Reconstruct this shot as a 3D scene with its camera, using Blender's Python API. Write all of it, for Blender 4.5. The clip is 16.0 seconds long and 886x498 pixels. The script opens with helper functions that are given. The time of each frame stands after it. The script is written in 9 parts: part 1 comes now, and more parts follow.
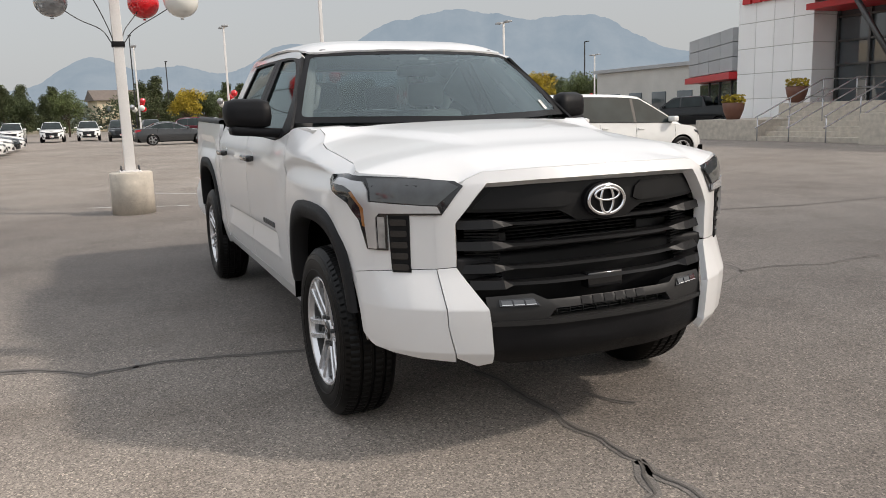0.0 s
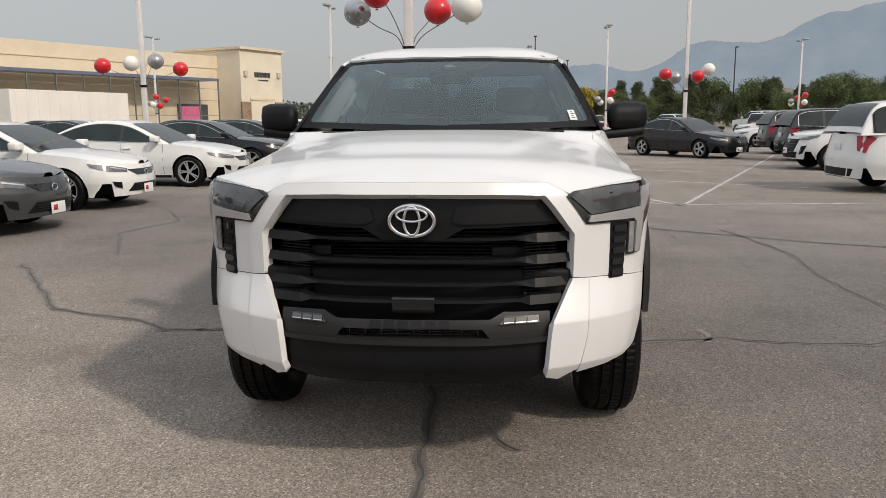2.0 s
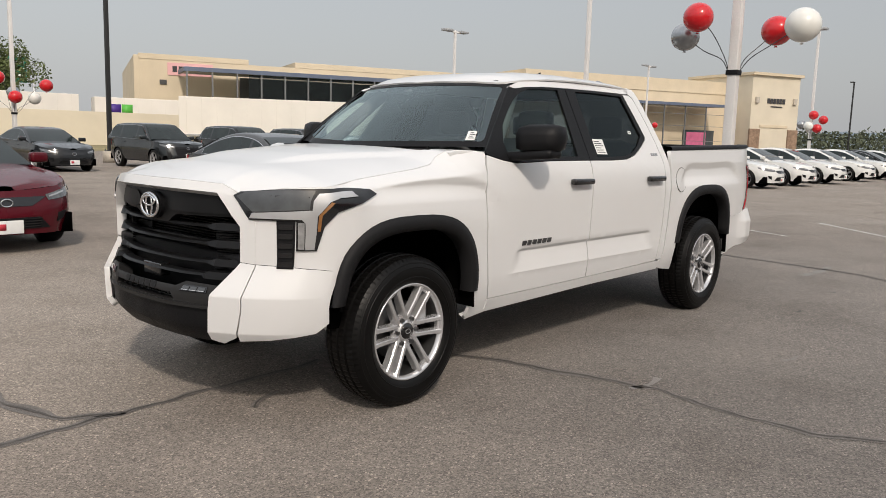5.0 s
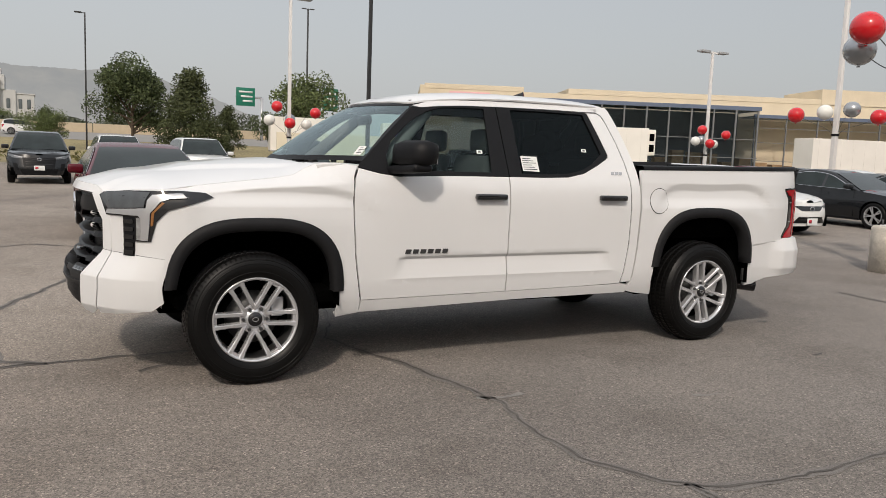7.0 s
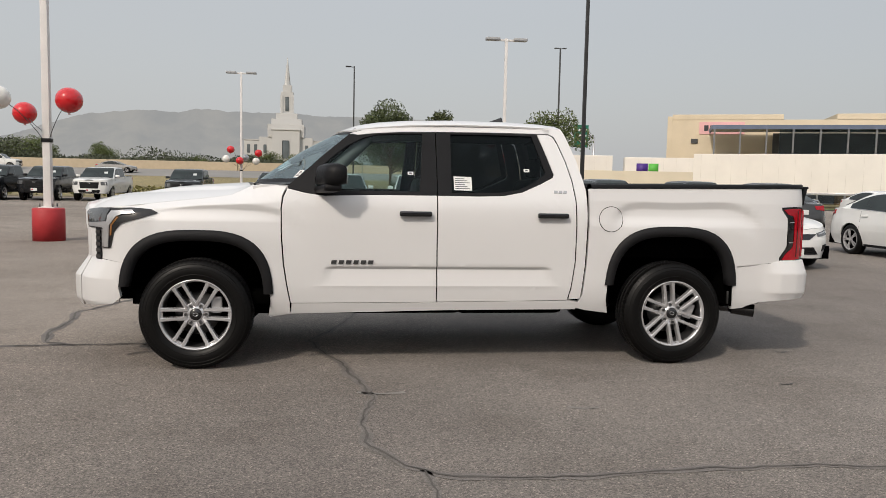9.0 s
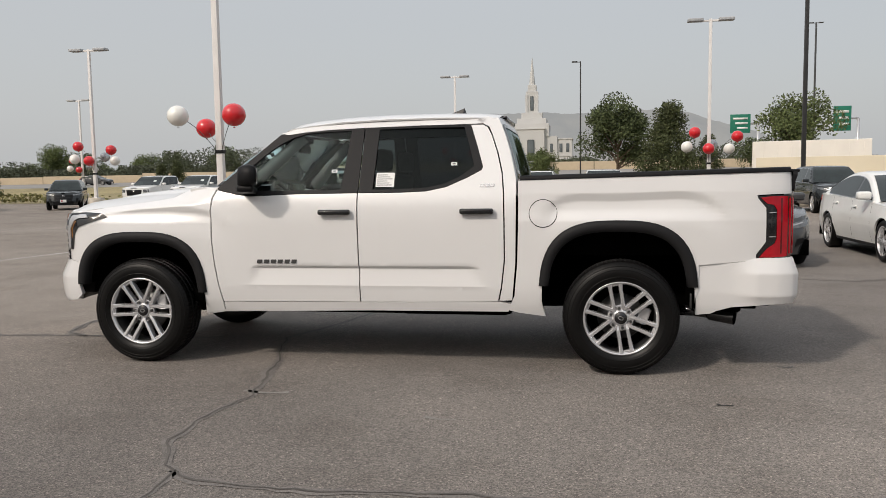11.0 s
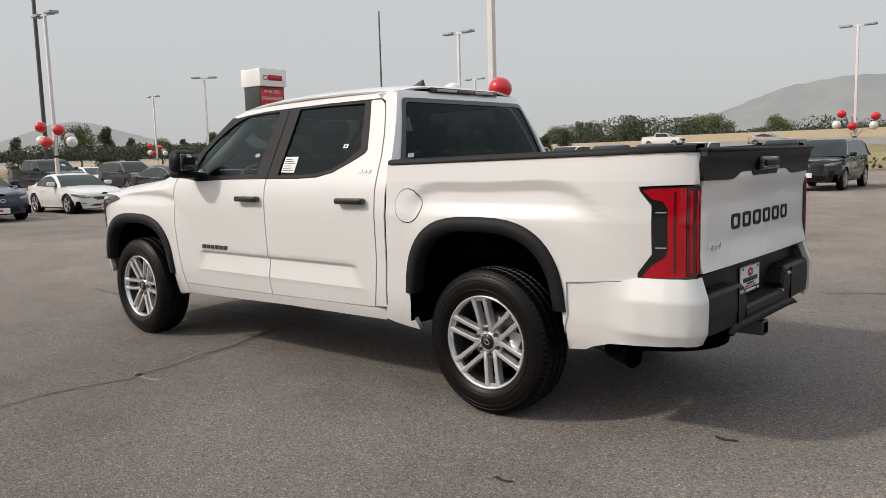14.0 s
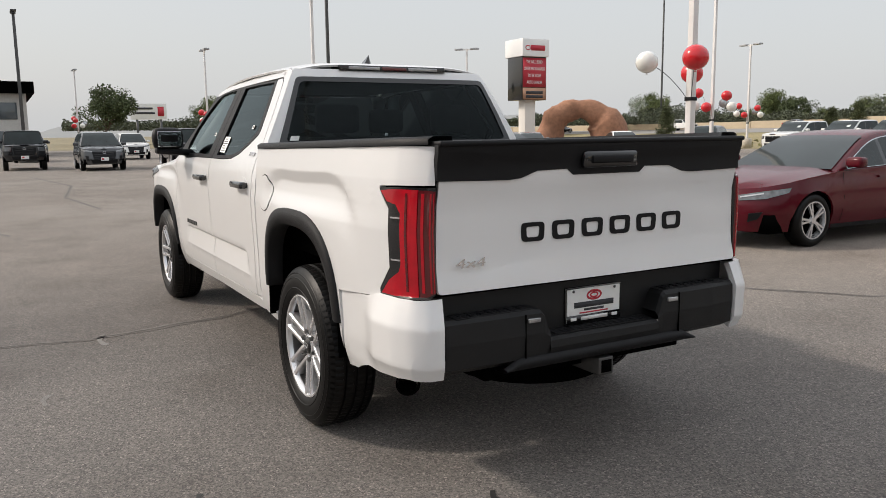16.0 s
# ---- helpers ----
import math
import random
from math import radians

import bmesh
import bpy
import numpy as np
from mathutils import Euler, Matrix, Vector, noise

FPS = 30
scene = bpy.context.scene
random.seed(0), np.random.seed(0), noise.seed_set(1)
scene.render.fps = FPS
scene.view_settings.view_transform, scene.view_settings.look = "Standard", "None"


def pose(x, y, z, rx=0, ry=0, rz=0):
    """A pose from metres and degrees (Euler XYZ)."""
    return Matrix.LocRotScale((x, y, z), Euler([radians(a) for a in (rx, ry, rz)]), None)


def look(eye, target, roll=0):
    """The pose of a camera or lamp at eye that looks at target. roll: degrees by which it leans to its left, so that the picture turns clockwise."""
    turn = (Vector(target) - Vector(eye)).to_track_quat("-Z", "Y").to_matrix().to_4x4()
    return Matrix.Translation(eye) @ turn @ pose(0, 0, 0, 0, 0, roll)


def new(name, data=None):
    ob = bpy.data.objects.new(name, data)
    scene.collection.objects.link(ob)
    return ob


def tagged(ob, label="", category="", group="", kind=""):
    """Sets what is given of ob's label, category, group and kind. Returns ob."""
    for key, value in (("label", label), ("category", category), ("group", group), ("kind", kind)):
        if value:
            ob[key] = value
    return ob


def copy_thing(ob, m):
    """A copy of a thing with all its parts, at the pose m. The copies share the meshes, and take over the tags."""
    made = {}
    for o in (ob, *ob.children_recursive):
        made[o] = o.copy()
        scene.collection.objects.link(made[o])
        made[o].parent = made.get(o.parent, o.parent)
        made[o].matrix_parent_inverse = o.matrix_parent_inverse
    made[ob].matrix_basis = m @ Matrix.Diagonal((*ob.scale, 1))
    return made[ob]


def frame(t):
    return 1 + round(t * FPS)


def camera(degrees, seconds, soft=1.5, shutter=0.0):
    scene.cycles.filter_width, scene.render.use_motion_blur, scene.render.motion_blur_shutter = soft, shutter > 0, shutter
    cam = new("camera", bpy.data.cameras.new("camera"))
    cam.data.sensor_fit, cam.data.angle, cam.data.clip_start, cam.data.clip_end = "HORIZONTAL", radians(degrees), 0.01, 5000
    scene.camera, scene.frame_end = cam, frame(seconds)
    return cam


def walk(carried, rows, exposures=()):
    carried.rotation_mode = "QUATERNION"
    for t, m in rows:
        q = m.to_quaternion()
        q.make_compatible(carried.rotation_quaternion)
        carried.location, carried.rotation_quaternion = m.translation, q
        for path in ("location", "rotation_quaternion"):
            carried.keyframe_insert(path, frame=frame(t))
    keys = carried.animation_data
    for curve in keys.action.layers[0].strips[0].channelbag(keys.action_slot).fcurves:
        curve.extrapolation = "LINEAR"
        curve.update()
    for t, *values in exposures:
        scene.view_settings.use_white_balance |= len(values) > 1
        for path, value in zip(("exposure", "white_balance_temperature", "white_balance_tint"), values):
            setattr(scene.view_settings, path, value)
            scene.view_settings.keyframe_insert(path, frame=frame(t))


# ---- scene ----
cam = camera(59.0, 16.0, soft=0.6)
PATH = [
    (0, (3.587, -1.892, 1.428), (1.781, -1.103, 1.086), -1.8),
    (0.5, (3.703, -1.319, 1.432), (1.818, -0.747, 1.088), -1.5),
    (1, (3.775, -0.769, 1.419), (1.832, -0.439, 1.078), -1.1),
    (1.5, (3.814, -0.208, 1.43), (1.843, -0.128, 1.096), -0.8),
    (2, (3.886, 0.36, 1.447), (1.921, 0.19, 1.118), -0.3),
    (2.5, (3.835, 0.924, 1.447), (1.903, 0.517, 1.125), 0.2),
    (3, (3.785, 1.509, 1.469), (1.914, 0.879, 1.151), 0.7),
    (3.5, (3.626, 2.055, 1.448), (1.832, 1.229, 1.131), 1.2),
    (4, (3.463, 2.653, 1.453), (1.764, 1.646, 1.137), 1.6),
    (4.2, (3.387, 2.887, 1.441), (1.728, 1.811, 1.139), 1.6),
    (6.3, (1.88, 5.085, 1.465), (0.748, 3.459, 1.192), 1.8),
    (6.5, (1.687, 5.256, 1.477), (0.615, 3.588, 1.215), 1.9),
    (7, (1.16, 5.627, 1.462), (0.247, 3.864, 1.221), 2.2),
    (7.5, (0.651, 6.021, 1.472), (-0.098, 4.18, 1.251), 2.5),
    (8, (0.105, 6.337, 1.448), (-0.48, 4.435, 1.25), 2.4),
    (8.5, (-0.431, 6.661, 1.449), (-0.861, 4.716, 1.269), 1.9),
    (9, (-0.997, 6.834, 1.419), (-1.276, 4.861, 1.25), 1.2),
    (9.5, (-1.602, 6.924, 1.421), (-1.733, 4.934, 1.258), 0.5),
    (9.7, (-1.863, 6.953, 1.417), (-1.932, 4.96, 1.261), 0.3),
    (11.8, (-4.324, 6.135, 1.412), (-3.713, 4.241, 1.215), -1.2),
    (12, (-4.542, 6.033, 1.429), (-3.866, 4.162, 1.232), -1.2),
    (12.5, (-5.034, 5.676, 1.417), (-4.188, 3.876, 1.208), -1.5),
    (13, (-5.512, 5.287, 1.427), (-4.508, 3.571, 1.21), -1.7),
    (13.5, (-5.91, 4.831, 1.416), (-4.76, 3.21, 1.191), -1.6),
    (14, (-6.284, 4.317, 1.437), (-4.997, 2.804, 1.204), -1.6),
    (14.5, (-6.635, 3.834, 1.454), (-5.231, 2.432, 1.206), -1.6),
    (15, (-6.926, 3.302, 1.482), (-5.411, 2.024, 1.216), -1.6),
    (15.5, (-7.219, 2.769, 1.497), (-5.594, 1.636, 1.219), -1.3),
    (16, (-7.432, 2.211, 1.477), (-5.705, 1.245, 1.183), -0.7),
]
walk(cam, [(t, look(eye, target, roll)) for t, eye, target, roll in PATH],
     exposures=[(0.0, 0.16), (1.0, 0.02), (2.0, -0.10), (4.0, -0.11), (7.0, -0.12), (9.0, -0.13), (12.5, -0.08), (14.5, 0.05), (16.0, 0.22)])

# ---- world and sun: hazy late-summer daylight ----
world = bpy.data.worlds.new("hazy_sky")
scene.world = world
world.use_nodes = True
wn, wl = world.node_tree.nodes, world.node_tree.links
wn.clear()
SUN_DIR = Vector((0.66, 0.92, 0.92)).normalized()
sky = wn.new("ShaderNodeTexSky")
sky.sky_type = 'NISHITA'
sky.sun_disc = False
sky.sun_elevation = math.asin(SUN_DIR.z)
sky.sun_rotation = math.atan2(SUN_DIR.x, SUN_DIR.y)
sky.air_density, sky.dust_density, sky.ozone_density = 1.2, 5.0, 1.0
haze = wn.new("ShaderNodeMix")
haze.data_type = 'RGBA'
haze.inputs[0].default_value = 0.75
dim = wn.new("ShaderNodeVectorMath")
dim.operation = 'SCALE'
dim.inputs["Scale"].default_value = 0.11
bg = wn.new("ShaderNodeBackground")
bg.inputs["Strength"].default_value = 1.0
wout = wn.new("ShaderNodeOutputWorld")
wl.new(sky.outputs[0], dim.inputs[0])
wl.new(dim.outputs[0], haze.inputs[6])
haze.inputs[7].default_value = (0.60, 0.61, 0.622, 1)
# under the haze the sky brightens towards the zenith
geo_w = wn.new("ShaderNodeTexCoord")
sep_w = wn.new("ShaderNodeSeparateXYZ")
lift_w = wn.new("ShaderNodeMapRange")
lift_w.interpolation_type = 'SMOOTHSTEP'
lift_w.inputs[1].default_value, lift_w.inputs[2].default_value = 0.18, 0.66
lift_w.inputs[3].default_value, lift_w.inputs[4].default_value = 1.0, 1.64
up_w = wn.new("ShaderNodeVectorMath")
up_w.operation = 'SCALE'
wl.new(geo_w.outputs["Generated"], sep_w.inputs[0])
wl.new(sep_w.outputs["Z"], lift_w.inputs[0])
wl.new(haze.outputs[2], up_w.inputs[0])
wl.new(lift_w.outputs[0], up_w.inputs["Scale"])
# and is a little paler over the open side of the lot
side_w = wn.new("ShaderNodeVectorMath")
side_w.operation = 'DOT_PRODUCT'
side_w.inputs[1].default_value = (0.5, -0.866, 0.0)
pale_w = wn.new("ShaderNodeMapRange")
pale_w.inputs[1].default_value, pale_w.inputs[2].default_value = -1.0, 1.0
pale_w.inputs[3].default_value, pale_w.inputs[4].default_value = 0.90, 1.14
mul_w = wn.new("ShaderNodeVectorMath")
mul_w.operation = 'SCALE'
wl.new(geo_w.outputs["Generated"], side_w.inputs[0])
wl.new(side_w.outputs["Value"], pale_w.inputs[0])
wl.new(up_w.outputs[0], mul_w.inputs[0])
wl.new(pale_w.outputs[0], mul_w.inputs["Scale"])
wl.new(mul_w.outputs[0], bg.inputs[0])
wl.new(bg.outputs[0], wout.inputs[0])

sun_data = bpy.data.lights.new("sun", 'SUN')
sun_data.energy = 2.15
sun_data.angle = radians(3.5)
sun_data.color = (1.0, 0.90, 0.80)
sun = new("sun", sun_data)
sun.matrix_world = look(SUN_DIR * 60, (0, 0, 0))


# ---- materials ----
def material(name, color, rough=0.5, metal=0.0, vary=0.0, scale=6.0, fine=0.0, fine_scale=120.0, bump=0.0,
             bump_scale=80.0, coat=0.0, emission=None, power=0.0, per_object=0.0, spec=0.5):
    """A procedural surface: a base colour that varies at two scales, with optional relief, clear coat and glow."""
    m = bpy.data.materials.new(name)
    m.use_nodes = True
    n, l = m.node_tree.nodes, m.node_tree.links
    b = n["Principled BSDF"]
    b.inputs["Base Color"].default_value = (*color, 1)
    b.inputs["Roughness"].default_value = rough
    b.inputs["Metallic"].default_value = metal
    b.inputs["Coat Weight"].default_value = coat
    b.inputs["Coat Roughness"].default_value = 0.03
    b.inputs["Specular IOR Level"].default_value = spec
    tc = n.new("ShaderNodeTexCoord")
    last = None
    for amount, sc, detail in ((vary, scale, 4.0), (fine, fine_scale, 2.0)):
        if amount <= 0:
            continue
        t = n.new("ShaderNodeTexNoise")
        t.inputs["Scale"].default_value = sc
        t.inputs["Detail"].default_value = detail
        l.new(tc.outputs["Object"], t.inputs["Vector"])
        r = n.new("ShaderNodeMapRange")
        r.inputs[1].default_value, r.inputs[2].default_value = 0.25, 0.75
        r.inputs[3].default_value, r.inputs[4].default_value = 1 - amount, 1 + amount
        l.new(t.outputs["Fac"], r.inputs[0])
        s = n.new("ShaderNodeVectorMath")
        s.operation = 'SCALE'
        if last is None:
            s.inputs[0].default_value = color
        else:
            l.new(last, s.inputs[0])
        l.new(r.outputs[0], s.inputs["Scale"])
        last = s.outputs[0]
    if per_object > 0:
        oi = n.new("ShaderNodeObjectInfo")
        r = n.new("ShaderNodeMapRange")
        r.inputs[3].default_value, r.inputs[4].default_value = 1 - per_object, 1 + per_object
        l.new(oi.outputs["Random"], r.inputs[0])
        s = n.new("ShaderNodeVectorMath")
        s.operation = 'SCALE'
        if last is None:
            s.inputs[0].default_value = color
        else:
            l.new(last, s.inputs[0])
        l.new(r.outputs[0], s.inputs["Scale"])
        last = s.outputs[0]
    if last is not None:
        l.new(last, b.inputs["Base Color"])
    if bump > 0:
        t = n.new("ShaderNodeTexNoise")
        t.inputs["Scale"].default_value = bump_scale
        t.inputs["Detail"].default_value = 3.0
        l.new(tc.outputs["Object"], t.inputs["Vector"])
        bp = n.new("ShaderNodeBump")
        bp.inputs["Strength"].default_value = bump
        bp.inputs["Distance"].default_value = 0.01
        l.new(t.outputs["Fac"], bp.inputs["Height"])
        l.new(bp.outputs[0], b.inputs["Normal"])
    if emission:
        b.inputs["Emission Color"].default_value = (*emission, 1)
        b.inputs["Emission Strength"].default_value = power
    return m


def glass(name, tint, rough=0.0, see=0.6, ior=1.5, shine=1.0):
    """A tinted pane: part clear, part mirror by its gloss."""
    m = bpy.data.materials.new(name)
    m.use_nodes = True
    n, l = m.node_tree.nodes, m.node_tree.links
    n.clear()
    out = n.new("ShaderNodeOutputMaterial")
    mix = n.new("ShaderNodeMixShader")
    fr = n.new("ShaderNodeFresnel")
    fr.inputs[0].default_value = ior
    tr = n.new("ShaderNodeBsdfTransparent")
    tr.inputs[0].default_value = (tint[0] * see, tint[1] * see, tint[2] * see, 1)
    gl = n.new("ShaderNodeBsdfGlossy")
    gl.inputs["Roughness"].default_value = rough
    gl.inputs["Color"].default_value = (0.82 * shine, 0.95 * shine, 0.97 * shine, 1)
    l.new(fr.outputs[0], mix.inputs[0])
    l.new(tr.outputs[0], mix.inputs[1])
    l.new(gl.outputs[0], mix.inputs[2])
    l.new(mix.outputs[0], out.inputs[0])
    return m


def asphalt_material():
    m = bpy.data.materials.new("aged_asphalt")
    m.use_nodes = True
    n, l = m.node_tree.nodes, m.node_tree.links
    b = n["Principled BSDF"]
    b.inputs["Roughness"].default_value = 0.82
    b.inputs["Specular IOR Level"].default_value = 0.3
    b.inputs["Diffuse Roughness"].default_value = 0.6
    tc = n.new("ShaderNodeTexCoord")

    def noise_node(scale, detail, rough=0.55):
        t = n.new("ShaderNodeTexNoise")
        t.inputs["Scale"].default_value = scale
        t.inputs["Detail"].default_value = detail
        t.inputs["Roughness"].default_value = rough
        l.new(tc.outputs["Object"], t.inputs["Vector"])
        return t.outputs["Fac"]

    def ramp(src, stops):
        r = n.new("ShaderNodeValToRGB")
        while len(r.color_ramp.elements) < len(stops):
            r.color_ramp.elements.new(0.5)
        for e, (p, c) in zip(r.color_ramp.elements, stops):
            e.position, e.color = p, (*c, 1)
        l.new(src, r.inputs[0])
        return r.outputs[0]

    def mix(kind, fac, a, b_):
        k = n.new("ShaderNodeMix")
        k.data_type, k.blend_type = 'RGBA', kind
        k.inputs[0].default_value = fac
        l.new(a, k.inputs[6])
        l.new(b_, k.inputs[7])
        return k.outputs[2]

    large = ramp(noise_node(0.16, 6), [(0.3, (0.170, 0.152, 0.138)), (0.5, (0.206, 0.189, 0.172)), (0.72, (0.250, 0.231, 0.212))])
    stain = ramp(noise_node(0.9, 6, 0.65), [(0.28, (0.76, 0.74, 0.72)), (0.5, (1, 1, 1)), (0.72, (1.14, 1.13, 1.12))])
    v = n.new("ShaderNodeTexVoronoi")
    v.inputs["Scale"].default_value = 125.0
    l.new(tc.outputs["Object"], v.inputs["Vector"])
    sep = n.new("ShaderNodeSeparateColor")
    l.new(v.outputs["Color"], sep.inputs[0])
    stones = ramp(sep.outputs[0], [(0.0, (0.50, 0.50, 0.50)), (0.45, (0.90, 0.90, 0.90)), (0.78, (1.10, 1.09, 1.08)), (0.95, (1.34, 1.32, 1.30)), (1.0, (2.0, 1.95, 1.87))])
    grit = ramp(noise_node(260, 2), [(0.3, (0.72, 0.72, 0.72)), (0.7, (1.28, 1.28, 1.28))])
    # broad tone across the lot: darkest beside the truck, paler ahead and far off
    sx = n.new("ShaderNodeSeparateXYZ")
    l.new(tc.outputs["Object"], sx.inputs[0])
    tone_axis = n.new("ShaderNodeMath")
    tone_axis.operation = 'MULTIPLY_ADD'
    l.new(sx.outputs["Y"], tone_axis.inputs[0])
    tone_axis.inputs[1].default_value = -0.55
    l.new(sx.outputs["X"], tone_axis.inputs[2])
    wob = n.new("ShaderNodeMath")
    wob.operation = 'MULTIPLY_ADD'
    l.new(noise_node(0.5, 4), wob.inputs[0])
    wob.inputs[1].default_value = 2.5
    l.new(tone_axis.outputs[0], wob.inputs[2])
    fit_ = n.new("ShaderNodeMapRange")
    fit_.inputs[1].default_value, fit_.inputs[2].default_value = -16.0, 3.0
    l.new(wob.outputs[0], fit_.inputs[0])
    strips = ramp(fit_.outputs[0], [(0.0, (1.26, 1.22, 1.18)), (0.40, (1.02, 1.0, 0.99)), (0.60, (0.80, 0.795, 0.80)), (0.78, (0.80, 0.795, 0.80)), (1.0, (1.17, 1.12, 1.07))])
    large = mix('MULTIPLY', 1.0, large, strips)
    c = mix('MULTIPLY', 1.0, large, stain)
    c = mix('MULTIPLY', 1.0, c, stones)
    c = mix('MULTIPLY', 1.0, c, grit)
    l.new(c, b.inputs["Base Color"])
    bp = n.new("ShaderNodeBump")
    bp.inputs["Strength"].default_value = 0.35
    bp.inputs["Distance"].default_value = 0.004
    l.new(v.outputs["Distance"], bp.inputs["Height"])
    l.new(bp.outputs[0], b.inputs["Normal"])
    return m


ASPHALT = asphalt_material()
TAR = material("crack_filler", (0.092, 0.083, 0.075), 0.9, vary=0.3, scale=5, bump=0.5, bump_scale=60)
PATCH = material("asphalt_patch", (0.20, 0.19, 0.175), 0.85, vary=0.2, scale=3, fine=0.35, fine_scale=220, bump=0.4, bump_scale=200)
LINE = material("worn_line_paint", (0.42, 0.41, 0.39), 0.8, vary=0.4, scale=4, fine=0.4, fine_scale=90)
SOIL = material("dry_ground", (0.20, 0.17, 0.10), 0.95, vary=0.35, scale=0.05, fine=0.4, fine_scale=2.5)
GRASS = material("dry_grass", (0.24, 0.20, 0.10), 0.95, vary=0.35, scale=0.15, fine=0.45, fine_scale=6, bump=0.6, bump_scale=8)
LAWN = material("green_grass", (0.09, 0.14, 0.04), 0.95, vary=0.35, scale=0.4, fine=0.4, fine_scale=12, bump=0.6, bump_scale=14)
WHITE_PAINT = material("white_car_paint", (0.73, 0.725, 0.72), 0.30, vary=0.015, scale=2, coat=0.6)
BLACK_PLASTIC = material("black_plastic", (0.007, 0.007, 0.008), 0.50, spec=0.20, vary=0.15, scale=8, fine=0.15, fine_scale=400, bump=0.12, bump_scale=700)
FLARE_PLASTIC = material("dark_textured_plastic", (0.012, 0.012, 0.013), 0.60, spec=0.22, vary=0.1, scale=8, bump=0.15, bump_scale=600)
GLOSS_BLACK = material("gloss_black", (0.010, 0.010, 0.011), 0.12, vary=0.1, scale=6, coat=0.5)
GREY_PLASTIC = material("charcoal_plastic", (0.019, 0.0185, 0.0185), 0.48, spec=0.3, vary=0.08, scale=9, bump=0.08, bump_scale=500)
GRILLE_PLASTIC = material("satin_black_grille", (0.008, 0.008, 0.0085), 0.42, spec=0.22, vary=0.12, scale=8)
RADIATOR = material("radiator_fins", (0.030, 0.030, 0.030), 0.6, metal=0.3, vary=0.3, scale=14)
BUMPER_PLASTIC = material("black_bumper_plastic", (0.010, 0.010, 0.0105), 0.5, spec=0.3, vary=0.12, scale=6, fine=0.2, fine_scale=300, bump=0.2, bump_scale=500)
# near-black that carries the shade of wells, gaps and undersides in its colour
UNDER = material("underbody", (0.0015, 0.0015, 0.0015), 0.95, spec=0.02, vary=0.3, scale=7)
RUBBER = material("tyre_rubber", (0.0045, 0.0043, 0.0042), 0.42, spec=0.20, vary=0.2, scale=9, fine=0.15, fine_scale=140)
ALLOY = material("silver_alloy", (0.72, 0.72, 0.73), 0.22, metal=0.7, vary=0.05, scale=10)
DARK_METAL = material("dark_steel", (0.10, 0.10, 0.10), 0.45, metal=0.8, vary=0.2, scale=12)
CHROME = material("chrome", (0.82, 0.83, 0.85), 0.07, metal=1.0, vary=0.02, scale=10)
SILVER = material("silver_trim", (0.56, 0.56, 0.565), 0.26, metal=0.6, vary=0.04, scale=9)
LENS_SMOKE = material("smoked_lens", (0.050, 0.053, 0.056), 0.06, vary=0.25, scale=14, coat=1.0)
LENS_CLEAR = material("clear_lens", (0.36, 0.36, 0.36), 0.10, metal=0.4, vary=0.3, scale=30, coat=1.0)
LENS_HEAD = material("dark_headlight_lens", (0.13, 0.135, 0.14), 0.07, metal=0.3, vary=0.4, scale=14, coat=1.0)
LENS_AMBER = material("amber_reflector", (0.26, 0.11, 0.03), 0.12, vary=0.2, scale=40, coat=1.0)
LENS_RED = material("red_lens", (0.40, 0.003, 0.012), 0.08, vary=0.18, scale=18, coat=0.3)
LENS_RED_DARK = material("dark_red_lens", (0.10, 0.002, 0.005), 0.10, vary=0.15, scale=18, coat=1.0)
SEAT = material("dark_seat_fabric", (0.085, 0.087, 0.090), 0.9, vary=0.15, scale=12, bump=0.3, bump_scale=300)
CABIN_GREY = material("grey_cabin_trim", (0.20, 0.20, 0.20), 0.8, vary=0.08, scale=8)
CABIN_DARK = material("dark_cabin_trim", (0.06, 0.062, 0.064), 0.7, vary=0.1, scale=8)
PAPER = material("paper_label", (0.78, 0.78, 0.76), 0.7, vary=0.04, scale=20)
INK = material("dark_ink", (0.05, 0.05, 0.055), 0.8, vary=0.1, scale=50)
RED_INK = material("red_ink", (0.50, 0.03, 0.05), 0.6, vary=0.08, scale=30)
GLASS_FRONT = glass("windshield_glass", (0.80, 0.95, 0.94), see=0.90, ior=2.15)
GLASS_SIDE = glass("side_glass", (0.80, 0.93, 0.91), see=0.84, ior=1.34, rough=0.03)
GLASS_DARK = glass("privacy_glass", (0.84, 0.94, 1.0), see=0.14, ior=1.32, rough=0.03, shine=0.75)
CAR_GLASS = material("car_window", (0.020, 0.028, 0.028), 0.05, spec=0.32, vary=0.5, scale=1.2)
POLE_WHITE = material("white_pole_paint", (0.74, 0.72, 0.70), 0.5, vary=0.06, scale=2, fine=0.05, fine_scale=40)
POLE_BLACK = material("black_pole_paint", (0.025, 0.025, 0.026), 0.5, vary=0.1, scale=2)
CONCRETE = material("cast_concrete", (0.52, 0.47, 0.40), 0.85, vary=0.22, scale=5, fine=0.16, fine_scale=60, bump=0.4, bump_scale=60)
RED_BASE = material("red_painted_concrete", (0.42, 0.03, 0.035), 0.6, vary=0.15, scale=4, fine=0.1, fine_scale=60, bump=0.2, bump_scale=50)
BALLOON_RED = material("red_balloon", (0.60, 0.010, 0.016), 0.16, vary=0.06, scale=3, coat=0.6)
BALLOON_WHITE = material("white_balloon", (0.78, 0.77, 0.72), 0.18, vary=0.04, scale=3, coat=0.6)
BALLOON_SILVER = material("silver_balloon", (0.42, 0.43, 0.44), 0.22, metal=0.7, vary=0.08, scale=4)
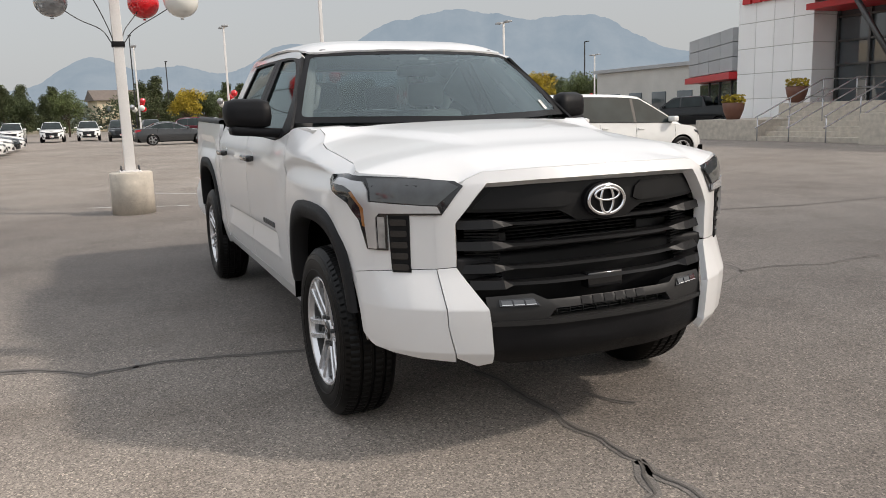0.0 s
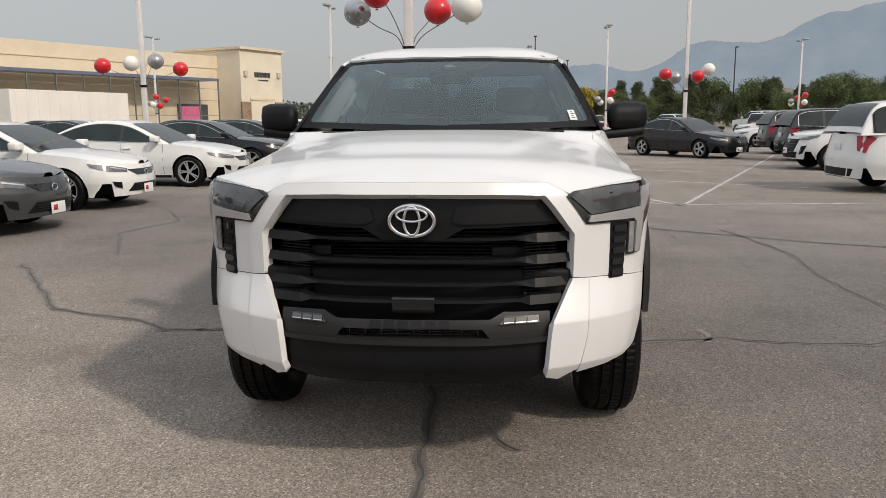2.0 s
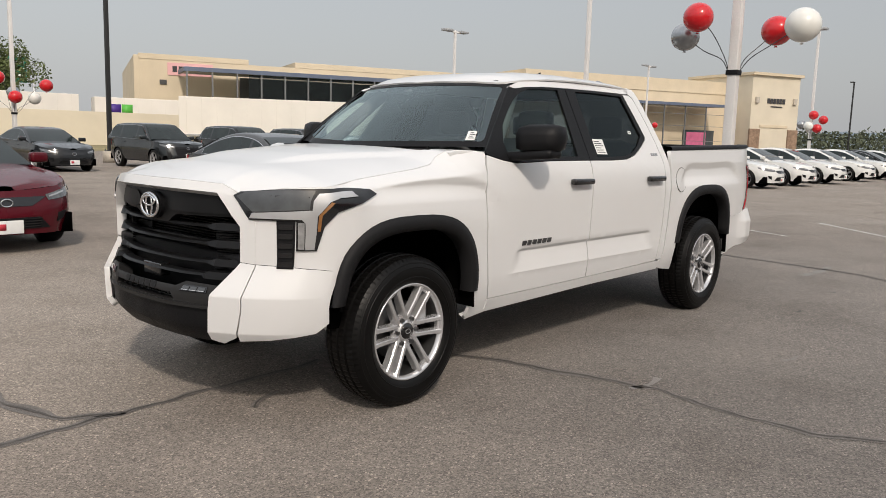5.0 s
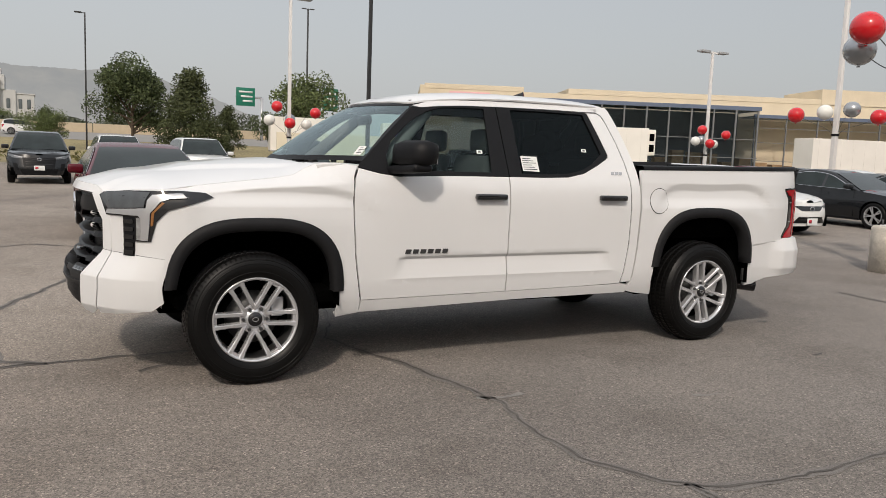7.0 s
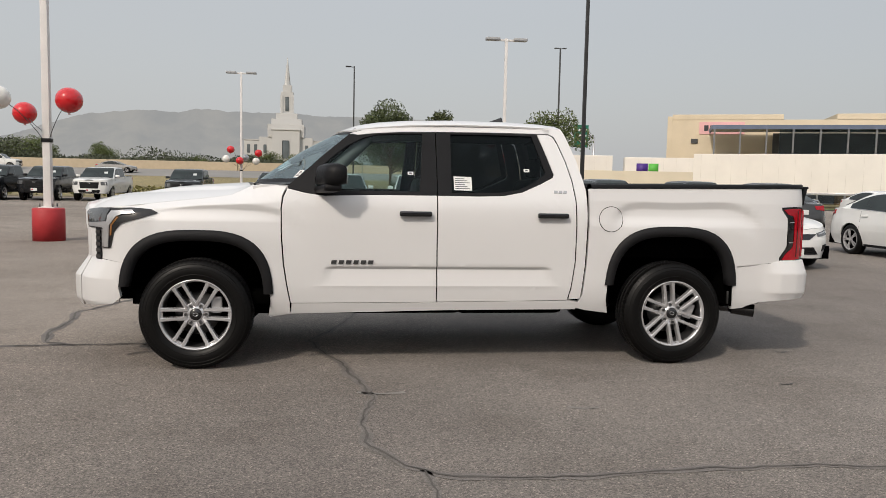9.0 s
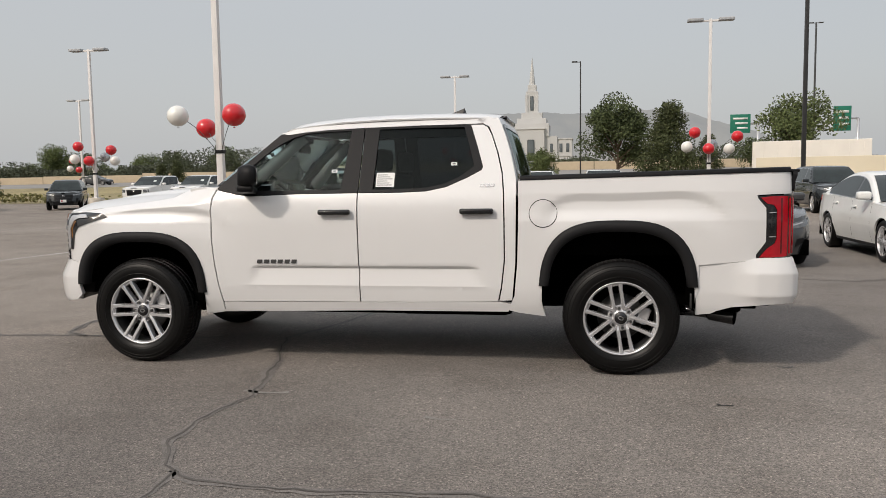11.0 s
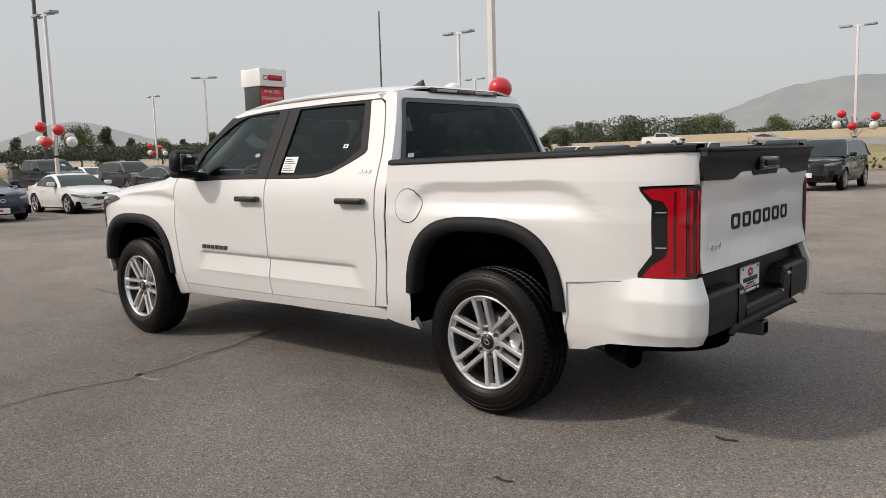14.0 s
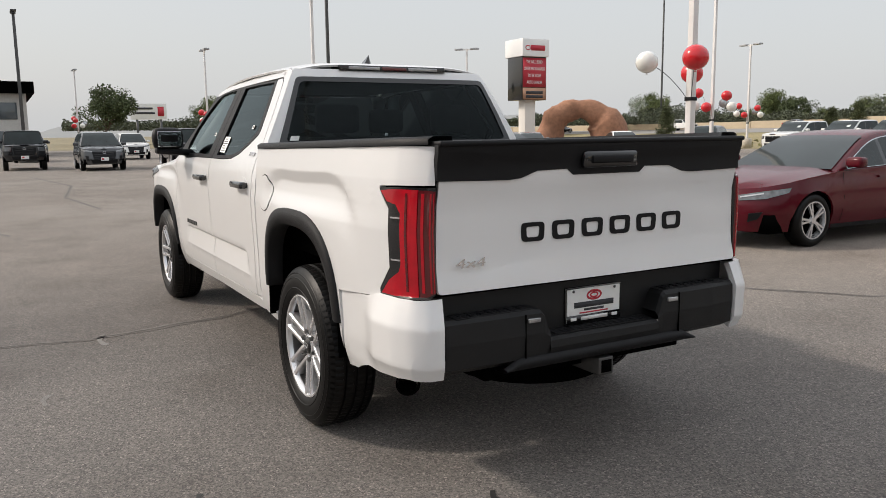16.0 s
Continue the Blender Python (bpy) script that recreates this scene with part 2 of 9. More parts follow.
STUCCO = material("cream_stucco", (0.66, 0.56, 0.41), 0.9, vary=0.07, scale=0.5, fine=0.06, fine_scale=14)
STUCCO_PALE = material("pale_stucco", (0.70, 0.63, 0.50), 0.9, vary=0.06, scale=0.5)
STONE = material("brown_stone_veneer", (0.28, 0.19, 0.13), 0.9, vary=0.35, scale=2.2, fine=0.2, fine_scale=9)
CANOPY_BLUE = material("blue_steel_fascia", (0.12, 0.15, 0.22), 0.5, vary=0.1, scale=1)
# dark tone painted in for the shade under the store canopy
YARD_DARK = material("painted_yard_shade", (0.15, 0.15, 0.15), 0.9, vary=0.25, scale=0.7)
MESH_SCREEN = glass("dark_shade_mesh", (0.9, 0.95, 1.0), rough=0.6, see=0.7, ior=1.25)
STEEL_POST = material("galvanised_post", (0.17, 0.175, 0.18), 0.55, vary=0.1, scale=2)
# paper with the dimming of tinted glass painted into its colour
SHEET_PAPER = material("paper_behind_glass", (0.52, 0.55, 0.54), 0.5, vary=0.06, scale=20)
CARDBOARD = material("stacked_pallets", (0.34, 0.22, 0.12), 0.9, vary=0.3, scale=1.5)
TRAILER_WHITE = material("white_trailer_panel", (0.80, 0.76, 0.70), 0.45, vary=0.05, scale=0.6)
TILE_WHITE = material("white_metal_panel", (0.90, 0.90, 0.89), 0.55, vary=0.03, scale=0.8, per_object=0.03)
PANEL_GREY = material("grey_metal_panel", (0.38, 0.39, 0.40), 0.5, vary=0.06, scale=0.8, per_object=0.05)
WALL_GREY = material("grey_block_wall", (0.52, 0.51, 0.48), 0.9, vary=0.08, scale=0.6, fine=0.06, fine_scale=8)
FASCIA_RED = material("red_fascia", (0.50, 0.02, 0.025), 0.4, vary=0.05, scale=1)
SHOP_GLASS = material("showroom_glass", (0.07, 0.085, 0.095), 0.05, vary=0.3, scale=0.5, coat=1.0)
HIGHWAY_WALL = material("tan_concrete_barrier", (0.50, 0.41, 0.29), 0.9, vary=0.08, scale=0.2, fine=0.06, fine_scale=2)
ROAD_FAR = material("highway_asphalt", (0.24, 0.23, 0.215), 0.85, vary=0.1, scale=0.2)
BARK = material("bark", (0.09, 0.065, 0.045), 0.95, vary=0.3, scale=6, bump=0.6, bump_scale=25)
TEMPLE_STONE = material("pale_temple_stone", (0.52, 0.52, 0.51), 0.8, vary=0.03, scale=0.1)
WINDOW_FAR = material("far_window", (0.12, 0.14, 0.15), 0.2, vary=0.2, scale=0.2)
ROCK = material("red_sandstone", (0.30, 0.15, 0.09), 0.9, vary=0.3, scale=0.6, fine=0.2, fine_scale=4, bump=0.8, bump_scale=3)


def leaf_material(name, c, var=0.35):
    m = material(name, c, 0.75, vary=var, scale=0.9, spec=0.25)
    n, l = m.node_tree.nodes, m.node_tree.links
    b = n["Principled BSDF"]
    geo = n.new("ShaderNodeNewGeometry")
    hs = n.new("ShaderNodeHueSaturation")
    r = n.new("ShaderNodeMapRange")
    r.inputs[3].default_value, r.inputs[4].default_value = 0.55, 1.5
    l.new(geo.outputs["Random Per Island"], r.inputs[0])
    l.new(r.outputs[0], hs.inputs["Value"])
    src = b.inputs["Base Color"].links[0].from_socket
    l.new(src, hs.inputs["Color"])
    l.new(hs.outputs[0], b.inputs["Base Color"])
    return m


LEAF = leaf_material("green_leaves", (0.105, 0.130, 0.050))
LEAF_DARK = leaf_material("dark_green_leaves", (0.075, 0.095, 0.042))
LEAF_PINE = leaf_material("pine_needles", (0.072, 0.085, 0.038))
LEAF_YELLOW = leaf_material("yellow_leaves", (0.36, 0.27, 0.03))
# duller green for distant leaves, haze mixed into the colour
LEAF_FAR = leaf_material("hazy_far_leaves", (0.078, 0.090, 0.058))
BUSH = leaf_material("sage_bush_leaves", (0.16, 0.15, 0.06))


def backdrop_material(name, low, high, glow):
    """Far hills, haze painted into the colour: mostly an even glow with faint folds."""
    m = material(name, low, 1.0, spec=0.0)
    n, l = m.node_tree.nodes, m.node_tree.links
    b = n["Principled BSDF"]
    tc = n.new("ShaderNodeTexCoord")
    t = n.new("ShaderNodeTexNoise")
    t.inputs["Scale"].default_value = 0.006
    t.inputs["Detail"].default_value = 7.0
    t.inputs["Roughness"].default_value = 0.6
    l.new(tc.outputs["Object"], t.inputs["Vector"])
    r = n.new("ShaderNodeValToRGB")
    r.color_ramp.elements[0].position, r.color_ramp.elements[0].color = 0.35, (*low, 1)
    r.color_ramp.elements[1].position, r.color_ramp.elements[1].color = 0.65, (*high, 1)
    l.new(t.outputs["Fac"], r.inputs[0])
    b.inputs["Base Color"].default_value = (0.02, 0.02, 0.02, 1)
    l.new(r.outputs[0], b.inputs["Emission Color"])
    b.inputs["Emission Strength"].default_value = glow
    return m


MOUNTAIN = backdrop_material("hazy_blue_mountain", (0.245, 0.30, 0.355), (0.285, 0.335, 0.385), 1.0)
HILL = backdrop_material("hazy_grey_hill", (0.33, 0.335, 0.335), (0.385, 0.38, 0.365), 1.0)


# ---- mesh helpers ----
def finish(name, bm, mat, smooth=True):
    me = bpy.data.meshes.new(name)
    bm.to_mesh(me)
    bm.free()
    if smooth:
        for p in me.polygons:
            p.use_smooth = True
    for k in (mat if isinstance(mat, (list, tuple)) else [mat]):
        me.materials.append(k)
    return me


def part(name, bm, mat, parent=None, label="", smooth=True):
    ob = new(name, finish(name, bm, mat, smooth))
    if parent is not None:
        ob.parent = parent
    if label:
        ob["label"] = label
    return ob


def thing(name, label, category, m=None, group="", kind=""):
    ob = tagged(new(name), label, category, group, kind)
    if m is not None:
        ob.matrix_basis = m
    return ob


def add_box(bm, lo, hi, m=None, bevel=0.0):
    lo, hi = Vector(lo), Vector(hi)
    r = bmesh.ops.create_cube(bm, size=1.0)
    vs = r["verts"]
    for v in vs:
        v.co = Vector((lo[i] + (v.co[i] + 0.5) * (hi[i] - lo[i]) for i in range(3)))
    if bevel > 0:
        es = list({e for v in vs for e in v.link_edges})
        q = bmesh.ops.bevel(bm, geom=es, offset=bevel, segments=2, affect='EDGES', profile=0.6)
        vs = list({v for f in q["faces"] for v in f.verts} | {v for v in vs if v.is_valid})
    if m is not None:
        for v in vs:
            v.co = m @ v.co
    return vs


def box(lo, hi, bevel=0.0, m=None):
    bm = bmesh.new()
    add_box(bm, lo, hi, m, bevel)
    return bm


def add_tube(bm, a, b, ra, rb=None, seg=12, cap=True):
    """A straight tapered round bar from a to b."""
    a, b = Vector(a), Vector(b)
    rb = ra if rb is None else rb
    q = (b - a).to_track_quat('Z', 'Y').to_matrix()
    rings = []
    for c, r in ((a, ra), (b, rb)):
        rings.append([bm.verts.new(c + q @ Vector((r * math.cos(2 * math.pi * i / seg), r * math.sin(2 * math.pi * i / seg), 0))) for i in range(seg)])
    for i in range(seg):
        j = (i + 1) % seg
        bm.faces.new((rings[0][i], rings[0][j], rings[1][j], rings[1][i]))
    if cap:
        bm.faces.new(rings[0][::-1])
        bm.faces.new(rings[1])


def tube(a, b, ra, rb=None, seg=12):
    bm = bmesh.new()
    add_tube(bm, a, b, ra, rb, seg)
    return bm


def add_wire(bm, pts, r, seg=6):
    P = [Vector(p) for p in pts]
    rings = []
    for i, c in enumerate(P):
        d = P[min(i + 1, len(P) - 1)] - P[max(i - 1, 0)]
        q = d.to_track_quat('Z', 'Y').to_matrix()
        rings.append([bm.verts.new(c + q @ Vector((r * math.cos(2 * math.pi * k / seg), r * math.sin(2 * math.pi * k / seg), 0))) for k in range(seg)])
    for A, B in zip(rings, rings[1:]):
        for k in range(seg):
            bm.faces.new((A[k], A[(k + 1) % seg], B[(k + 1) % seg], B[k]))


def lathe(bm, profile, seg, axis='Y', closed=False):
    """Turn a profile of (radius, offset along the axis) round the axis."""
    rings = []
    for i in range(seg):
        a = 2 * math.pi * i / seg
        ring = []
        for r, h in profile:
            p = (r * math.cos(a), h, r * math.sin(a)) if axis == 'Y' else (r * math.cos(a), r * math.sin(a), h)
            ring.append(bm.verts.new(p))
        rings.append(ring)
    n = len(profile)
    for i in range(seg):
        A, B = rings[i], rings[(i + 1) % seg]
        for k in range(n if closed else n - 1):
            k2 = (k + 1) % n
            bm.faces.new((A[k], A[k2], B[k2], B[k]))
    return rings


def lerp_table(tbl, v):
    if v <= tbl[0][0]:
        return tbl[0][1]
    for (a, fa), (b, fb) in zip(tbl, tbl[1:]):
        if v <= b:
            return fa + (fb - fa) * (v - a) / (b - a)
    return tbl[-1][1]


def smoothstep(a, b, v):
    t = min(1.0, max(0.0, (v - a) / (b - a)))
    return t * t * (3 - 2 * t)


def spline(pts, n=6, closed=False):
    """Catmull-Rom through the points."""
    P = [Vector(p) for p in pts]
    out = []
    m = len(P)
    for i in range(m if closed else m - 1):
        p1, p2 = P[i], P[(i + 1) % m]
        p0 = P[i - 1] if (i > 0 or closed) else p1 + (p1 - p2)
        p3 = P[(i + 2) % m] if (i + 2 < m or closed) else p2 + (p2 - p1)
        for k in range(n):
            t = k / n
            out.append(0.5 * ((2 * p1) + (p2 - p0) * t + (2 * p0 - 5 * p1 + 4 * p2 - p3) * t * t + (3 * p1 - p0 - 3 * p2 + p3) * t ** 3))
    if not closed:
        out.append(P[-1])
    return [tuple(p) for p in out]


def rounded(pts, r, n=4):
    """A closed outline with its corners rounded."""
    P = [Vector(p) for p in pts]
    out = []
    m = len(P)
    for i in range(m):
        a, b, c = P[i - 1], P[i], P[(i + 1) % m]
        u, w = a - b, c - b
        k = min(r, u.length * 0.45, w.length * 0.45)
        s, e = b + u.normalized() * k, b + w.normalized() * k
        for j in range(n + 1):
            t = j / n
            out.append(tuple((1 - t) ** 2 * s + 2 * t * (1 - t) * b + t * t * e))
    return out


def sheet(outline, fn, grid=0.05, flange=0.012, holes=(), away=Vector((0, 0, 0)), lift=0.0, cuts=()):
    """A curved panel: an outline (with holes) in the plane, cut to a grid, laid on the surface fn, its rim turned in."""
    bm = bmesh.new()
    edges = []
    for loop in (outline, *holes):
        clean = []
        for p in loop:
            if not clean or (Vector(p[:2]) - Vector(clean[-1])).length > 1e-4:
                clean.append((p[0], p[1]))
        if (Vector(clean[0]) - Vector(clean[-1])).length < 1e-4:
            clean.pop()
        vs = [bm.verts.new((p[0], p[1], 0)) for p in clean]
        edges += [bm.edges.new((vs[i], vs[(i + 1) % len(vs)])) for i in range(len(vs))]
    bmesh.ops.triangle_fill(bm, use_beauty=True, use_dissolve=False, edges=edges)
    for ax in (0, 1):
        lo = min(v.co[ax] for v in bm.verts)
        hi = max(v.co[ax] for v in bm.verts)
        k = int(math.floor(lo / grid)) + 1
        no = Vector((1, 0, 0)) if ax == 0 else Vector((0, 1, 0))
        while k * grid < hi - 1e-5:
            bmesh.ops.bisect_plane(bm, geom=bm.verts[:] + bm.edges[:] + bm.faces[:], plane_co=no * (k * grid), plane_no=no, dist=1e-5)
            k += 1
    for ax, at_ in cuts:
        no = Vector((1, 0, 0)) if ax == 0 else Vector((0, 1, 0))
        bmesh.ops.bisect_plane(bm, geom=bm.verts[:] + bm.edges[:] + bm.faces[:], plane_co=no * at_, plane_no=no, dist=1e-5)
    for v in bm.verts:
        v.co = Vector(fn(v.co.x, v.co.y))
    bmesh.ops.recalc_face_normals(bm, faces=bm.faces[:])
    tot = sum(((f.calc_center_median() - Vector(away)).dot(f.normal) * f.calc_area() for f in bm.faces), 0.0)
    if tot < 0:
        bmesh.ops.reverse_faces(bm, faces=bm.faces[:])
    bm.normal_update()
    if lift:
        moved = {v: v.co + v.normal * lift for v in bm.verts}
        for v, c in moved.items():
            v.co = c
    if flange > 0:
        rim = [e for e in bm.edges if len(e.link_faces) == 1]
        nor = {v: v.normal.copy() for e in rim for v in e.verts}
        for e in rim:
            e.smooth = False
        q = bmesh.ops.extrude_edge_only(bm, edges=rim)
        made = [g for g in q["geom"] if isinstance(g, bmesh.types.BMVert)]
        src = {}
        for v in made:
            for e in v.link_edges:
                o = e.other_vert(v)
                if o in nor and (o.co - v.co).length < 1e-7:
                    src[v] = nor[o]
        for v in made:
            if v in src:
                v.co = v.co - src[v] * flange
        bmesh.ops.recalc_face_normals(bm, faces=[f for f in bm.faces if any(v in src for v in f.verts)])
    return bm


def ribbon(pts, width, z=0.004, wob=0.0, seed=1):
    """A thin uneven strip along a path on the ground."""
    rng = random.Random(seed)
    bm = bmesh.new()
    P = [Vector((p[0], p[1], 0)) for p in pts]
    fine = []
    for a, b in zip(P, P[1:]):
        k = max(2, int((b - a).length / 0.06))
        for i in range(k):
            fine.append(a.lerp(b, i / k))
    fine.append(P[-1])
    prev = None
    for i, p in enumerate(fine):
        d = (fine[min(i + 1, len(fine) - 1)] - fine[max(i - 1, 0)]).normalized()
        s = Vector((-d.y, d.x, 0))
        c = p + s * (noise.noise(p * 5 + Vector((seed, 0, 0))) * wob + rng.uniform(-1, 1) * wob * 0.25)
        w = width * (0.55 + 0.8 * abs(noise.noise(p * 3 + Vector((0, seed, 0)))) + rng.uniform(-0.15, 0.15))
        pair = (bm.verts.new((c.x + s.x * w / 2, c.y + s.y * w / 2, z)), bm.verts.new((c.x - s.x * w / 2, c.y - s.y * w / 2, z)))
        if prev:
            bm.faces.new((prev[0], prev[1], pair[1], pair[0]))
        prev = pair
    bmesh.ops.recalc_face_normals(bm, faces=bm.faces[:])
    for f in bm.faces:
        if f.normal.z < 0:
            f.normal_flip()
    return bm


def text_mesh(body, size, depth, mat, parent, m, name="lettering", label="", shear=0.0, width=1.0):
    """Lettering in the built-in font as a mesh."""
    c = bpy.data.curves.new(name, 'FONT')
    c.body, c.size, c.extrude, c.align_x, c.align_y, c.shear = body, size, depth, 'CENTER', 'CENTER', shear
    tmp = new(name + "_tmp", c)
    me = bpy.data.meshes.new_from_object(tmp.evaluated_get(bpy.context.evaluated_depsgraph_get()))
    bpy.data.objects.remove(tmp)
    bpy.data.curves.remove(c)
    me.materials.clear()
    me.materials.append(mat)
    for v in me.vertices:
        v.co.x *= width
    ob = new(name, me)
    ob.parent = parent
    ob.matrix_basis = m
    if label:
        ob["label"] = label
    return ob

# ---- ground ----
def flat(name, pts, z, mat, label, category):
    bm = bmesh.new()
    bm.faces.new([bm.verts.new((x, y, z)) for x, y in pts])
    for f in bm.faces:
        f.normal_update()
        if f.normal.z < 0:
            f.normal_flip()
    return tagged(part(name, bm, mat, smooth=False), label, category, kind="structure")


flat("ground", [(-4500, -4500), (4500, -4500), (4500, 4500), (-4500, 4500)], -0.06, SOIL, "dry open ground reaching the horizon", "ground")
flat("parking_lot", [(-150, -47), (90, -47), (90, 60), (-150, 60)], 0.0, ASPHALT, "aged grey asphalt parking lot with fine aggregate", "pavement")

# ---- the white crew-cab pickup ----
# Its own axes: x forward from the front axle, y to its left, z up from the ground.
Z_PROFILE = [(0.36, 0.87), (0.42, 0.905), (0.50, 0.93), (0.60, 0.945), (0.80, 0.952), (0.95, 0.958), (1.10, 0.962), (1.20, 0.957),
             (1.27, 0.945), (1.32, 0.925), (1.40, 0.886), (1.60, 0.788), (1.80, 0.69), (1.86, 0.655), (1.95, 0.60)]
BED_TOP = [(1.20, 0.957), (1.30, 0.950), (1.40, 0.936), (1.46, 0.925)]
HALF = 0.962
PLAN = [(0.985, 0.0), (0.975, 0.22), (0.962, 0.30), (0.925, 0.42), (0.885, 0.52), (0.853, 0.58), (0.800, 0.674), (0.715, 0.79),
        (0.632, 0.879), (0.53, 0.938), (0.40, 0.962), (0.0, 0.962), (-2.0, 0.962), (-4.35, 0.962), (-4.56, 0.945), (-4.70, 0.915),
        (-4.79, 0.880), (-4.845, 0.840), (-4.868, 0.79), (-4.876, 0.60), (-4.880, 0.0)]
ARC = [0.0]
for (ax, ay), (bx, by) in zip(PLAN, PLAN[1:]):
    ARC.append(ARC[-1] + math.hypot(bx - ax, by - ay))
FRONT_Z = [(0.36, -0.03), (0.42, 0.036), (0.488, 0.078), (0.668, 0.080), (0.815, 0.0), (1.05, 0.0), (1.15, -0.012), (1.20, -0.035), (1.30, -0.10)]


def half_width(x, z):
    y = lerp_table(BED_TOP, z) if (x < -2.972 and z > 1.20) else lerp_table(Z_PROFILE, z)
    arch = math.exp(-(x / 0.62) ** 2) + math.exp(-((x + 3.68) / 0.62) ** 2)
    y += 0.022 * arch * smoothstep(0.40, 0.72, z) * (1 - smoothstep(1.10, 1.19, z))
    # the fender's shoulder leans in towards the hood
    w = smoothstep(-0.68, -0.33, x) * (1 - smoothstep(0.38, 0.58, x))
    zh = lerp_table([(-0.44, 1.376), (-0.31, 1.300), (0.1, 1.250), (0.50, 1.205)], x)
    zs = lerp_table([(-0.6, 1.25), (0.0, 1.215), (0.5, 1.155)], x)
    y -= 0.088 * min(1.3, max(0.0, (z - zs) / (zh - zs))) * w
    # door side: a waist crease over a proud lower step
    k = 0.55 * (0.775 - z)
    d = smoothstep(-0.93 + k, -1.03 + k, x) * (1 - smoothstep(-2.60 - k, -2.70 - k, x))
    if 0.625 < z < 0.778:
        y -= d * lerp_table([(0.625, -0.003), (0.640, 0.0), (0.752, 0.021), (0.758, 0.021), (0.778, 0.0)], z)
    # shoulders over both arches: an undercut band that fades at its ends
    if x > -1.1:
        lo = lerp_table([(-0.85, 1.02), (-0.69, 1.096), (-0.60, 1.150), (-0.475, 1.180), (-0.2, 1.196), (0.188, 1.188), (0.5, 1.15)], x)
        y -= band(z, lo, 0.046, 0.020) * (1 - smoothstep(0.25, 0.40, x)) * smoothstep(-0.88, -0.55, x)
    elif x < -3.0:
        lo = lerp_table([(-4.50, 1.04), (-4.366, 1.150), (-4.28, 1.215), (-4.20, 1.243), (-4.096, 1.253), (-3.66, 1.240), (-3.38, 1.245), (-3.27, 1.222), (-3.19, 1.165), (-3.12, 1.09)], x)
        y -= band(z, lo, 0.056, 0.024) * smoothstep(-4.48, -4.26, x) * (1 - smoothstep(-3.28, -3.10, x))
    return y


def band(z, lo, tall, depth):
    if z > lo + tall:
        return 0.0
    return depth * (lo + tall - z) / tall if z > lo else depth * (1 - smoothstep(0.0, 0.20, lo - z))


def S(x, z):
    """Side outline point, by x."""
    for i in range(10, 15):
        (x0, _), (x1, _) = PLAN[i], PLAN[i + 1]
        if x1 <= x <= x0:
            return (ARC[i] + (ARC[i + 1] - ARC[i]) * (x0 - x) / (x0 - x1), z)
    for i in range(0, 10):
        (x0, _), (x1, _) = PLAN[i], PLAN[i + 1]
        if x1 <= x <= x0:
            return (ARC[i] + (ARC[i + 1] - ARC[i]) * (x0 - x) / (x0 - x1), z)
    for i in range(15, len(PLAN) - 1):
        (x0, _), (x1, _) = PLAN[i], PLAN[i + 1]
        if x1 <= x <= x0:
            return (ARC[i] + (ARC[i + 1] - ARC[i]) * (x0 - x) / (x0 - x1), z)
    return (ARC[-1], z)


def F(y, z):
    """Nose outline point, by y."""
    for i in range(0, 10):
        (_, y0), (_, y1) = PLAN[i], PLAN[i + 1]
        if y0 <= y <= y1:
            return (ARC[i] + (ARC[i + 1] - ARC[i]) * (y - y0) / (y1 - y0), z)
    return (-y, z) if y < 0 else (ARC[10], z)


def R(y, z):
    """Tail outline point, by y."""
    for i in range(13, len(PLAN) - 1):
        (_, y0), (_, y1) = PLAN[i], PLAN[i + 1]
        if y1 <= y <= y0:
            return (ARC[i] + (ARC[i + 1] - ARC[i]) * (y0 - y) / (y0 - y1), z)
    return (ARC[-1], z)


def wrap(side):
    """The body's skin: arc length round the plan, and height."""
    def fn(s, z):
        s = min(max(s, 0.0), ARC[-1])
        i = 0
        while i < len(ARC) - 2 and s > ARC[i + 1]:
            i += 1
        t = (s - ARC[i]) / (ARC[i + 1] - ARC[i])
        x = PLAN[i][0] + (PLAN[i + 1][0] - PLAN[i][0]) * t
        y = PLAN[i][1] + (PLAN[i + 1][1] - PLAN[i][1]) * t
        front = smoothstep(0.35, 0.75, x)
        hw = half_width(min(x, 0.6), z)
        return (x + lerp_table(FRONT_Z, z) * front, side * y * hw / HALF, z)
    return fn


def arch_pts(cx, hw, top, z0, n=22, power=2.9, a0=0.0, a1=math.pi):
    """The wheel arch as a flat-topped curve, from its front foot to its rear foot."""
    out = []
    for i in range(n + 1):
        a = a0 + (a1 - a0) * i / n
        c, s = math.cos(a), math.sin(a)
        out.append((cx + hw * math.copysign(abs(c) ** (2 / power), c), z0 + (top - z0) * abs(s) ** (2 / power)))
    return out


AWAY = Vector((-2.0, 0, 0.8))
CREASE = [(1, z) for z in (0.622, 0.628, 0.638, 0.643, 0.749, 0.753, 0.757, 0.761, 0.776, 0.780)] + [(0, 2.55 + 0.025 * i) for i in range(12)] + [(0, 4.2 + 0.025 * i) for i in range(10)]
BEDCUT = [(1, 1.03 + 0.007 * i) for i in range(43)]
NOSECUT = [(1, z) for z in (0.482, 0.494, 0.662, 0.674)]
truck = thing("pickup_truck", "white crew-cab pickup truck with black trim parked on open asphalt", "truck", pose(0, -0.012, 0))
FA = (-0.012, 0.548, 1.040, 0.50)
RA = (-3.672, 0.550, 1.110, 0.52)

END_X = [(0.0, -4.21), (0.25, -4.46), (0.40, -4.61), (0.54, -4.75), (0.63, -4.835), (0.71, -4.872), (0.792, -4.874)]
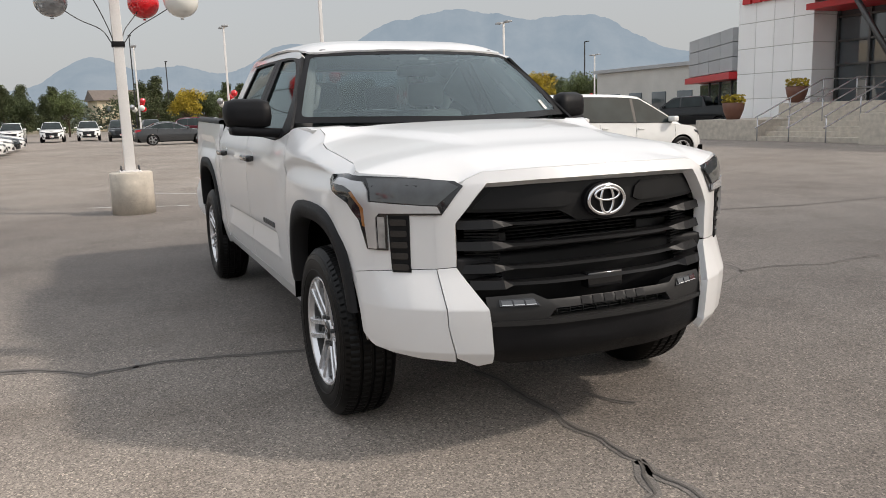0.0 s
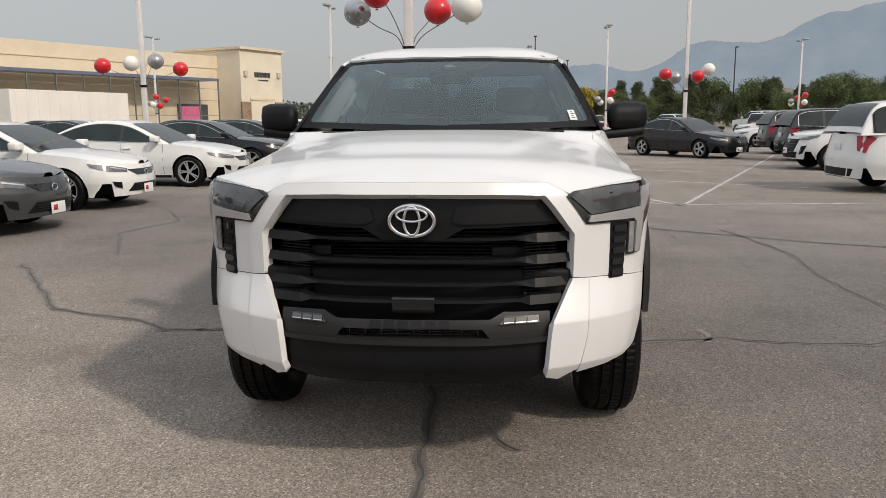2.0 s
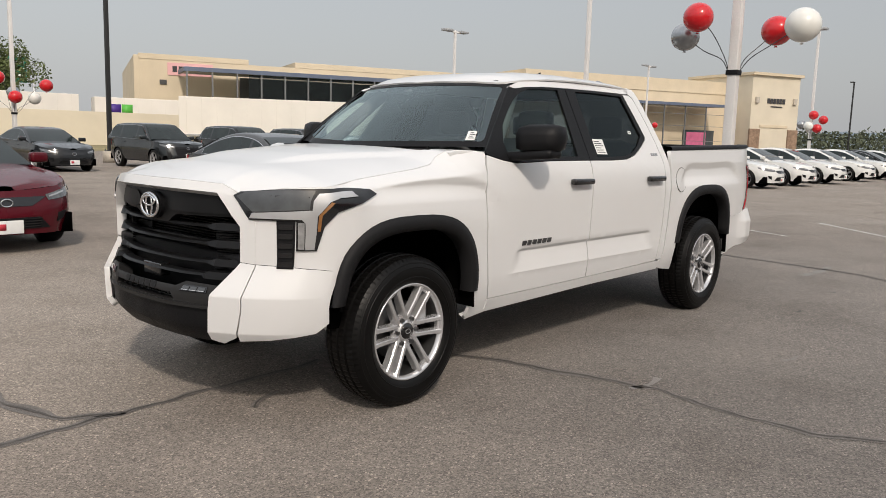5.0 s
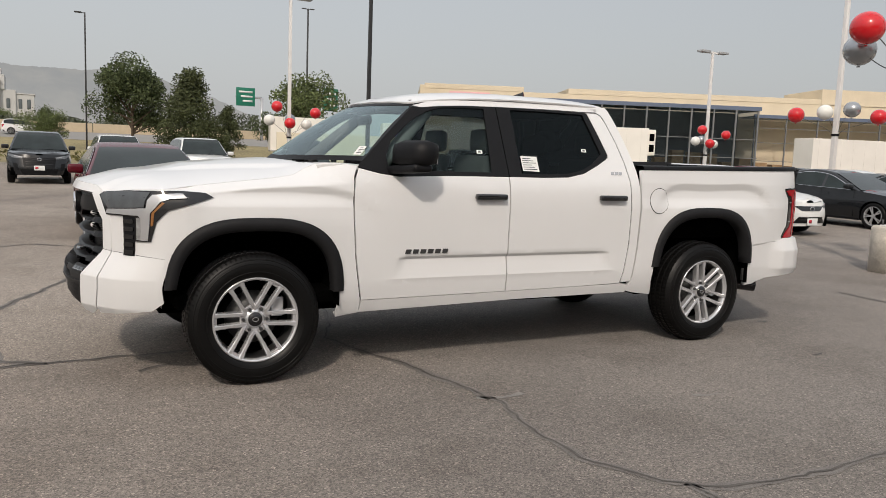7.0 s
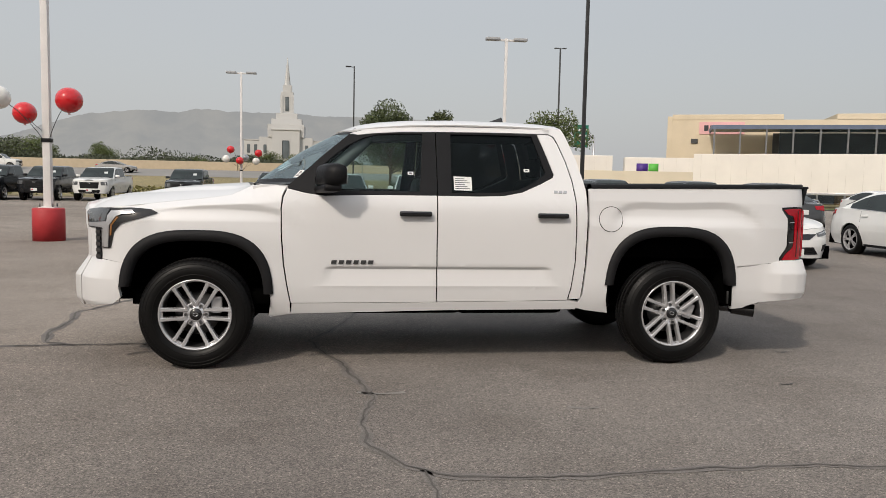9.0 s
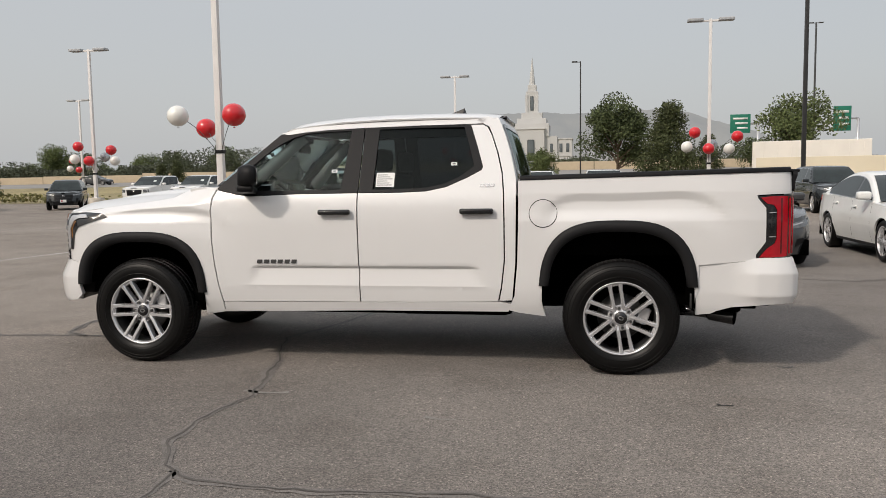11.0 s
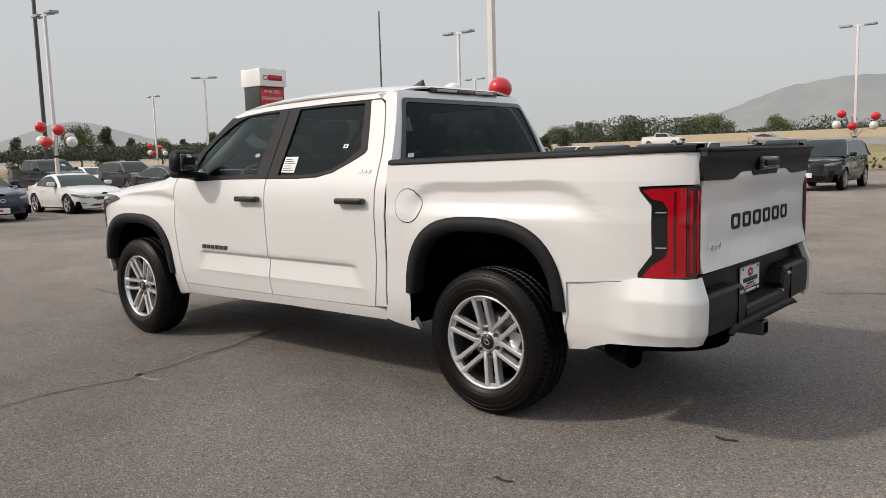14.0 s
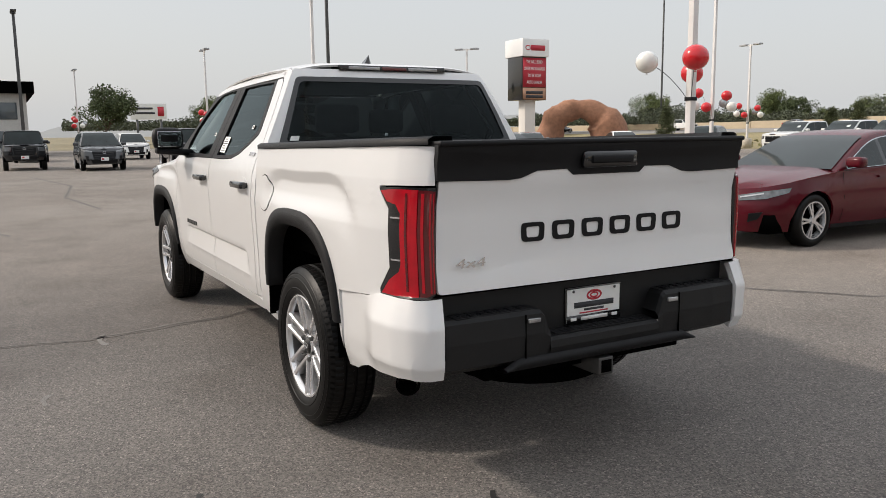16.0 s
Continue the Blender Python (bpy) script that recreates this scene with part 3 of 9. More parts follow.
END_Y = [(0.0, 0.962), (0.25, 0.958), (0.40, 0.952), (0.54, 0.938), (0.63, 0.905), (0.71, 0.860), (0.792, 0.795)]

for side in (1, -1):
    W = wrap(side)
    # front fender, with the arch cut out
    arch = [S(x, z) for x, z in arch_pts(FA[0], FA[1] - 0.02, FA[2] - 0.02, FA[3])]
    fend = [F(0.684, 0.822), F(0.684, 1.02), F(0.636, 1.10), F(0.615, 1.150), F(0.70, 1.175), F(0.80, 1.188), S(0.50, 1.203)]
    fend += [S(0.30, 1.227), S(0.1, 1.250), S(-0.12, 1.275), S(-0.25, 1.296), S(-0.34, 1.340), S(-0.40, 1.368), S(-0.46, 1.378), S(-0.58, 1.376), S(-0.650, 1.362)]
    fend += [S(-0.622, 1.30), S(-0.612, 1.20), S(-0.616, 1.0), S(-0.630, 0.80), S(-0.652, 0.65), S(-0.682, 0.49), S(-0.682, 0.42), S(-0.525, 0.39), S(-0.535, 0.47)]
    fend += list(reversed(arch)) + [S(0.52, 0.56), S(0.52, 0.796), F(0.90, 0.806), F(0.80, 0.817)]
    part("fender", sheet(fend, W, 0.045, 0.02, away=AWAY, cuts=[(1, 1.03 + 0.007 * i) for i in range(33)]), WHITE_PAINT, truck)
    # fender flares: bands standing proud of the skin
    for name_, c in (("front_flare", FA), ("rear_flare", RA)):
        outer = arch_pts(c[0], c[1], c[2], c[3], 26)
        inner = arch_pts(c[0], c[1] - 0.068, c[2] - 0.080, c[3], 26)
        bm = bmesh.new()
        rows = []
        for (ox, oz), (ix, iz) in zip(outer, inner):
            foot = 0.62 if ox > c[0] and c is FA else 0.565 if c is FA else 0.64
            zo, zi = max(oz, foot), max(iz, foot)
            rows.append([bm.verts.new(p) for p in (
                (ox, side * (half_width(ox, zo) - 0.012), zo), (ox, side * (half_width(ox, zo) + 0.012), zo),
                (ox * 0.5 + ix * 0.5, side * (half_width(ox, zo) + 0.020), (zo + zi) / 2),
                (ix, side * (half_width(ix, zi) + 0.012), zi), (ix, side * (half_width(ix, zi) - 0.07), zi))])
        for A, B in zip(rows, rows[1:]):
            for k in range(4):
                bm.faces.new((A[k], A[k + 1], B[k + 1], B[k]))
        bmesh.ops.recalc_face_normals(bm, faces=bm.faces[:])
        part(name_, bm, FLARE_PLASTIC, truck, "black textured wheel-arch flare")
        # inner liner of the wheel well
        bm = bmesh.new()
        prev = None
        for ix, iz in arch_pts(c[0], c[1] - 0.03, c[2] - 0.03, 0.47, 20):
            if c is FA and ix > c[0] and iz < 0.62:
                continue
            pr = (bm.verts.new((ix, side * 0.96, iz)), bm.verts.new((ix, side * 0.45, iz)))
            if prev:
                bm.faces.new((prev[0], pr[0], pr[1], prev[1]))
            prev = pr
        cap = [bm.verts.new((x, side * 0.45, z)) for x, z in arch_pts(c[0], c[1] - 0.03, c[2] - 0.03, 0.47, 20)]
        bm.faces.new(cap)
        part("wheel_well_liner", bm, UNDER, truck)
    # doors below the belt
    fd = [S(-0.662, 1.352), S(-0.634, 1.29), S(-0.622, 1.20), S(-0.626, 1.0), S(-0.640, 0.80), S(-0.662, 0.65), S(-0.690, 0.497), S(-1.2, 0.500), S(-1.786, 0.505),
          S(-1.780, 0.9), S(-1.778, 1.318), S(-1.3, 1.315), S(-0.93, 1.303), S(-0.80, 1.32)]
    front_door = part("front_door", sheet(fd, W, 0.045, 0.02, away=AWAY, cuts=CREASE), WHITE_PAINT, truck)
    rd = [S(-1.788, 1.318), S(-1.790, 0.9), S(-1.795, 0.505), S(-2.4, 0.512), S(-2.825, 0.52), S(-2.848, 0.62), S(-2.872, 0.82), S(-2.872, 1.1), S(-2.868, 1.30), S(-2.852, 1.45),
          S(-2.815, 1.60), S(-2.765, 1.74), S(-2.735, 1.795), S(-2.70, 1.815), S(-2.61, 1.815), S(-2.665, 1.66), S(-2.715, 1.50), S(-2.705, 1.475), S(-2.60, 1.42),
          S(-2.45, 1.355), S(-2.30, 1.325), S(-2.1, 1.318)]
    rear_door = part("rear_door", sheet(rd, W, 0.045, 0.02, away=AWAY, cuts=CREASE), WHITE_PAINT, truck)
    # rocker sill
    rk = [S(-0.53, 0.384), S(-0.69, 0.410), S(-1.85, 0.436), S(-2.90, 0.442), S(-2.93, 0.50), S(-2.83, 0.513), S(-1.79, 0.498), S(-0.695, 0.490), S(-0.69, 0.425)]
    part("rocker_sill", sheet(rk, W, 0.06, 0.05, away=AWAY), WHITE_PAINT, truck)
    # C pillar and cab corner behind the rear door
    cp = [S(-2.838, 0.525), S(-2.930, 0.53), S(-2.955, 0.80), S(-2.962, 1.16), S(-2.960, 1.38), S(-2.945, 1.46), S(-2.91, 1.60), S(-2.865, 1.74), S(-2.82, 1.85), S(-2.74, 1.875),
          S(-2.65, 1.852), S(-2.70, 1.825), S(-2.745, 1.803), S(-2.775, 1.74), S(-2.825, 1.60), S(-2.862, 1.45), S(-2.878, 1.30), S(-2.882, 1.1), S(-2.882, 0.82), S(-2.858, 0.62)]
    part("cab_corner", sheet(cp, W, 0.05, 0.008, away=AWAY), WHITE_PAINT, truck)
    # roof rail
    top_x = [(-1.12, 1.785), (-1.25, 1.820), (-1.45, 1.838), (-1.80, 1.858), (-2.30, 1.868), (-2.62, 1.862), (-2.74, 1.878)]
    low_x = [(-2.70, 1.828), (-2.60, 1.824), (-2.20, 1.822), (-1.80, 1.815), (-1.50, 1.806), (-1.30, 1.790), (-1.18, 1.774)]
    part("roof_rail", sheet([S(*p) for p in top_x + low_x], W, 0.06, 0.02, away=AWAY), WHITE_PAINT, truck)
    # A pillar and black window surrounds
    fo = [(-0.660, 1.366), (-0.675, 1.385), (-0.76, 1.462), (-0.90, 1.588), (-1.02, 1.694), (-1.115, 1.778), (-1.18, 1.774), (-1.30, 1.786), (-1.50, 1.802), (-1.784, 1.811), (-1.782, 1.323),
          (-1.3, 1.320), (-0.93, 1.308), (-0.80, 1.325), (-0.665, 1.358)]
    fi = [(-0.87, 1.345), (-0.862, 1.43), (-0.912, 1.530), (-1.01, 1.618), (-1.11, 1.692), (-1.22, 1.750), (-1.33, 1.780), (-1.48, 1.789), (-1.684, 1.794), (-1.662, 1.50), (-1.648, 1.345)]
    part("window_surround", sheet([S(*p) for p in fo], W, 0.07, 0.015, [[S(*p) for p in fi]], AWAY, 0.001), BLACK_PLASTIC, truck, "black window surround and pillar")
    part("door_window", sheet([S(*p) for p in fi], W, 0.10, 0.0, away=AWAY, lift=-0.010), GLASS_SIDE, front_door, "clear tinted side window")
    ro = [(-1.792, 1.812), (-2.20, 1.817), (-2.605, 1.812), (-2.66, 1.66), (-2.71, 1.50), (-2.70, 1.480), (-2.60, 1.427), (-2.45, 1.361), (-2.30, 1.331), (-2.1, 1.323), (-1.790, 1.322)]
    ri = [(-1.905, 1.798), (-2.20, 1.803), (-2.560, 1.800), (-2.605, 1.66), (-2.650, 1.505), (-2.55, 1.432), (-2.43, 1.378), (-2.30, 1.352), (-2.1, 1.344), (-1.895, 1.342)]
    part("window_surround", sheet([S(*p) for p in ro], W, 0.07, 0.015, [[S(*p) for p in ri]], AWAY, 0.001), BLACK_PLASTIC, truck, "black window surround and pillar")
    part("door_window", sheet([S(*p) for p in ri], W, 0.10, 0.0, away=AWAY, lift=-0.010), GLASS_DARK, rear_door, "dark privacy glass side window")
    # bed side with its arch
    arch = [S(x, z) for x, z in arch_pts(RA[0], RA[1] - 0.02, RA[2] - 0.02, RA[3])]
    bed = [S(-2.976, 1.395), S(-3.5, 1.405), S(-4.0, 1.414), S(-4.5, 1.424), S(-4.70, 1.428), S(-4.79, 1.428), R(0.862, 1.427), R(0.822, 1.425), R(0.822, 1.28), R(0.845, 1.28), S(-4.70, 1.278), S(-4.605, 1.274), S(-4.612, 1.25), S(-4.666, 1.185), S(-4.668, 0.955), S(-4.602, 0.865), S(-4.602, 0.828),
           S(-4.225, 0.795), S(-4.225, 0.62), S(-4.205, 0.56)]
    bed += list(reversed(arch)) + [S(-3.17, 0.41), S(-2.98, 0.435), S(-2.90, 0.455), S(-2.947, 0.56), S(-2.970, 0.80), S(-2.979, 1.10), S(-2.979, 1.25)]
    bed_side = part("bed_side", sheet(bed, W, 0.045, 0.03, away=AWAY, cuts=BEDCUT), WHITE_PAINT, truck)
    # rear lower quarter and bumper end, wrapping round to the black step
    def end_fn(u, z, side=side):
        x, y = lerp_table(END_X, u), lerp_table(END_Y, u)
        k = smoothstep(0.22, 0.42, u)
        out = lerp_table([(0.44, -0.02), (0.53, -0.004), (0.58, 0.022), (0.735, 0.026), (0.845, -0.014)], z) * k
        back = smoothstep(0.55, 0.75, u)
        hw = lerp_table(Z_PROFILE, z) / HALF
        return (x - out * back, side * (y * (hw + (1 - hw) * k) + out * (1 - 0.7 * back)), z)
    q = [(0.0, 0.795), (0.30, 0.817), (0.36, 0.832), (0.40, 0.843), (0.60, 0.845), (0.78, 0.845), (0.792, 0.845), (0.792, 0.525), (0.78, 0.525), (0.60, 0.530), (0.40, 0.515), (0.24, 0.500),
         (0.14, 0.470), (0.10, 0.450), (0.0, 0.440), (0.0, 0.62)]
    part("rear_bumper_end", sheet(q, end_fn, 0.03, 0.03, away=AWAY, cuts=[(1, z) for z in (0.575, 0.584, 0.730, 0.740)]), WHITE_PAINT, truck)
    # front bumper: corner pillar piece and side piece
    def nose_out(s, z, W=W):
        x, y, zz = W(s, z)
        return (x + 0.004, y, zz)
    cpz = [F(0.622, 0.826), F(0.6875, 0.820), F(0.686, 0.60), F(0.674, 0.468), F(0.60, 0.428), F(0.545, 0.445), F(0.540, 0.60), F(0.546, 0.675)]
    part("bumper_corner", sheet(cpz, nose_out, 0.035, 0.03, away=AWAY, cuts=NOSECUT), WHITE_PAINT, truck)
    sp = [F(0.6893, 0.819), F(0.80, 0.8145), F(0.90, 0.8035), S(0.515, 0.793), S(0.515, 0.62), S(0.505, 0.535), F(0.925, 0.487), F(0.80, 0.458), F(0.6763, 0.446), F(0.6883, 0.60)]
    part("bumper_side", sheet(sp, W, 0.035, 0.03, away=AWAY, cuts=NOSECUT), WHITE_PAINT, truck)
    # grille surround leg
    sur = [F(0.0, 1.207), F(0.30, 1.206), F(0.515, 1.197), F(0.575, 1.170), F(0.615, 1.135), F(0.687, 1.02), F(0.6875, 0.8225), F(0.622, 0.829), F(0.620, 1.0), F(0.505, 1.155), F(0.30, 1.163), F(0.0, 1.165)]

    def sur_out(s, z, W=W):
        x, y, zz = W(s, z)
        return (x + 0.004, y, zz)
    part("grille_surround", sheet(sur, sur_out, 0.035, 0.05, away=AWAY), WHITE_PAINT, truck)
    # headlight: smoked lens over a silver angle, amber edge, clear turn lamp
    hl = [F(0.584, 1.146), F(0.611, 1.163), F(0.771, 1.180), S(0.599, 1.188), S(0.455, 1.186), S(0.301, 1.180), S(0.257, 1.156), S(0.355, 1.125), S(0.509, 1.080), S(0.567, 1.012), F(0.900, 0.897), F(0.839, 0.894),
          F(0.838, 1.036), F(0.661, 1.036)]
    head = part("headlight", sheet(hl, W, 0.04, 0.02, away=AWAY, lift=0.009), GLOSS_BLACK, truck, "headlight with smoked lens, silver trim and amber edge")
    ln = [F(0.599, 1.143), F(0.636, 1.162), F(0.771, 1.174), S(0.608, 1.177), S(0.626, 1.130), F(0.881, 1.092), F(0.714, 1.076), F(0.674, 1.074)]
    part("lens", sheet(ln, W, 0.04, 0.006, away=AWAY, lift=0.015), LENS_SMOKE, head, "smoked headlight lens")
    lh = [F(0.734, 1.150), F(0.826, 1.156), F(0.881, 1.150), F(0.870, 1.105), F(0.789, 1.095), F(0.762, 1.105)]
    part("projector", sheet(lh, W, 0.04, 0.003, away=AWAY, lift=0.0135), GLOSS_BLACK, head, "dark lamp cell behind the lens")
    tr = [F(0.674, 1.070), F(0.714, 1.072), F(0.886, 1.088), S(0.617, 1.130), S(0.594, 1.163), S(0.430, 1.167), S(0.400, 1.150), S(0.504, 1.142), S(0.547, 1.125), S(0.597, 1.062), S(0.600, 0.985), F(0.893, 0.903), F(0.870, 0.903),
          F(0.869, 1.030), F(0.858, 1.044), F(0.663, 1.044)]
    part("silver_trim", sheet(tr, W, 0.04, 0.008, away=AWAY, lift=0.018), SILVER, head, "satin silver headlight trim")
    am = [S(0.542, 1.126), S(0.527, 1.121), S(0.577, 1.063), S(0.583, 0.990), S(0.595, 0.987), S(0.591, 1.066)]
    part("amber_reflector", sheet(am, W, 0.04, 0.005, away=AWAY, lift=0.012), LENS_AMBER, head, "amber side reflector")
    tl = [F(0.844, 1.030), F(0.867, 1.030), F(0.868, 0.903), F(0.846, 0.903)]
    part("turn_lamp", sheet(tl, W, 0.04, 0.005, away=AWAY, lift=0.011), LENS_CLEAR, head, "clear turn lamp")
    # vertical vent with honeycomb rows
    vt = [F(0.767, 1.040), F(0.835, 1.040), F(0.833, 0.806), F(0.773, 0.806)]
    vent = part("air_vent", sheet(vt, W, 0.04, 0.02, away=AWAY, lift=0.004), BLACK_PLASTIC, truck, "black vertical honeycomb vent")
    for i in range(5):
        z0 = 0.815 + i * 0.045
        sl = [F(0.777, z0), F(0.828, z0), F(0.828, z0 + 0.026), F(0.777, z0 + 0.026)]
        part("vent_cell", sheet(rounded(sl, 0.008), W, 0.03, 0.01, away=AWAY, lift=0.012), GLOSS_BLACK, vent)
    # mirror
    mir = thing("side_mirror", "black side mirror with folded-out housing", "mirror")
    del mir["label"], mir["category"]
    mir.parent = truck
    bm = bmesh.new()
    add_box(bm, (-1.01, 0.945, 1.372), (-0.85, 1.195, 1.540), None, 0.062)
    for v in bm.verts:
        k = (v.co.y - 0.945) / 0.245
        v.co.x -= 0.10 * k
        v.co.z += 0.004 * k - 0.10 * max(0.0, v.co.x + 0.10 * k + 0.93) * (1 if v.co.z > 1.46 else -0.2)
        if v.co.z < 1.42:
            v.co.x += 0.012
        v.co.y *= side
    bmesh.ops.recalc_face_normals(bm, faces=bm.faces[:])
    part("mirror_housing", bm, BLACK_PLASTIC, mir)
    bm = bmesh.new()
    add_box(bm, (-0.965, 0.84, 1.338), (-0.835, 1.17, 1.392), None, 0.022)
    for v in bm.verts:
        k = (v.co.y - 0.84) / 0.3
        v.co.x -= 0.09 * k
        v.co.z += 0.025 * (1 - k) * -1
        v.co.y *= side
    bmesh.ops.recalc_face_normals(bm, faces=bm.faces[:])
    part("mirror_arm", bm, BLACK_PLASTIC, mir)
    bm = bmesh.new()
    add_box(bm, (-1.008, 0.975, 1.395), (-1.002, 1.165, 1.512), None, 0.002)
    for v in bm.verts:
        v.co.x -= 0.10 * (v.co.y - 0.945) / 0.245
        v.co.y *= side
    bmesh.ops.recalc_face_normals(bm, faces=bm.faces[:])
    part("mirror_glass", bm, CHROME, mir, "mirror glass")
    # door handles in shallow cups
    for x0, dr in ((-1.492, front_door), (-2.558, rear_door)):
        bm = bmesh.new()
        add_box(bm, (x0 - 0.245, 0.962, 1.160), (x0, 1.008, 1.200), None, 0.014)
        add_box(bm, (x0 - 0.235, 0.94, 1.165), (x0 - 0.20, 0.985, 1.195), None, 0.004)
        add_box(bm, (x0 - 0.05, 0.94, 1.165), (x0 - 0.015, 0.985, 1.195), None, 0.004)
        for v in bm.verts:
            v.co.y *= side
        bmesh.ops.recalc_face_normals(bm, faces=bm.faces[:])
        part("door_handle", bm, GLOSS_BLACK, dr, "black door handle")
        cup = [S(x0 - 0.04 - 0.085 + 0.085 * math.cos(a), 1.198 + 0.030 * math.sin(a)) for a in [2 * math.pi * i / 20 for i in range(20)]]
        part("handle_cup", sheet(cup, W, 0.05, 0.004, away=AWAY, lift=0.0025), WHITE_PAINT, dr)
    # script badges as plain chrome bars
    for i in range(6):
        bx = -0.985 - 0.055 * i
        b4 = [S(bx, 0.796), S(bx - 0.036, 0.796), S(bx - 0.044, 0.824), S(bx - 0.006, 0.824)]
        part("badge_bar", sheet(b4, W, 0.05, 0.008, away=AWAY, lift=0.008), DARK_METAL, front_door, "dark chrome badge on the door")
    for i in range(3):
        bx = -2.70 - 0.037 * i
        b4 = [S(bx, 1.352), S(bx - 0.028, 1.352), S(bx - 0.032, 1.372), S(bx - 0.004, 1.372)]
        part("badge_bar", sheet(b4, W, 0.05, 0.004, away=AWAY, lift=0.006), SILVER, rear_door, "small silver trim badge")
    # black bed rail cap
    bm = bmesh.new()
    prev = None
    for x in [-2.99, -3.4, -3.9, -4.4, -4.60, -4.72, -4.80, -4.84]:
        z = 1.398 + (-2.99 - x) * 0.0185
        y1 = half_width(x, 1.40) * (1.0 if x > -4.4 else lerp_table([(-4.858, 0.835 / HALF), (-4.80, 0.875 / HALF), (-4.70, 0.915 / HALF), (-4.56, 0.945 / HALF), (-4.4, 0.96 / HALF)], x)) + 0.006
        row = [bm.verts.new((x, side * yy, zz)) for yy, zz in ((y1, z), (y1, z + 0.022), (y1 - 0.02, z + 0.032), (y1 - 0.10, z + 0.032), (y1 - 0.12, z - 0.05))]
        if prev:
            for k in range(4):
                bm.faces.new((prev[k], prev[k + 1], row[k + 1], row[k]))
        prev = row
    bmesh.ops.recalc_face_normals(bm, faces=bm.faces[:])
    part("bed_rail_cap", bm, BLACK_PLASTIC, truck, "black plastic bed rail cap")
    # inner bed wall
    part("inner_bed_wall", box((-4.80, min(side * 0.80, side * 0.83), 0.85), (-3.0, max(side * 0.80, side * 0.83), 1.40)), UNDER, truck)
    # tail lamp: red shell with darker strips and a black inner edge
    ta = [S(-4.610, 1.266), S(-4.70, 1.272), R(0.848, 1.272), R(0.818, 1.272), R(0.822, 0.862), R(0.842, 0.842), S(-4.72, 0.838), S(-4.606, 0.836), S(-4.606, 0.862), S(-4.673, 0.953), S(-4.671, 1.188), S(-4.617, 1.254)]
    tail = part("tail_light", sheet(ta, W, 0.04, 0.03, away=AWAY, lift=0.004), GLOSS_BLACK, truck, "red tail light with black inner edge")
    rs = [S(-4.625, 1.256), S(-4.70, 1.264), S(-4.79, 1.264), R(0.866, 1.264), R(0.866, 0.852), S(-4.79, 0.850), S(-4.70, 0.846), S(-4.622, 0.848), S(-4.672, 0.905), S(-4.728, 0.945),
          S(-4.738, 0.975), S(-4.738, 1.170), S(-4.715, 1.205), S(-4.668, 1.215)]
    part("red_lens", sheet(rs, W, 0.03, 0.008, away=AWAY, lift=0.010), LENS_RED, tail, "bright red outer lens")
    rr = [R(0.864, 1.262), R(0.842, 1.262), R(0.818, 1.258), R(0.820, 0.868), R(0.842, 0.854), R(0.864, 0.852)]
    part("red_lens", sheet(rr, W, 0.03, 0.008, away=AWAY, lift=0.009), LENS_RED_DARK, tail, "deep red rear lens")
    for y0_, y1_ in ((0.856, 0.849), (0.838, 0.832), (0.826, 0.8225)):
        part("lens_strip", sheet([R(y0_, 1.25), R(y1_, 1.25), R(y1_, 0.87), R(y0_, 0.87)], W, 0.05, 0.003, away=AWAY, lift=0.012), LENS_RED, tail, "bright red light strip")
    part("lens_strip", sheet([S(-4.762, 1.25), S(-4.772, 1.25), S(-4.772, 0.87), S(-4.762, 0.87)], W, 0.05, 0.003, away=AWAY, lift=0.0125), LENS_RED_DARK, tail, "dark red strip")
    for z0_ in (0.985, 1.150):
        part("lens_edge", sheet([S(-4.686, z0_), S(-4.733, z0_), S(-4.733, z0_ + 0.006), S(-4.686, z0_ + 0.006)], W, 0.05, 0.003, away=AWAY, lift=0.007), SILVER, tail)

# bare metal bracket and fuel door on the left bed side
Wl = wrap(1)
ring = [S(-3.155 + 0.101 * math.cos(a), 1.160 + 0.101 * math.sin(a)) for a in [2 * math.pi * i / 32 for i in range(32)]]
ring_in = [S(-3.155 + 0.096 * math.cos(a), 1.160 + 0.096 * math.sin(a)) for a in [2 * math.pi * i / 32 for i in range(32)]]
part("fuel_door_gap", sheet(ring, Wl, 0.04, 0.0, [ring_in], AWAY, 0.0015), UNDER, truck)
disc = [S(-3.155 + 0.096 * math.cos(a), 1.160 + 0.096 * math.sin(a)) for a in [2 * math.pi * i / 32 for i in range(32)]]
part("fuel_door", sheet(disc, Wl, 0.04, 0.004, away=AWAY, lift=0.004), WHITE_PAINT, truck, "round fuel door")


# hood, roof, windshield, rear window
HOOD_EDGE = [Wl(*F(0.63, 1.150)), Wl(*F(0.70, 1.1765)), Wl(*F(0.80, 1.190)), Wl(*S(0.56, 1.199)), Wl(*S(0.50, 1.2045))]
HOOD_EDGE += [Wl(*S(x, z + 0.0015)) for x, z in ((0.30, 1.227), (0.1, 1.250), (-0.12, 1.275), (-0.25, 1.296), (-0.34, 1.340), (-0.40, 1.368))]
EDGE_Y = sorted((x, y - 0.004) for x, y, z in HOOD_EDGE)
EDGE_Z = sorted((x, z) for x, y, z in HOOD_EDGE)
FRONT_EDGE = [Wl(*F(y, z)) for y, z in ((0.0, 1.2085), (0.15, 1.2085), (0.30, 1.2075), (0.42, 1.203), (0.515, 1.1985), (0.575, 1.1715), (0.610, 1.151))]
FRONT_X = [(y, x) for x, y, z in FRONT_EDGE]
FRONT_H = [(y, z) for x, y, z in FRONT_EDGE]
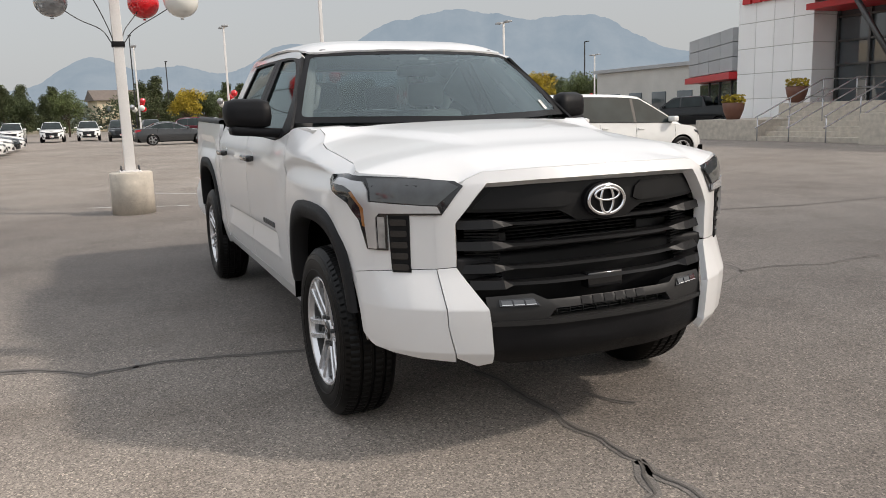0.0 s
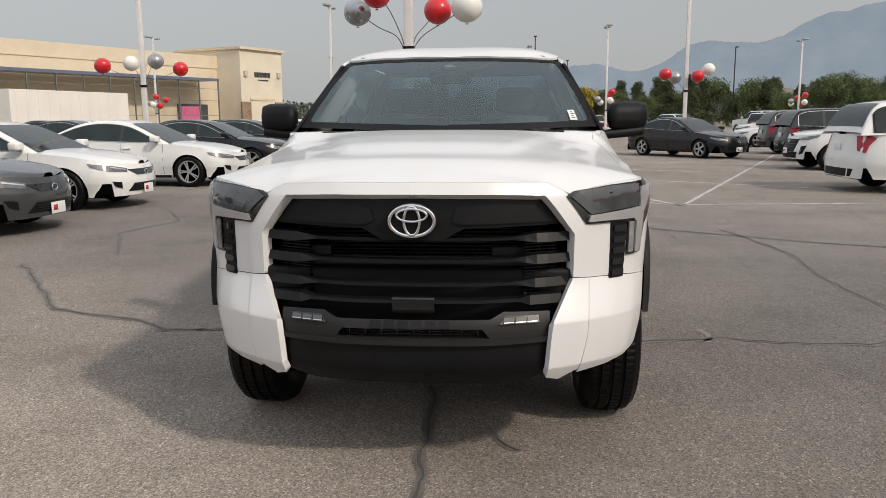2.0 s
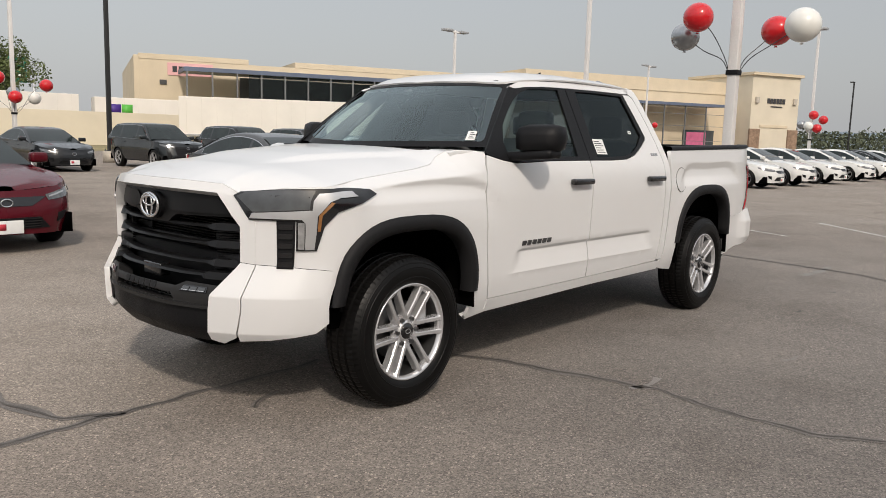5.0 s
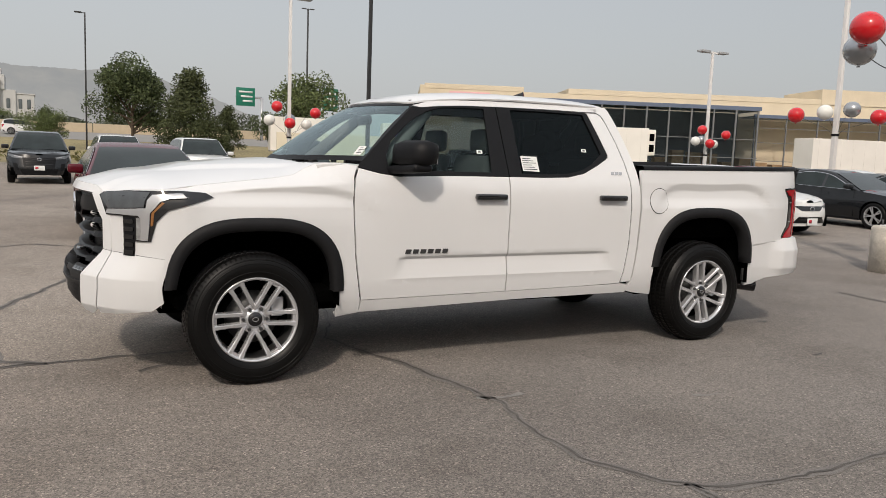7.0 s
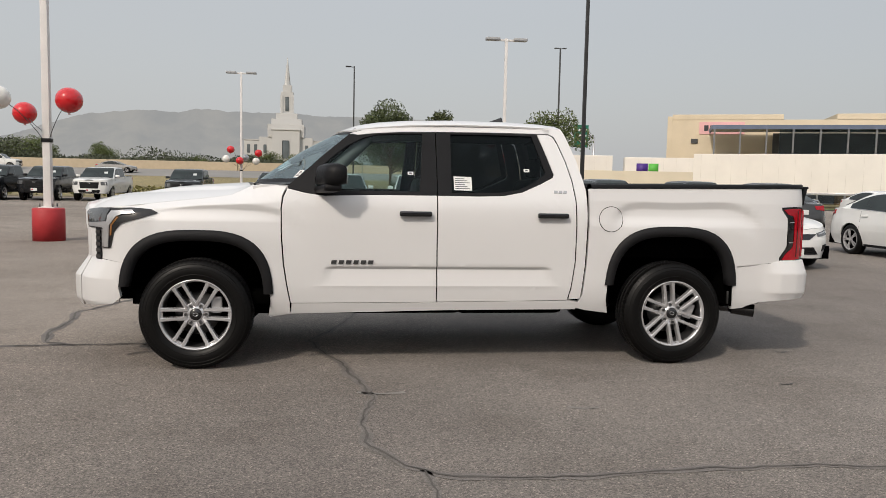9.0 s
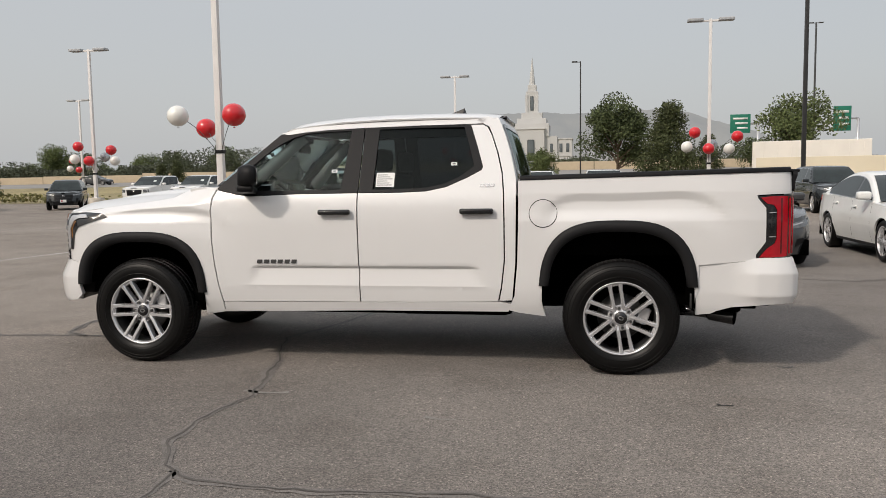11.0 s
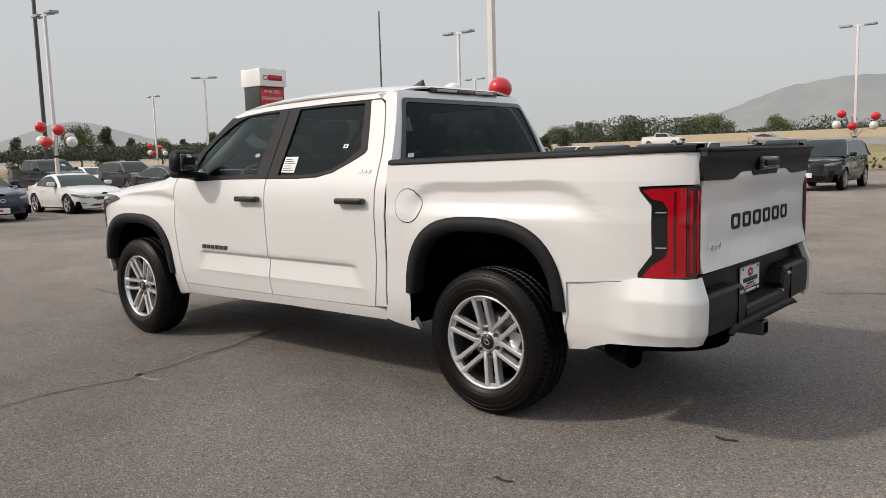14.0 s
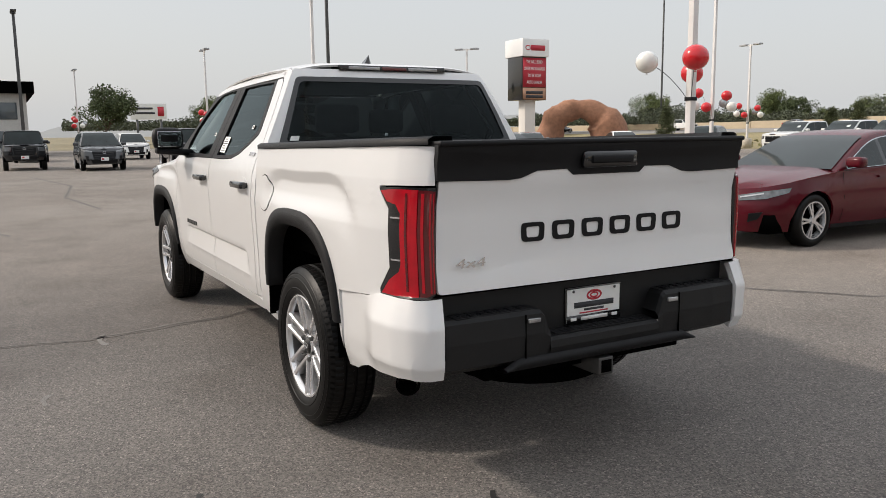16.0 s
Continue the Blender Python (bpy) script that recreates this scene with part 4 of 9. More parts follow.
def hood_mid(x):
    return 0.004 + lerp_table([(-0.40, 1.388), (-0.264, 1.382), (0.0, 1.364), (0.25, 1.340), (0.425, 1.318), (0.65, 1.283), (0.834, 1.240), (0.90, 1.222), (0.97, 1.203)], x)


def hood_z(x, y):
    base = lambda bx: hood_base(bx, y)
    xf, zf = lerp_table(FRONT_X, abs(y)), lerp_table(FRONT_H, abs(y))
    return base(x) + (zf - base(xf)) * smoothstep(xf - 0.32, xf, x) * (1 - smoothstep(0.57, 0.64, abs(y)))


def hood_base(x, y):
    zc, ze = hood_mid(x), lerp_table(EDGE_Z, x)
    a = min(1.0, abs(y) / lerp_table(EDGE_Y, x))
    ridge = lerp_table([(-0.45, 0.70), (-0.30, 0.60), (0.30, 0.40), (0.60, 0.34)], x)
    dome = (1 - smoothstep(ridge - 0.030, ridge + 0.045, abs(y))) * (1 - smoothstep(0.25, 0.62, x))
    return ze + (zc - ze) * (1 - a ** 2.9) - 0.020 * (1 - a ** 4) * (1 - dome) * (1 - smoothstep(0.35, 0.75, x)) * smoothstep(-0.40, -0.15, x)


def hood_fn(x, y):
    return (x, y, hood_z(x, y))


edge = [(x - 0.003, y) for x, y, z in FRONT_EDGE] + list(reversed(EDGE_Y)) + [(-0.413, 0.80), (-0.37, 0.60), (-0.31, 0.30), (-0.29, 0.0)]
full = edge + [(x, -y) for x, y in reversed(edge[1:-1])]
part("hood", sheet(full, hood_fn, 0.028, 0.03, away=(0.2, 0, 0.5)), WHITE_PAINT, truck, "sculpted white hood")
# white corners between hood, fender and pillar
for sgn in (1, -1):
    cc = [(x, sgn * y) for x, y in ((-0.388, 0.66), (-0.408, 0.80), (-0.402, 0.846), (-0.43, 0.853), (-0.50, 0.866), (-0.58, 0.882), (-0.668, 0.888), (-0.735, 0.845), (-0.715, 0.770), (-0.60, 0.66))]
    part("cowl_corner", sheet(cc, lambda x, y: (x, y, lerp_table([(-0.74, 1.370), (-0.66, 1.372), (-0.46, 1.3735), (-0.40, 1.3610), (-0.352, 1.3440)], x) + 0.03 * (0.86 - abs(y))), 0.05, 0.03, away=(-0.5, 0, 0.8)), WHITE_PAINT, truck)
# black cowl under the windshield
cw = [(-0.28, 0.0), (-0.30, 0.30), (-0.36, 0.60), (-0.375, 0.655), (-0.60, 0.655), (-0.62, 0.65), (-0.56, 0.60), (-0.46, 0.45), (-0.36, 0.0)]
part("wiper_cowl", sheet(cw + [(x, -y) for x, y in reversed(cw[1:-1])], lambda x, y: (x, y, 1.372 + 0.01 * abs(y)), 0.1, 0.06, away=(0, 0, 0)), BLACK_PLASTIC, truck, "black wiper cowl")


def shield_fn(u, v):
    """Windshield surface: u across from -1 to 1, v from the cowl to the roof."""
    w = 0.752 + (0.630 - 0.752) * v
    a = min(abs(u), 1.0)
    b = abs(u) - a
    x = (-0.335 - 0.36 * a ** 2.4 - 0.10 * b) * (1 - v) + (-1.02 - 0.135 * a ** 2.4 - 0.10 * b) * v
    z = (1.375 + 0.022 * a) * (1 - v) + (1.810 - 0.010 * a ** 2 - 0.15 * b) * v + 0.030 * math.sin(math.pi * v)
    return (x, u * w, z)


ws = [(-1.17, 0), (1.17, 0), (1.085, 1), (-1.085, 1)]
wi = [(-1.105, 0.065), (1.105, 0.065), (1.015, 0.945), (-1.015, 0.945)]
part("windshield_border", sheet(ws, shield_fn, 0.2, 0.0, [rounded(wi, 0.06)], (-0.8, 0, 1.2)), BLACK_PLASTIC, truck, "black windshield border and pillars")
shield = part("windshield", sheet(rounded(wi, 0.06), shield_fn, 0.2, 0.0, away=(-0.8, 0, 1.2), lift=-0.002), GLASS_FRONT, truck, "raked clear windshield")
shield.visible_shadow = False
fr = [(-0.44, 0.955), (0.44, 0.955), (0.37, 0.86), (0.30, 0.815), (-0.30, 0.815), (-0.37, 0.86)]
cover = part("sensor_cover", sheet(fr, shield_fn, 0.2, 0.0, away=(-0.8, 0, 1.2), lift=-0.008), GLOSS_BLACK, truck, "black sensor cover behind the windshield")
part("camera_window", sheet([(-0.06, 0.84), (0.06, 0.84), (0.025, 0.885), (-0.025, 0.885)], shield_fn, 0.2, 0.0, away=(-0.8, 0, 1.2), lift=-0.005), CABIN_GREY, cover)


def roof_z(x, y):
    a = min(1.0, abs(y) / 0.63)
    xf = -1.018 - 0.135 * a ** 2.4
    return roof_base(x, y) + (1.818 - 0.006 * a * a - roof_base(xf, y)) * smoothstep(xf - 0.13, xf, x)


def roof_base(x, y):
    zc = lerp_table([(-2.86, 1.890), (-2.80, 1.912), (-2.65, 1.926), (-2.4, 1.934), (-1.95, 1.934), (-1.6, 1.922), (-1.35, 1.900), (-1.20, 1.874), (-1.10, 1.848), (-1.04, 1.826), (-1.0, 1.806)], x)
    a = min(1.0, abs(y) / 0.69)
    return zc - 0.068 * a ** 4.6 * smoothstep(-0.9, -1.4, x) - 0.033 * a ** 4 * smoothstep(-1.4, -0.95, x)


rf = [(-1.015, 0.0), (-1.045, 0.30), (-1.125, 0.60), (-1.165, 0.650), (-1.25, 0.668), (-1.40, 0.672), (-2.0, 0.668), (-2.60, 0.662), (-2.76, 0.650), (-2.815, 0.62), (-2.835, 0.30), (-2.84, 0.0)]
part("roof", sheet(rf + [(x, -y) for x, y in reversed(rf[1:-1])], lambda x, y: (x, y, roof_z(x, y)), 0.04, 0.012, away=(-2, 0, 1)), WHITE_PAINT, truck)


def back_fn(u, v):
    """Cab back: u across, v from the bed to the roof."""
    z = 1.385 + 0.485 * v
    w = lerp_table(Z_PROFILE, z) - 0.003
    x = lerp_table([(1.16, -2.964), (1.38, -2.962), (1.46, -2.947), (1.60, -2.912), (1.74, -2.867), (1.85, -2.822), (1.88, -2.80)], z)
    return (x - 0.026 * (1 - abs(u) ** 5), u * w, z)


bo = [(-1, -0.2), (1, -0.2), (1, 1), (-1, 1)]
bw = [(-0.90, 0.075), (0.90, 0.075), (0.93, 0.86), (-0.93, 0.86)]
part("cab_back", sheet(bo, back_fn, 0.15, 0.03, [rounded(bw, 0.05)], (-2, 0, 1.6)), WHITE_PAINT, truck)
part("rear_window", sheet(rounded(bw, 0.05), back_fn, 0.2, 0.0, away=(-2, 0, 1.6), lift=-0.002), GLASS_DARK, truck, "dark rear cab window")
rb = [(-0.925, 0.045), (0.925, 0.045), (0.955, 0.895), (-0.955, 0.895)]
part("window_seal", sheet(rounded(rb, 0.05), back_fn, 0.2, 0.0, [rounded([(-0.88, 0.095), (0.88, 0.095), (0.91, 0.835), (-0.91, 0.835)], 0.05)], (-2, 0, 1.6), 0.004), GLOSS_BLACK, truck, "black window seal")
# third brake lamp, spoiler lip and fin antenna
lamp = part("roof_brake_light", box((-2.850, -0.37, 1.862), (-2.70, 0.37, 1.897), 0.006), GLOSS_BLACK, truck, "gloss black brake light housing on the roof edge")
for y0, y1, mm in ((-0.31, -0.10, LENS_CLEAR), (0.10, 0.31, LENS_CLEAR), (-0.085, 0.085, LENS_RED_DARK)):
    part("lamp_lens", box((-2.856, y0, 1.869), (-2.840, y1, 1.889), 0.004), mm, lamp)
bm = bmesh.new()
fin = [bm.verts.new(p) for p in ((-2.26, 0, 1.93), (-2.39, 0.0, 1.975), (-2.46, 0, 2.002), (-2.485, 0.0, 1.93))]
wide = [bm.verts.new(p) for p in ((-2.44, 0.032, 1.925), (-2.44, -0.032, 1.925))]
for a, b in zip(fin, fin[1:]):
    for w_ in wide:
        bm.faces.new((a, b, w_))
bmesh.ops.recalc_face_normals(bm, faces=bm.faces[:])
part("fin_antenna", bm, GLOSS_BLACK, truck, "black fin antenna", smooth=False)

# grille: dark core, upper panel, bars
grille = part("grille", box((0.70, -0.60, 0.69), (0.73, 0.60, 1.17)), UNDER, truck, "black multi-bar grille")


def nose_fn(dx):
    def fn(y, z):
        base = lerp_table([(b, a) for a, b in PLAN[:11]], abs(y))
        return (base + lerp_table(FRONT_Z, z) + dx, y, z)
    return fn


gp = [(-0.50, 1.158), (0.50, 1.158), (0.59, 1.045), (0.585, 1.038), (0.20, 1.030), (0.16, 1.01), (0.12, 0.985), (-0.12, 0.985), (-0.16, 1.01), (-0.20, 1.030), (-0.585, 1.038), (-0.59, 1.045)]
part("grille_panel", sheet(gp, nose_fn(-0.055), 0.05, 0.05, away=(0, 0, 1)), GRILLE_PLASTIC, grille, "matt black upper grille panel")
gq = [(-0.46, 1.132), (-0.20, 1.128), (-0.165, 1.105), (-0.15, 1.060), (-0.185, 1.046), (-0.54, 1.050), (-0.54, 1.058)]
for sgn in (1, -1):
    part("panel_relief", sheet([(sgn * y, z) for y, z in gq], nose_fn(-0.045), 0.05, 0.02, away=(0, 0, 1)), GRILLE_PLASTIC, grille)
for i, (z0, half) in enumerate(((0.985, 0.605), (0.900, 0.608), (0.808, 0.60), (0.748, 0.575))):
    bm = bmesh.new()
    prev = None
    n = 28
    for k in range(n + 1):
        y = -half + 2 * half * k / n
        x = nose_fn(-0.055)(y, z0)[0] - 0.01
        tall = 0.0072 + 0.017 * smoothstep(0.415, 0.45, abs(y))
        out = 0.026 * smoothstep(0.415, 0.45, abs(y))
        row = [bm.verts.new(p) for p in ((x - 0.05, y, z0 + tall), (x + out, y, z0 + tall * 0.9), (x + 0.014 + out, y, z0 - tall * 0.5), (x - 0.05, y, z0 - tall))]
        if prev:
            for j in range(3):
                bm.faces.new((prev[j], prev[j + 1], row[j + 1], row[j]))
        prev = row
    bmesh.ops.recalc_face_normals(bm, faces=bm.faces[:])
    part("grille_bar", bm, GRILLE_PLASTIC, grille, smooth=False)
for k in range(22):
    part("radiator_fin", box((0.735, -0.50, 0.715 + k * 0.0145), (0.745, 0.50, 0.720 + k * 0.0145)), RADIATOR, grille)
for y0, z0 in ((-0.52, 0.935), (0.30, 0.935)):
    part("radiator_post", box((0.746, y0, z0 - 0.08), (0.76, y0 + 0.16, z0), 0.004), RADIATOR, grille)
part("crash_bar", box((0.75, -0.52, 0.86), (0.79, 0.52, 0.90), 0.008), RADIATOR, grille, "dark crossbar behind the grille")
for y0 in (-0.36, -0.06, 0.18):
    part("radiator_bracket", box((0.772, y0, 0.84), (0.782, y0 + 0.20, 0.862), 0.002), DARK_METAL, grille)
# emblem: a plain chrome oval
def oval(bm, ry, rz, cx, cz, t, wide, seg=40):
    rings = []
    for i in range(seg):
        a = 2 * math.pi * i / seg
        c, s = math.cos(a), math.sin(a)
        ring_ = []
        for j in range(6):
            b = 2 * math.pi * j / 6
            ring_.append(bm.verts.new((cx + t * math.sin(b), (ry + wide * math.cos(b)) * c, cz + (rz + wide * math.cos(b)) * s)))
        rings.append(ring_)
    for i in range(seg):
        A, B = rings[i], rings[(i + 1) % seg]
        for j in range(6):
            bm.faces.new((A[j], A[(j + 1) % 6], B[(j + 1) % 6], B[j]))


bm = bmesh.new()
oval(bm, 0.086, 0.059, 0.957, 1.063, 0.008, 0.009)
oval(bm, 0.030, 0.055, 0.960, 1.063, 0.006, 0.007, 28)
oval(bm, 0.058, 0.024, 0.961, 1.085, 0.006, 0.006, 28)
bmesh.ops.recalc_face_normals(bm, faces=bm.faces[:])
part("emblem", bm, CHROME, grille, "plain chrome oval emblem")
eb = [(0.10 * math.cos(a), 1.063 + 0.072 * math.sin(a)) for a in [2 * math.pi * i / 28 for i in range(28)]]
part("emblem_plate", sheet(eb, lambda y, z: (0.948 - 0.05 * y * y, y, z), 0.06, 0.05, away=(0, 0, 1)), BLACK_PLASTIC, grille)
for sgn in (1, -1):
    for k in range(18):
        z0 = 0.765 + k * 0.012
        part("end_louver", sheet([(sgn * 0.43, z0), (sgn * 0.56, z0), (sgn * 0.56, z0 + 0.005), (sgn * 0.43, z0 + 0.005)], nose_fn(-0.085), 0.2, 0.02, away=(0, 0, 1)), GRILLE_PLASTIC, grille)
part("radar_cover", box((0.895, -0.085, 0.70), (0.955, 0.085, 0.765), 0.008), GLOSS_BLACK, grille, "black sensor cover")
# lower bumper: charcoal beam with lamps, slot and valance
beam = [(-0.528, 0.708), (-0.35, 0.715), (-0.30, 0.690), (0.30, 0.690), (0.35, 0.715), (0.528, 0.708), (0.532, 0.600), (0.30, 0.610), (-0.30, 0.610), (-0.532, 0.600)]
slot = [(-0.27, 0.655), (0.27, 0.655), (0.30, 0.618), (-0.30, 0.618)]
bumper = part("front_bumper", sheet(beam, nose_fn(-0.042), 0.04, 0.08, [slot], (0, 0, 0.8)), GREY_PLASTIC, truck, "charcoal lower bumper beam with lamp pockets")
val = [(-0.56, 0.596), (0.56, 0.596), (0.555, 0.455), (0.42, 0.415), (-0.42, 0.415), (-0.555, 0.455)]
part("valance", sheet(val, lambda y, z: (nose_fn(-0.052)(y, z)[0] - 0.3 * max(0, 0.50 - z), y, z), 0.04, 0.15, away=(0, 0, 0.8)), BLACK_PLASTIC, bumper, "black lower valance")
lipb = [(-0.530, 0.612), (0.530, 0.612), (0.530, 0.594), (-0.530, 0.594)]
part("bumper_lip", sheet(lipb, nose_fn(-0.030), 0.06, 0.04, away=(0, 0, 0.8)), GREY_PLASTIC, bumper, "worn grey bumper lip")
for k in range(3):
    part("slot_bar", box((0.950, -0.28, 0.622 + k * 0.012), (0.970, 0.28, 0.6255 + k * 0.012)), DARK_METAL, bumper)
for k in range(9):
    part("slot_rib", box((0.956, -0.25 + k * 0.0625, 0.618), (0.974, -0.245 + k * 0.0625, 0.655)), DARK_METAL, bumper)
for sgn in (1, -1):
    fg = [(sgn * y, z) for y, z in ((0.355, 0.700), (0.485, 0.698), (0.488, 0.672), (0.335, 0.672))]
    fog = part("fog_light", sheet(fg, nose_fn(-0.036), 0.04, 0.02, away=(0, 0, 0.8)), GLOSS_BLACK, bumper, "slim fog light with clear cells")
    for k in range(3):
        y0 = 0.352 + k * 0.045
        cell = [(sgn * y, z) for y, z in ((y0, 0.695), (y0 + 0.038, 0.695), (y0 + 0.038, 0.677), (y0, 0.677))]
        part("lamp_cell", sheet(cell, nose_fn(-0.032), 0.05, 0.004, away=(0, 0, 0.8)), LENS_SMOKE, fog)
        part("cell_edge", sheet([(sgn * y, z) for y, z in ((y0, 0.680), (y0 + 0.038, 0.680), (y0 + 0.038, 0.677), (y0, 0.677))], nose_fn(-0.030), 0.05, 0.003, away=(0, 0, 0.8)), SILVER, fog)
for i in range(6):
    y0 = -0.158 + i * 0.053
    b4 = [(y0, 0.672), (y0 + 0.040, 0.672), (y0 + 0.040, 0.701), (y0, 0.701)]
    part("badge_bar", sheet([(y, z - 0.012) for y, z in b4], nose_fn(-0.038), 0.05, 0.004, away=(0, 0, 0.8)), FLARE_PLASTIC, bumper, "dark relief badge bar")


part("bumper_core", box((0.62, -0.62, 0.50), (0.82, 0.62, 0.86), 0.02), BLACK_PLASTIC, bumper, "black core behind the bumper")
# tailgate and rear bumper
def gate_fn(dx):
    def fn(y, z):
        x = -4.880 + 0.012 * (abs(y) / 0.8) ** 2
        x += 0.020 * smoothstep(1.30, 1.20, z) * smoothstep(0.86, 0.98, z)
        return (x - dx, y, z)
    return fn


tg = [(-0.80, 1.33), (0.80, 1.33), (0.812, 0.862), (-0.812, 0.862)]
gate = part("tailgate", sheet(rounded(tg, 0.02), gate_fn(0.0), 0.05, 0.05, away=(-4, 0, 1)), WHITE_PAINT, truck, "white tailgate with black upper panel")
tb = [(-0.815, 1.432), (0.815, 1.432), (0.812, 1.296), (0.50, 1.290), (0.44, 1.295), (0.36, 1.322), (0.21, 1.325), (0.18, 1.30), (-0.18, 1.30), (-0.21, 1.325), (-0.36, 1.322), (-0.44, 1.295), (-0.50, 1.290), (-0.812, 1.296)]


def lip_fn(y, z):
    return (-4.884 + 0.012 * (abs(y) / 0.8) ** 2 - 0.018 * smoothstep(1.34, 1.42, z), y, z)


part("tailgate_panel", sheet(tb, lip_fn, 0.04, 0.03, away=(-4, 0, 1)), BLACK_PLASTIC, gate, "black upper tailgate panel")
part("tailgate_cap", box((-4.905, -0.815, 1.425), (-4.80, 0.815, 1.447), 0.010), BLACK_PLASTIC, gate)
hd = part("tailgate_handle", box((-4.915, -0.145, 1.326), (-4.88, 0.145, 1.396), 0.014), GLOSS_BLACK, gate, "black tailgate handle")
part("handle_grip", box((-4.926, -0.11, 1.345), (-4.91, 0.11, 1.378), 0.007), BLACK_PLASTIC, hd)
for i in range(6):
    y0 = 0.424 - i * 0.1535
    fo_ = rounded([(y0, 1.114), (y0 - 0.116, 1.114), (y0 - 0.112, 1.036), (y0 - 0.004, 1.036)], 0.022)
    fi_ = rounded([(y0 - 0.024, 1.097), (y0 - 0.092, 1.097), (y0 - 0.088, 1.053), (y0 - 0.028, 1.053)], 0.012)
    part("badge_bar", sheet(fo_, gate_fn(0.005), 0.05, 0.004, [fi_], (-4, 0, 1)), BLACK_PLASTIC, gate, "black block badge frame on the tailgate")
text_mesh("4x4", 0.052, 0.004, CHROME, gate, Matrix.Translation((-4.872, 0.672, 0.975)) @ pose(0, 0, 0, 90, 0, -90), "lettering", "chrome four-wheel-drive lettering", 0.12, 1.75)
rbm = thing("rear_bumper", "black rear bumper", "bumper")
del rbm["label"], rbm["category"]
rbm.parent = truck


def profile_run(rows):
    """A skin through equal rows of points."""
    bm = bmesh.new()
    prev = None
    for row in rows:
        cur = [bm.verts.new(p) for p in row]
        if prev:
            for a, b, c, d in zip(prev, prev[1:], cur[1:], cur):
                bm.faces.new((a, b, c, d))
        prev = cur
    bmesh.ops.recalc_face_normals(bm, faces=bm.faces[:])
    return bm


for sgn in (1, -1):
    # step end: tread on top, upright face, tucked-in foot
    rows = []
    for y in (0.300, 0.330, 0.345, 0.50, 0.65, 0.780, 0.792):
        k = smoothstep(0.28, 0.345, y)
        top = 0.640 + 0.118 * k
        xb = -4.897 + 0.012 * max(0.0, (y - 0.5) / 0.3) ** 2
        rows.append([(-4.795, sgn * y, top), (xb + 0.018, sgn * y, top), (xb, sgn * y, top - 0.016), (xb - 0.004, sgn * y, 0.66 if k > 0.5 else top - 0.03), (xb + 0.004, sgn * y, 0.56), (xb + 0.07, sgn * y, 0.525)])
    part("bumper_step", profile_run(rows), BUMPER_PLASTIC, rbm, "black textured step end", smooth=False)
    part("step_pad", box((-4.876, min(sgn * 0.375, sgn * 0.74), 0.757), (-4.80, max(sgn * 0.375, sgn * 0.74), 0.762), 0.002), FLARE_PLASTIC, rbm)
    for k in range(7):
        for i in range(3):
            y0, x0 = 0.40 + k * 0.047, -4.868 + i * 0.022
            part("step_tread", box((x0, min(sgn * y0, sgn * (y0 + 0.033)), 0.761), (x0 + 0.012, max(sgn * y0, sgn * (y0 + 0.033)), 0.766), 0.001), BLACK_PLASTIC, rbm)
    part("step_seam", box((-4.9035, min(sgn * 0.425, sgn * 0.428), 0.545), (-4.895, max(sgn * 0.425, sgn * 0.428), 0.745)), UNDER, rbm)
    part("plate_lamp", box((-4.907, min(sgn * 0.355, sgn * 0.415), 0.708), (-4.893, max(sgn * 0.355, sgn * 0.415), 0.727), 0.004), LENS_CLEAR, rbm, "clear plate lamp")
# recessed middle: back wall, ledge and lip
part("bumper_back", box((-4.80, -0.80, 0.60), (-4.77, 0.80, 0.852), 0.004), BUMPER_PLASTIC, rbm, "black wall behind the plate")
part("bumper_ledge", profile_run([[(-4.79, y, 0.640), (-4.885, y, 0.632), (-4.900, y, 0.620), (-4.903, y, 0.59), (-4.895, y, 0.56)] for y in (-0.302, -0.15, 0.0, 0.15, 0.302)]), BUMPER_PLASTIC, rbm, "black ribbed ledge", smooth=False)
for k in range(4):
    part("ledge_rib", box((-4.878 + k * 0.020, -0.25, 0.632), (-4.870 + k * 0.020, 0.25, 0.640), 0.001), BLACK_PLASTIC, rbm)
rows = []
for y in (-0.525, -0.50, -0.45, -0.25, 0.0, 0.25, 0.45, 0.50, 0.525):
    t = smoothstep(0.54, 0.44, abs(y))
    rows.append([(-4.885, y, 0.528 + 0.042 * t), (-4.912, y, 0.524 + 0.036 * t), (-4.915, y, 0.520 + 0.018 * t), (-4.885, y, 0.512), (-4.82, y, 0.508)])
part("bumper_skirt", profile_run(rows), FLARE_PLASTIC, rbm, "charcoal lower bumper skirt")
plate = part("dealer_plate", box((-4.812, -0.148, 0.652), (-4.806, 0.148, 0.800), 0.003), PAPER, truck, "white dealer plate in a black frame")
part("plate_frame", box((-4.809, -0.157, 0.643), (-4.80, 0.157, 0.809), 0.004), GLOSS_BLACK, plate)
part("plate_bar", box((-4.8145, -0.110, 0.716), (-4.8115, 0.110, 0.740)), INK, plate)
part("plate_bar", box((-4.8145, -0.055, 0.701), (-4.8115, 0.055, 0.710)), INK, plate)
part("plate_bar", box((-4.8145, -0.08, 0.690), (-4.8115, 0.08, 0.695)), RED_INK, plate)
bm = bmesh.new()
oval(bm, 0.038, 0.019, -4.813, 0.767, 0.002, 0.005, 24)
oval(bm, 0.020, 0.010, -4.813, 0.767, 0.002, 0.004, 18)
part("plate_bar", bm, RED_INK, plate)
part("plate_strip", box((-4.8150, -0.148, 0.652), (-4.8118, 0.148, 0.684)), GLOSS_BLACK, plate, "black lower strip of the plate frame")
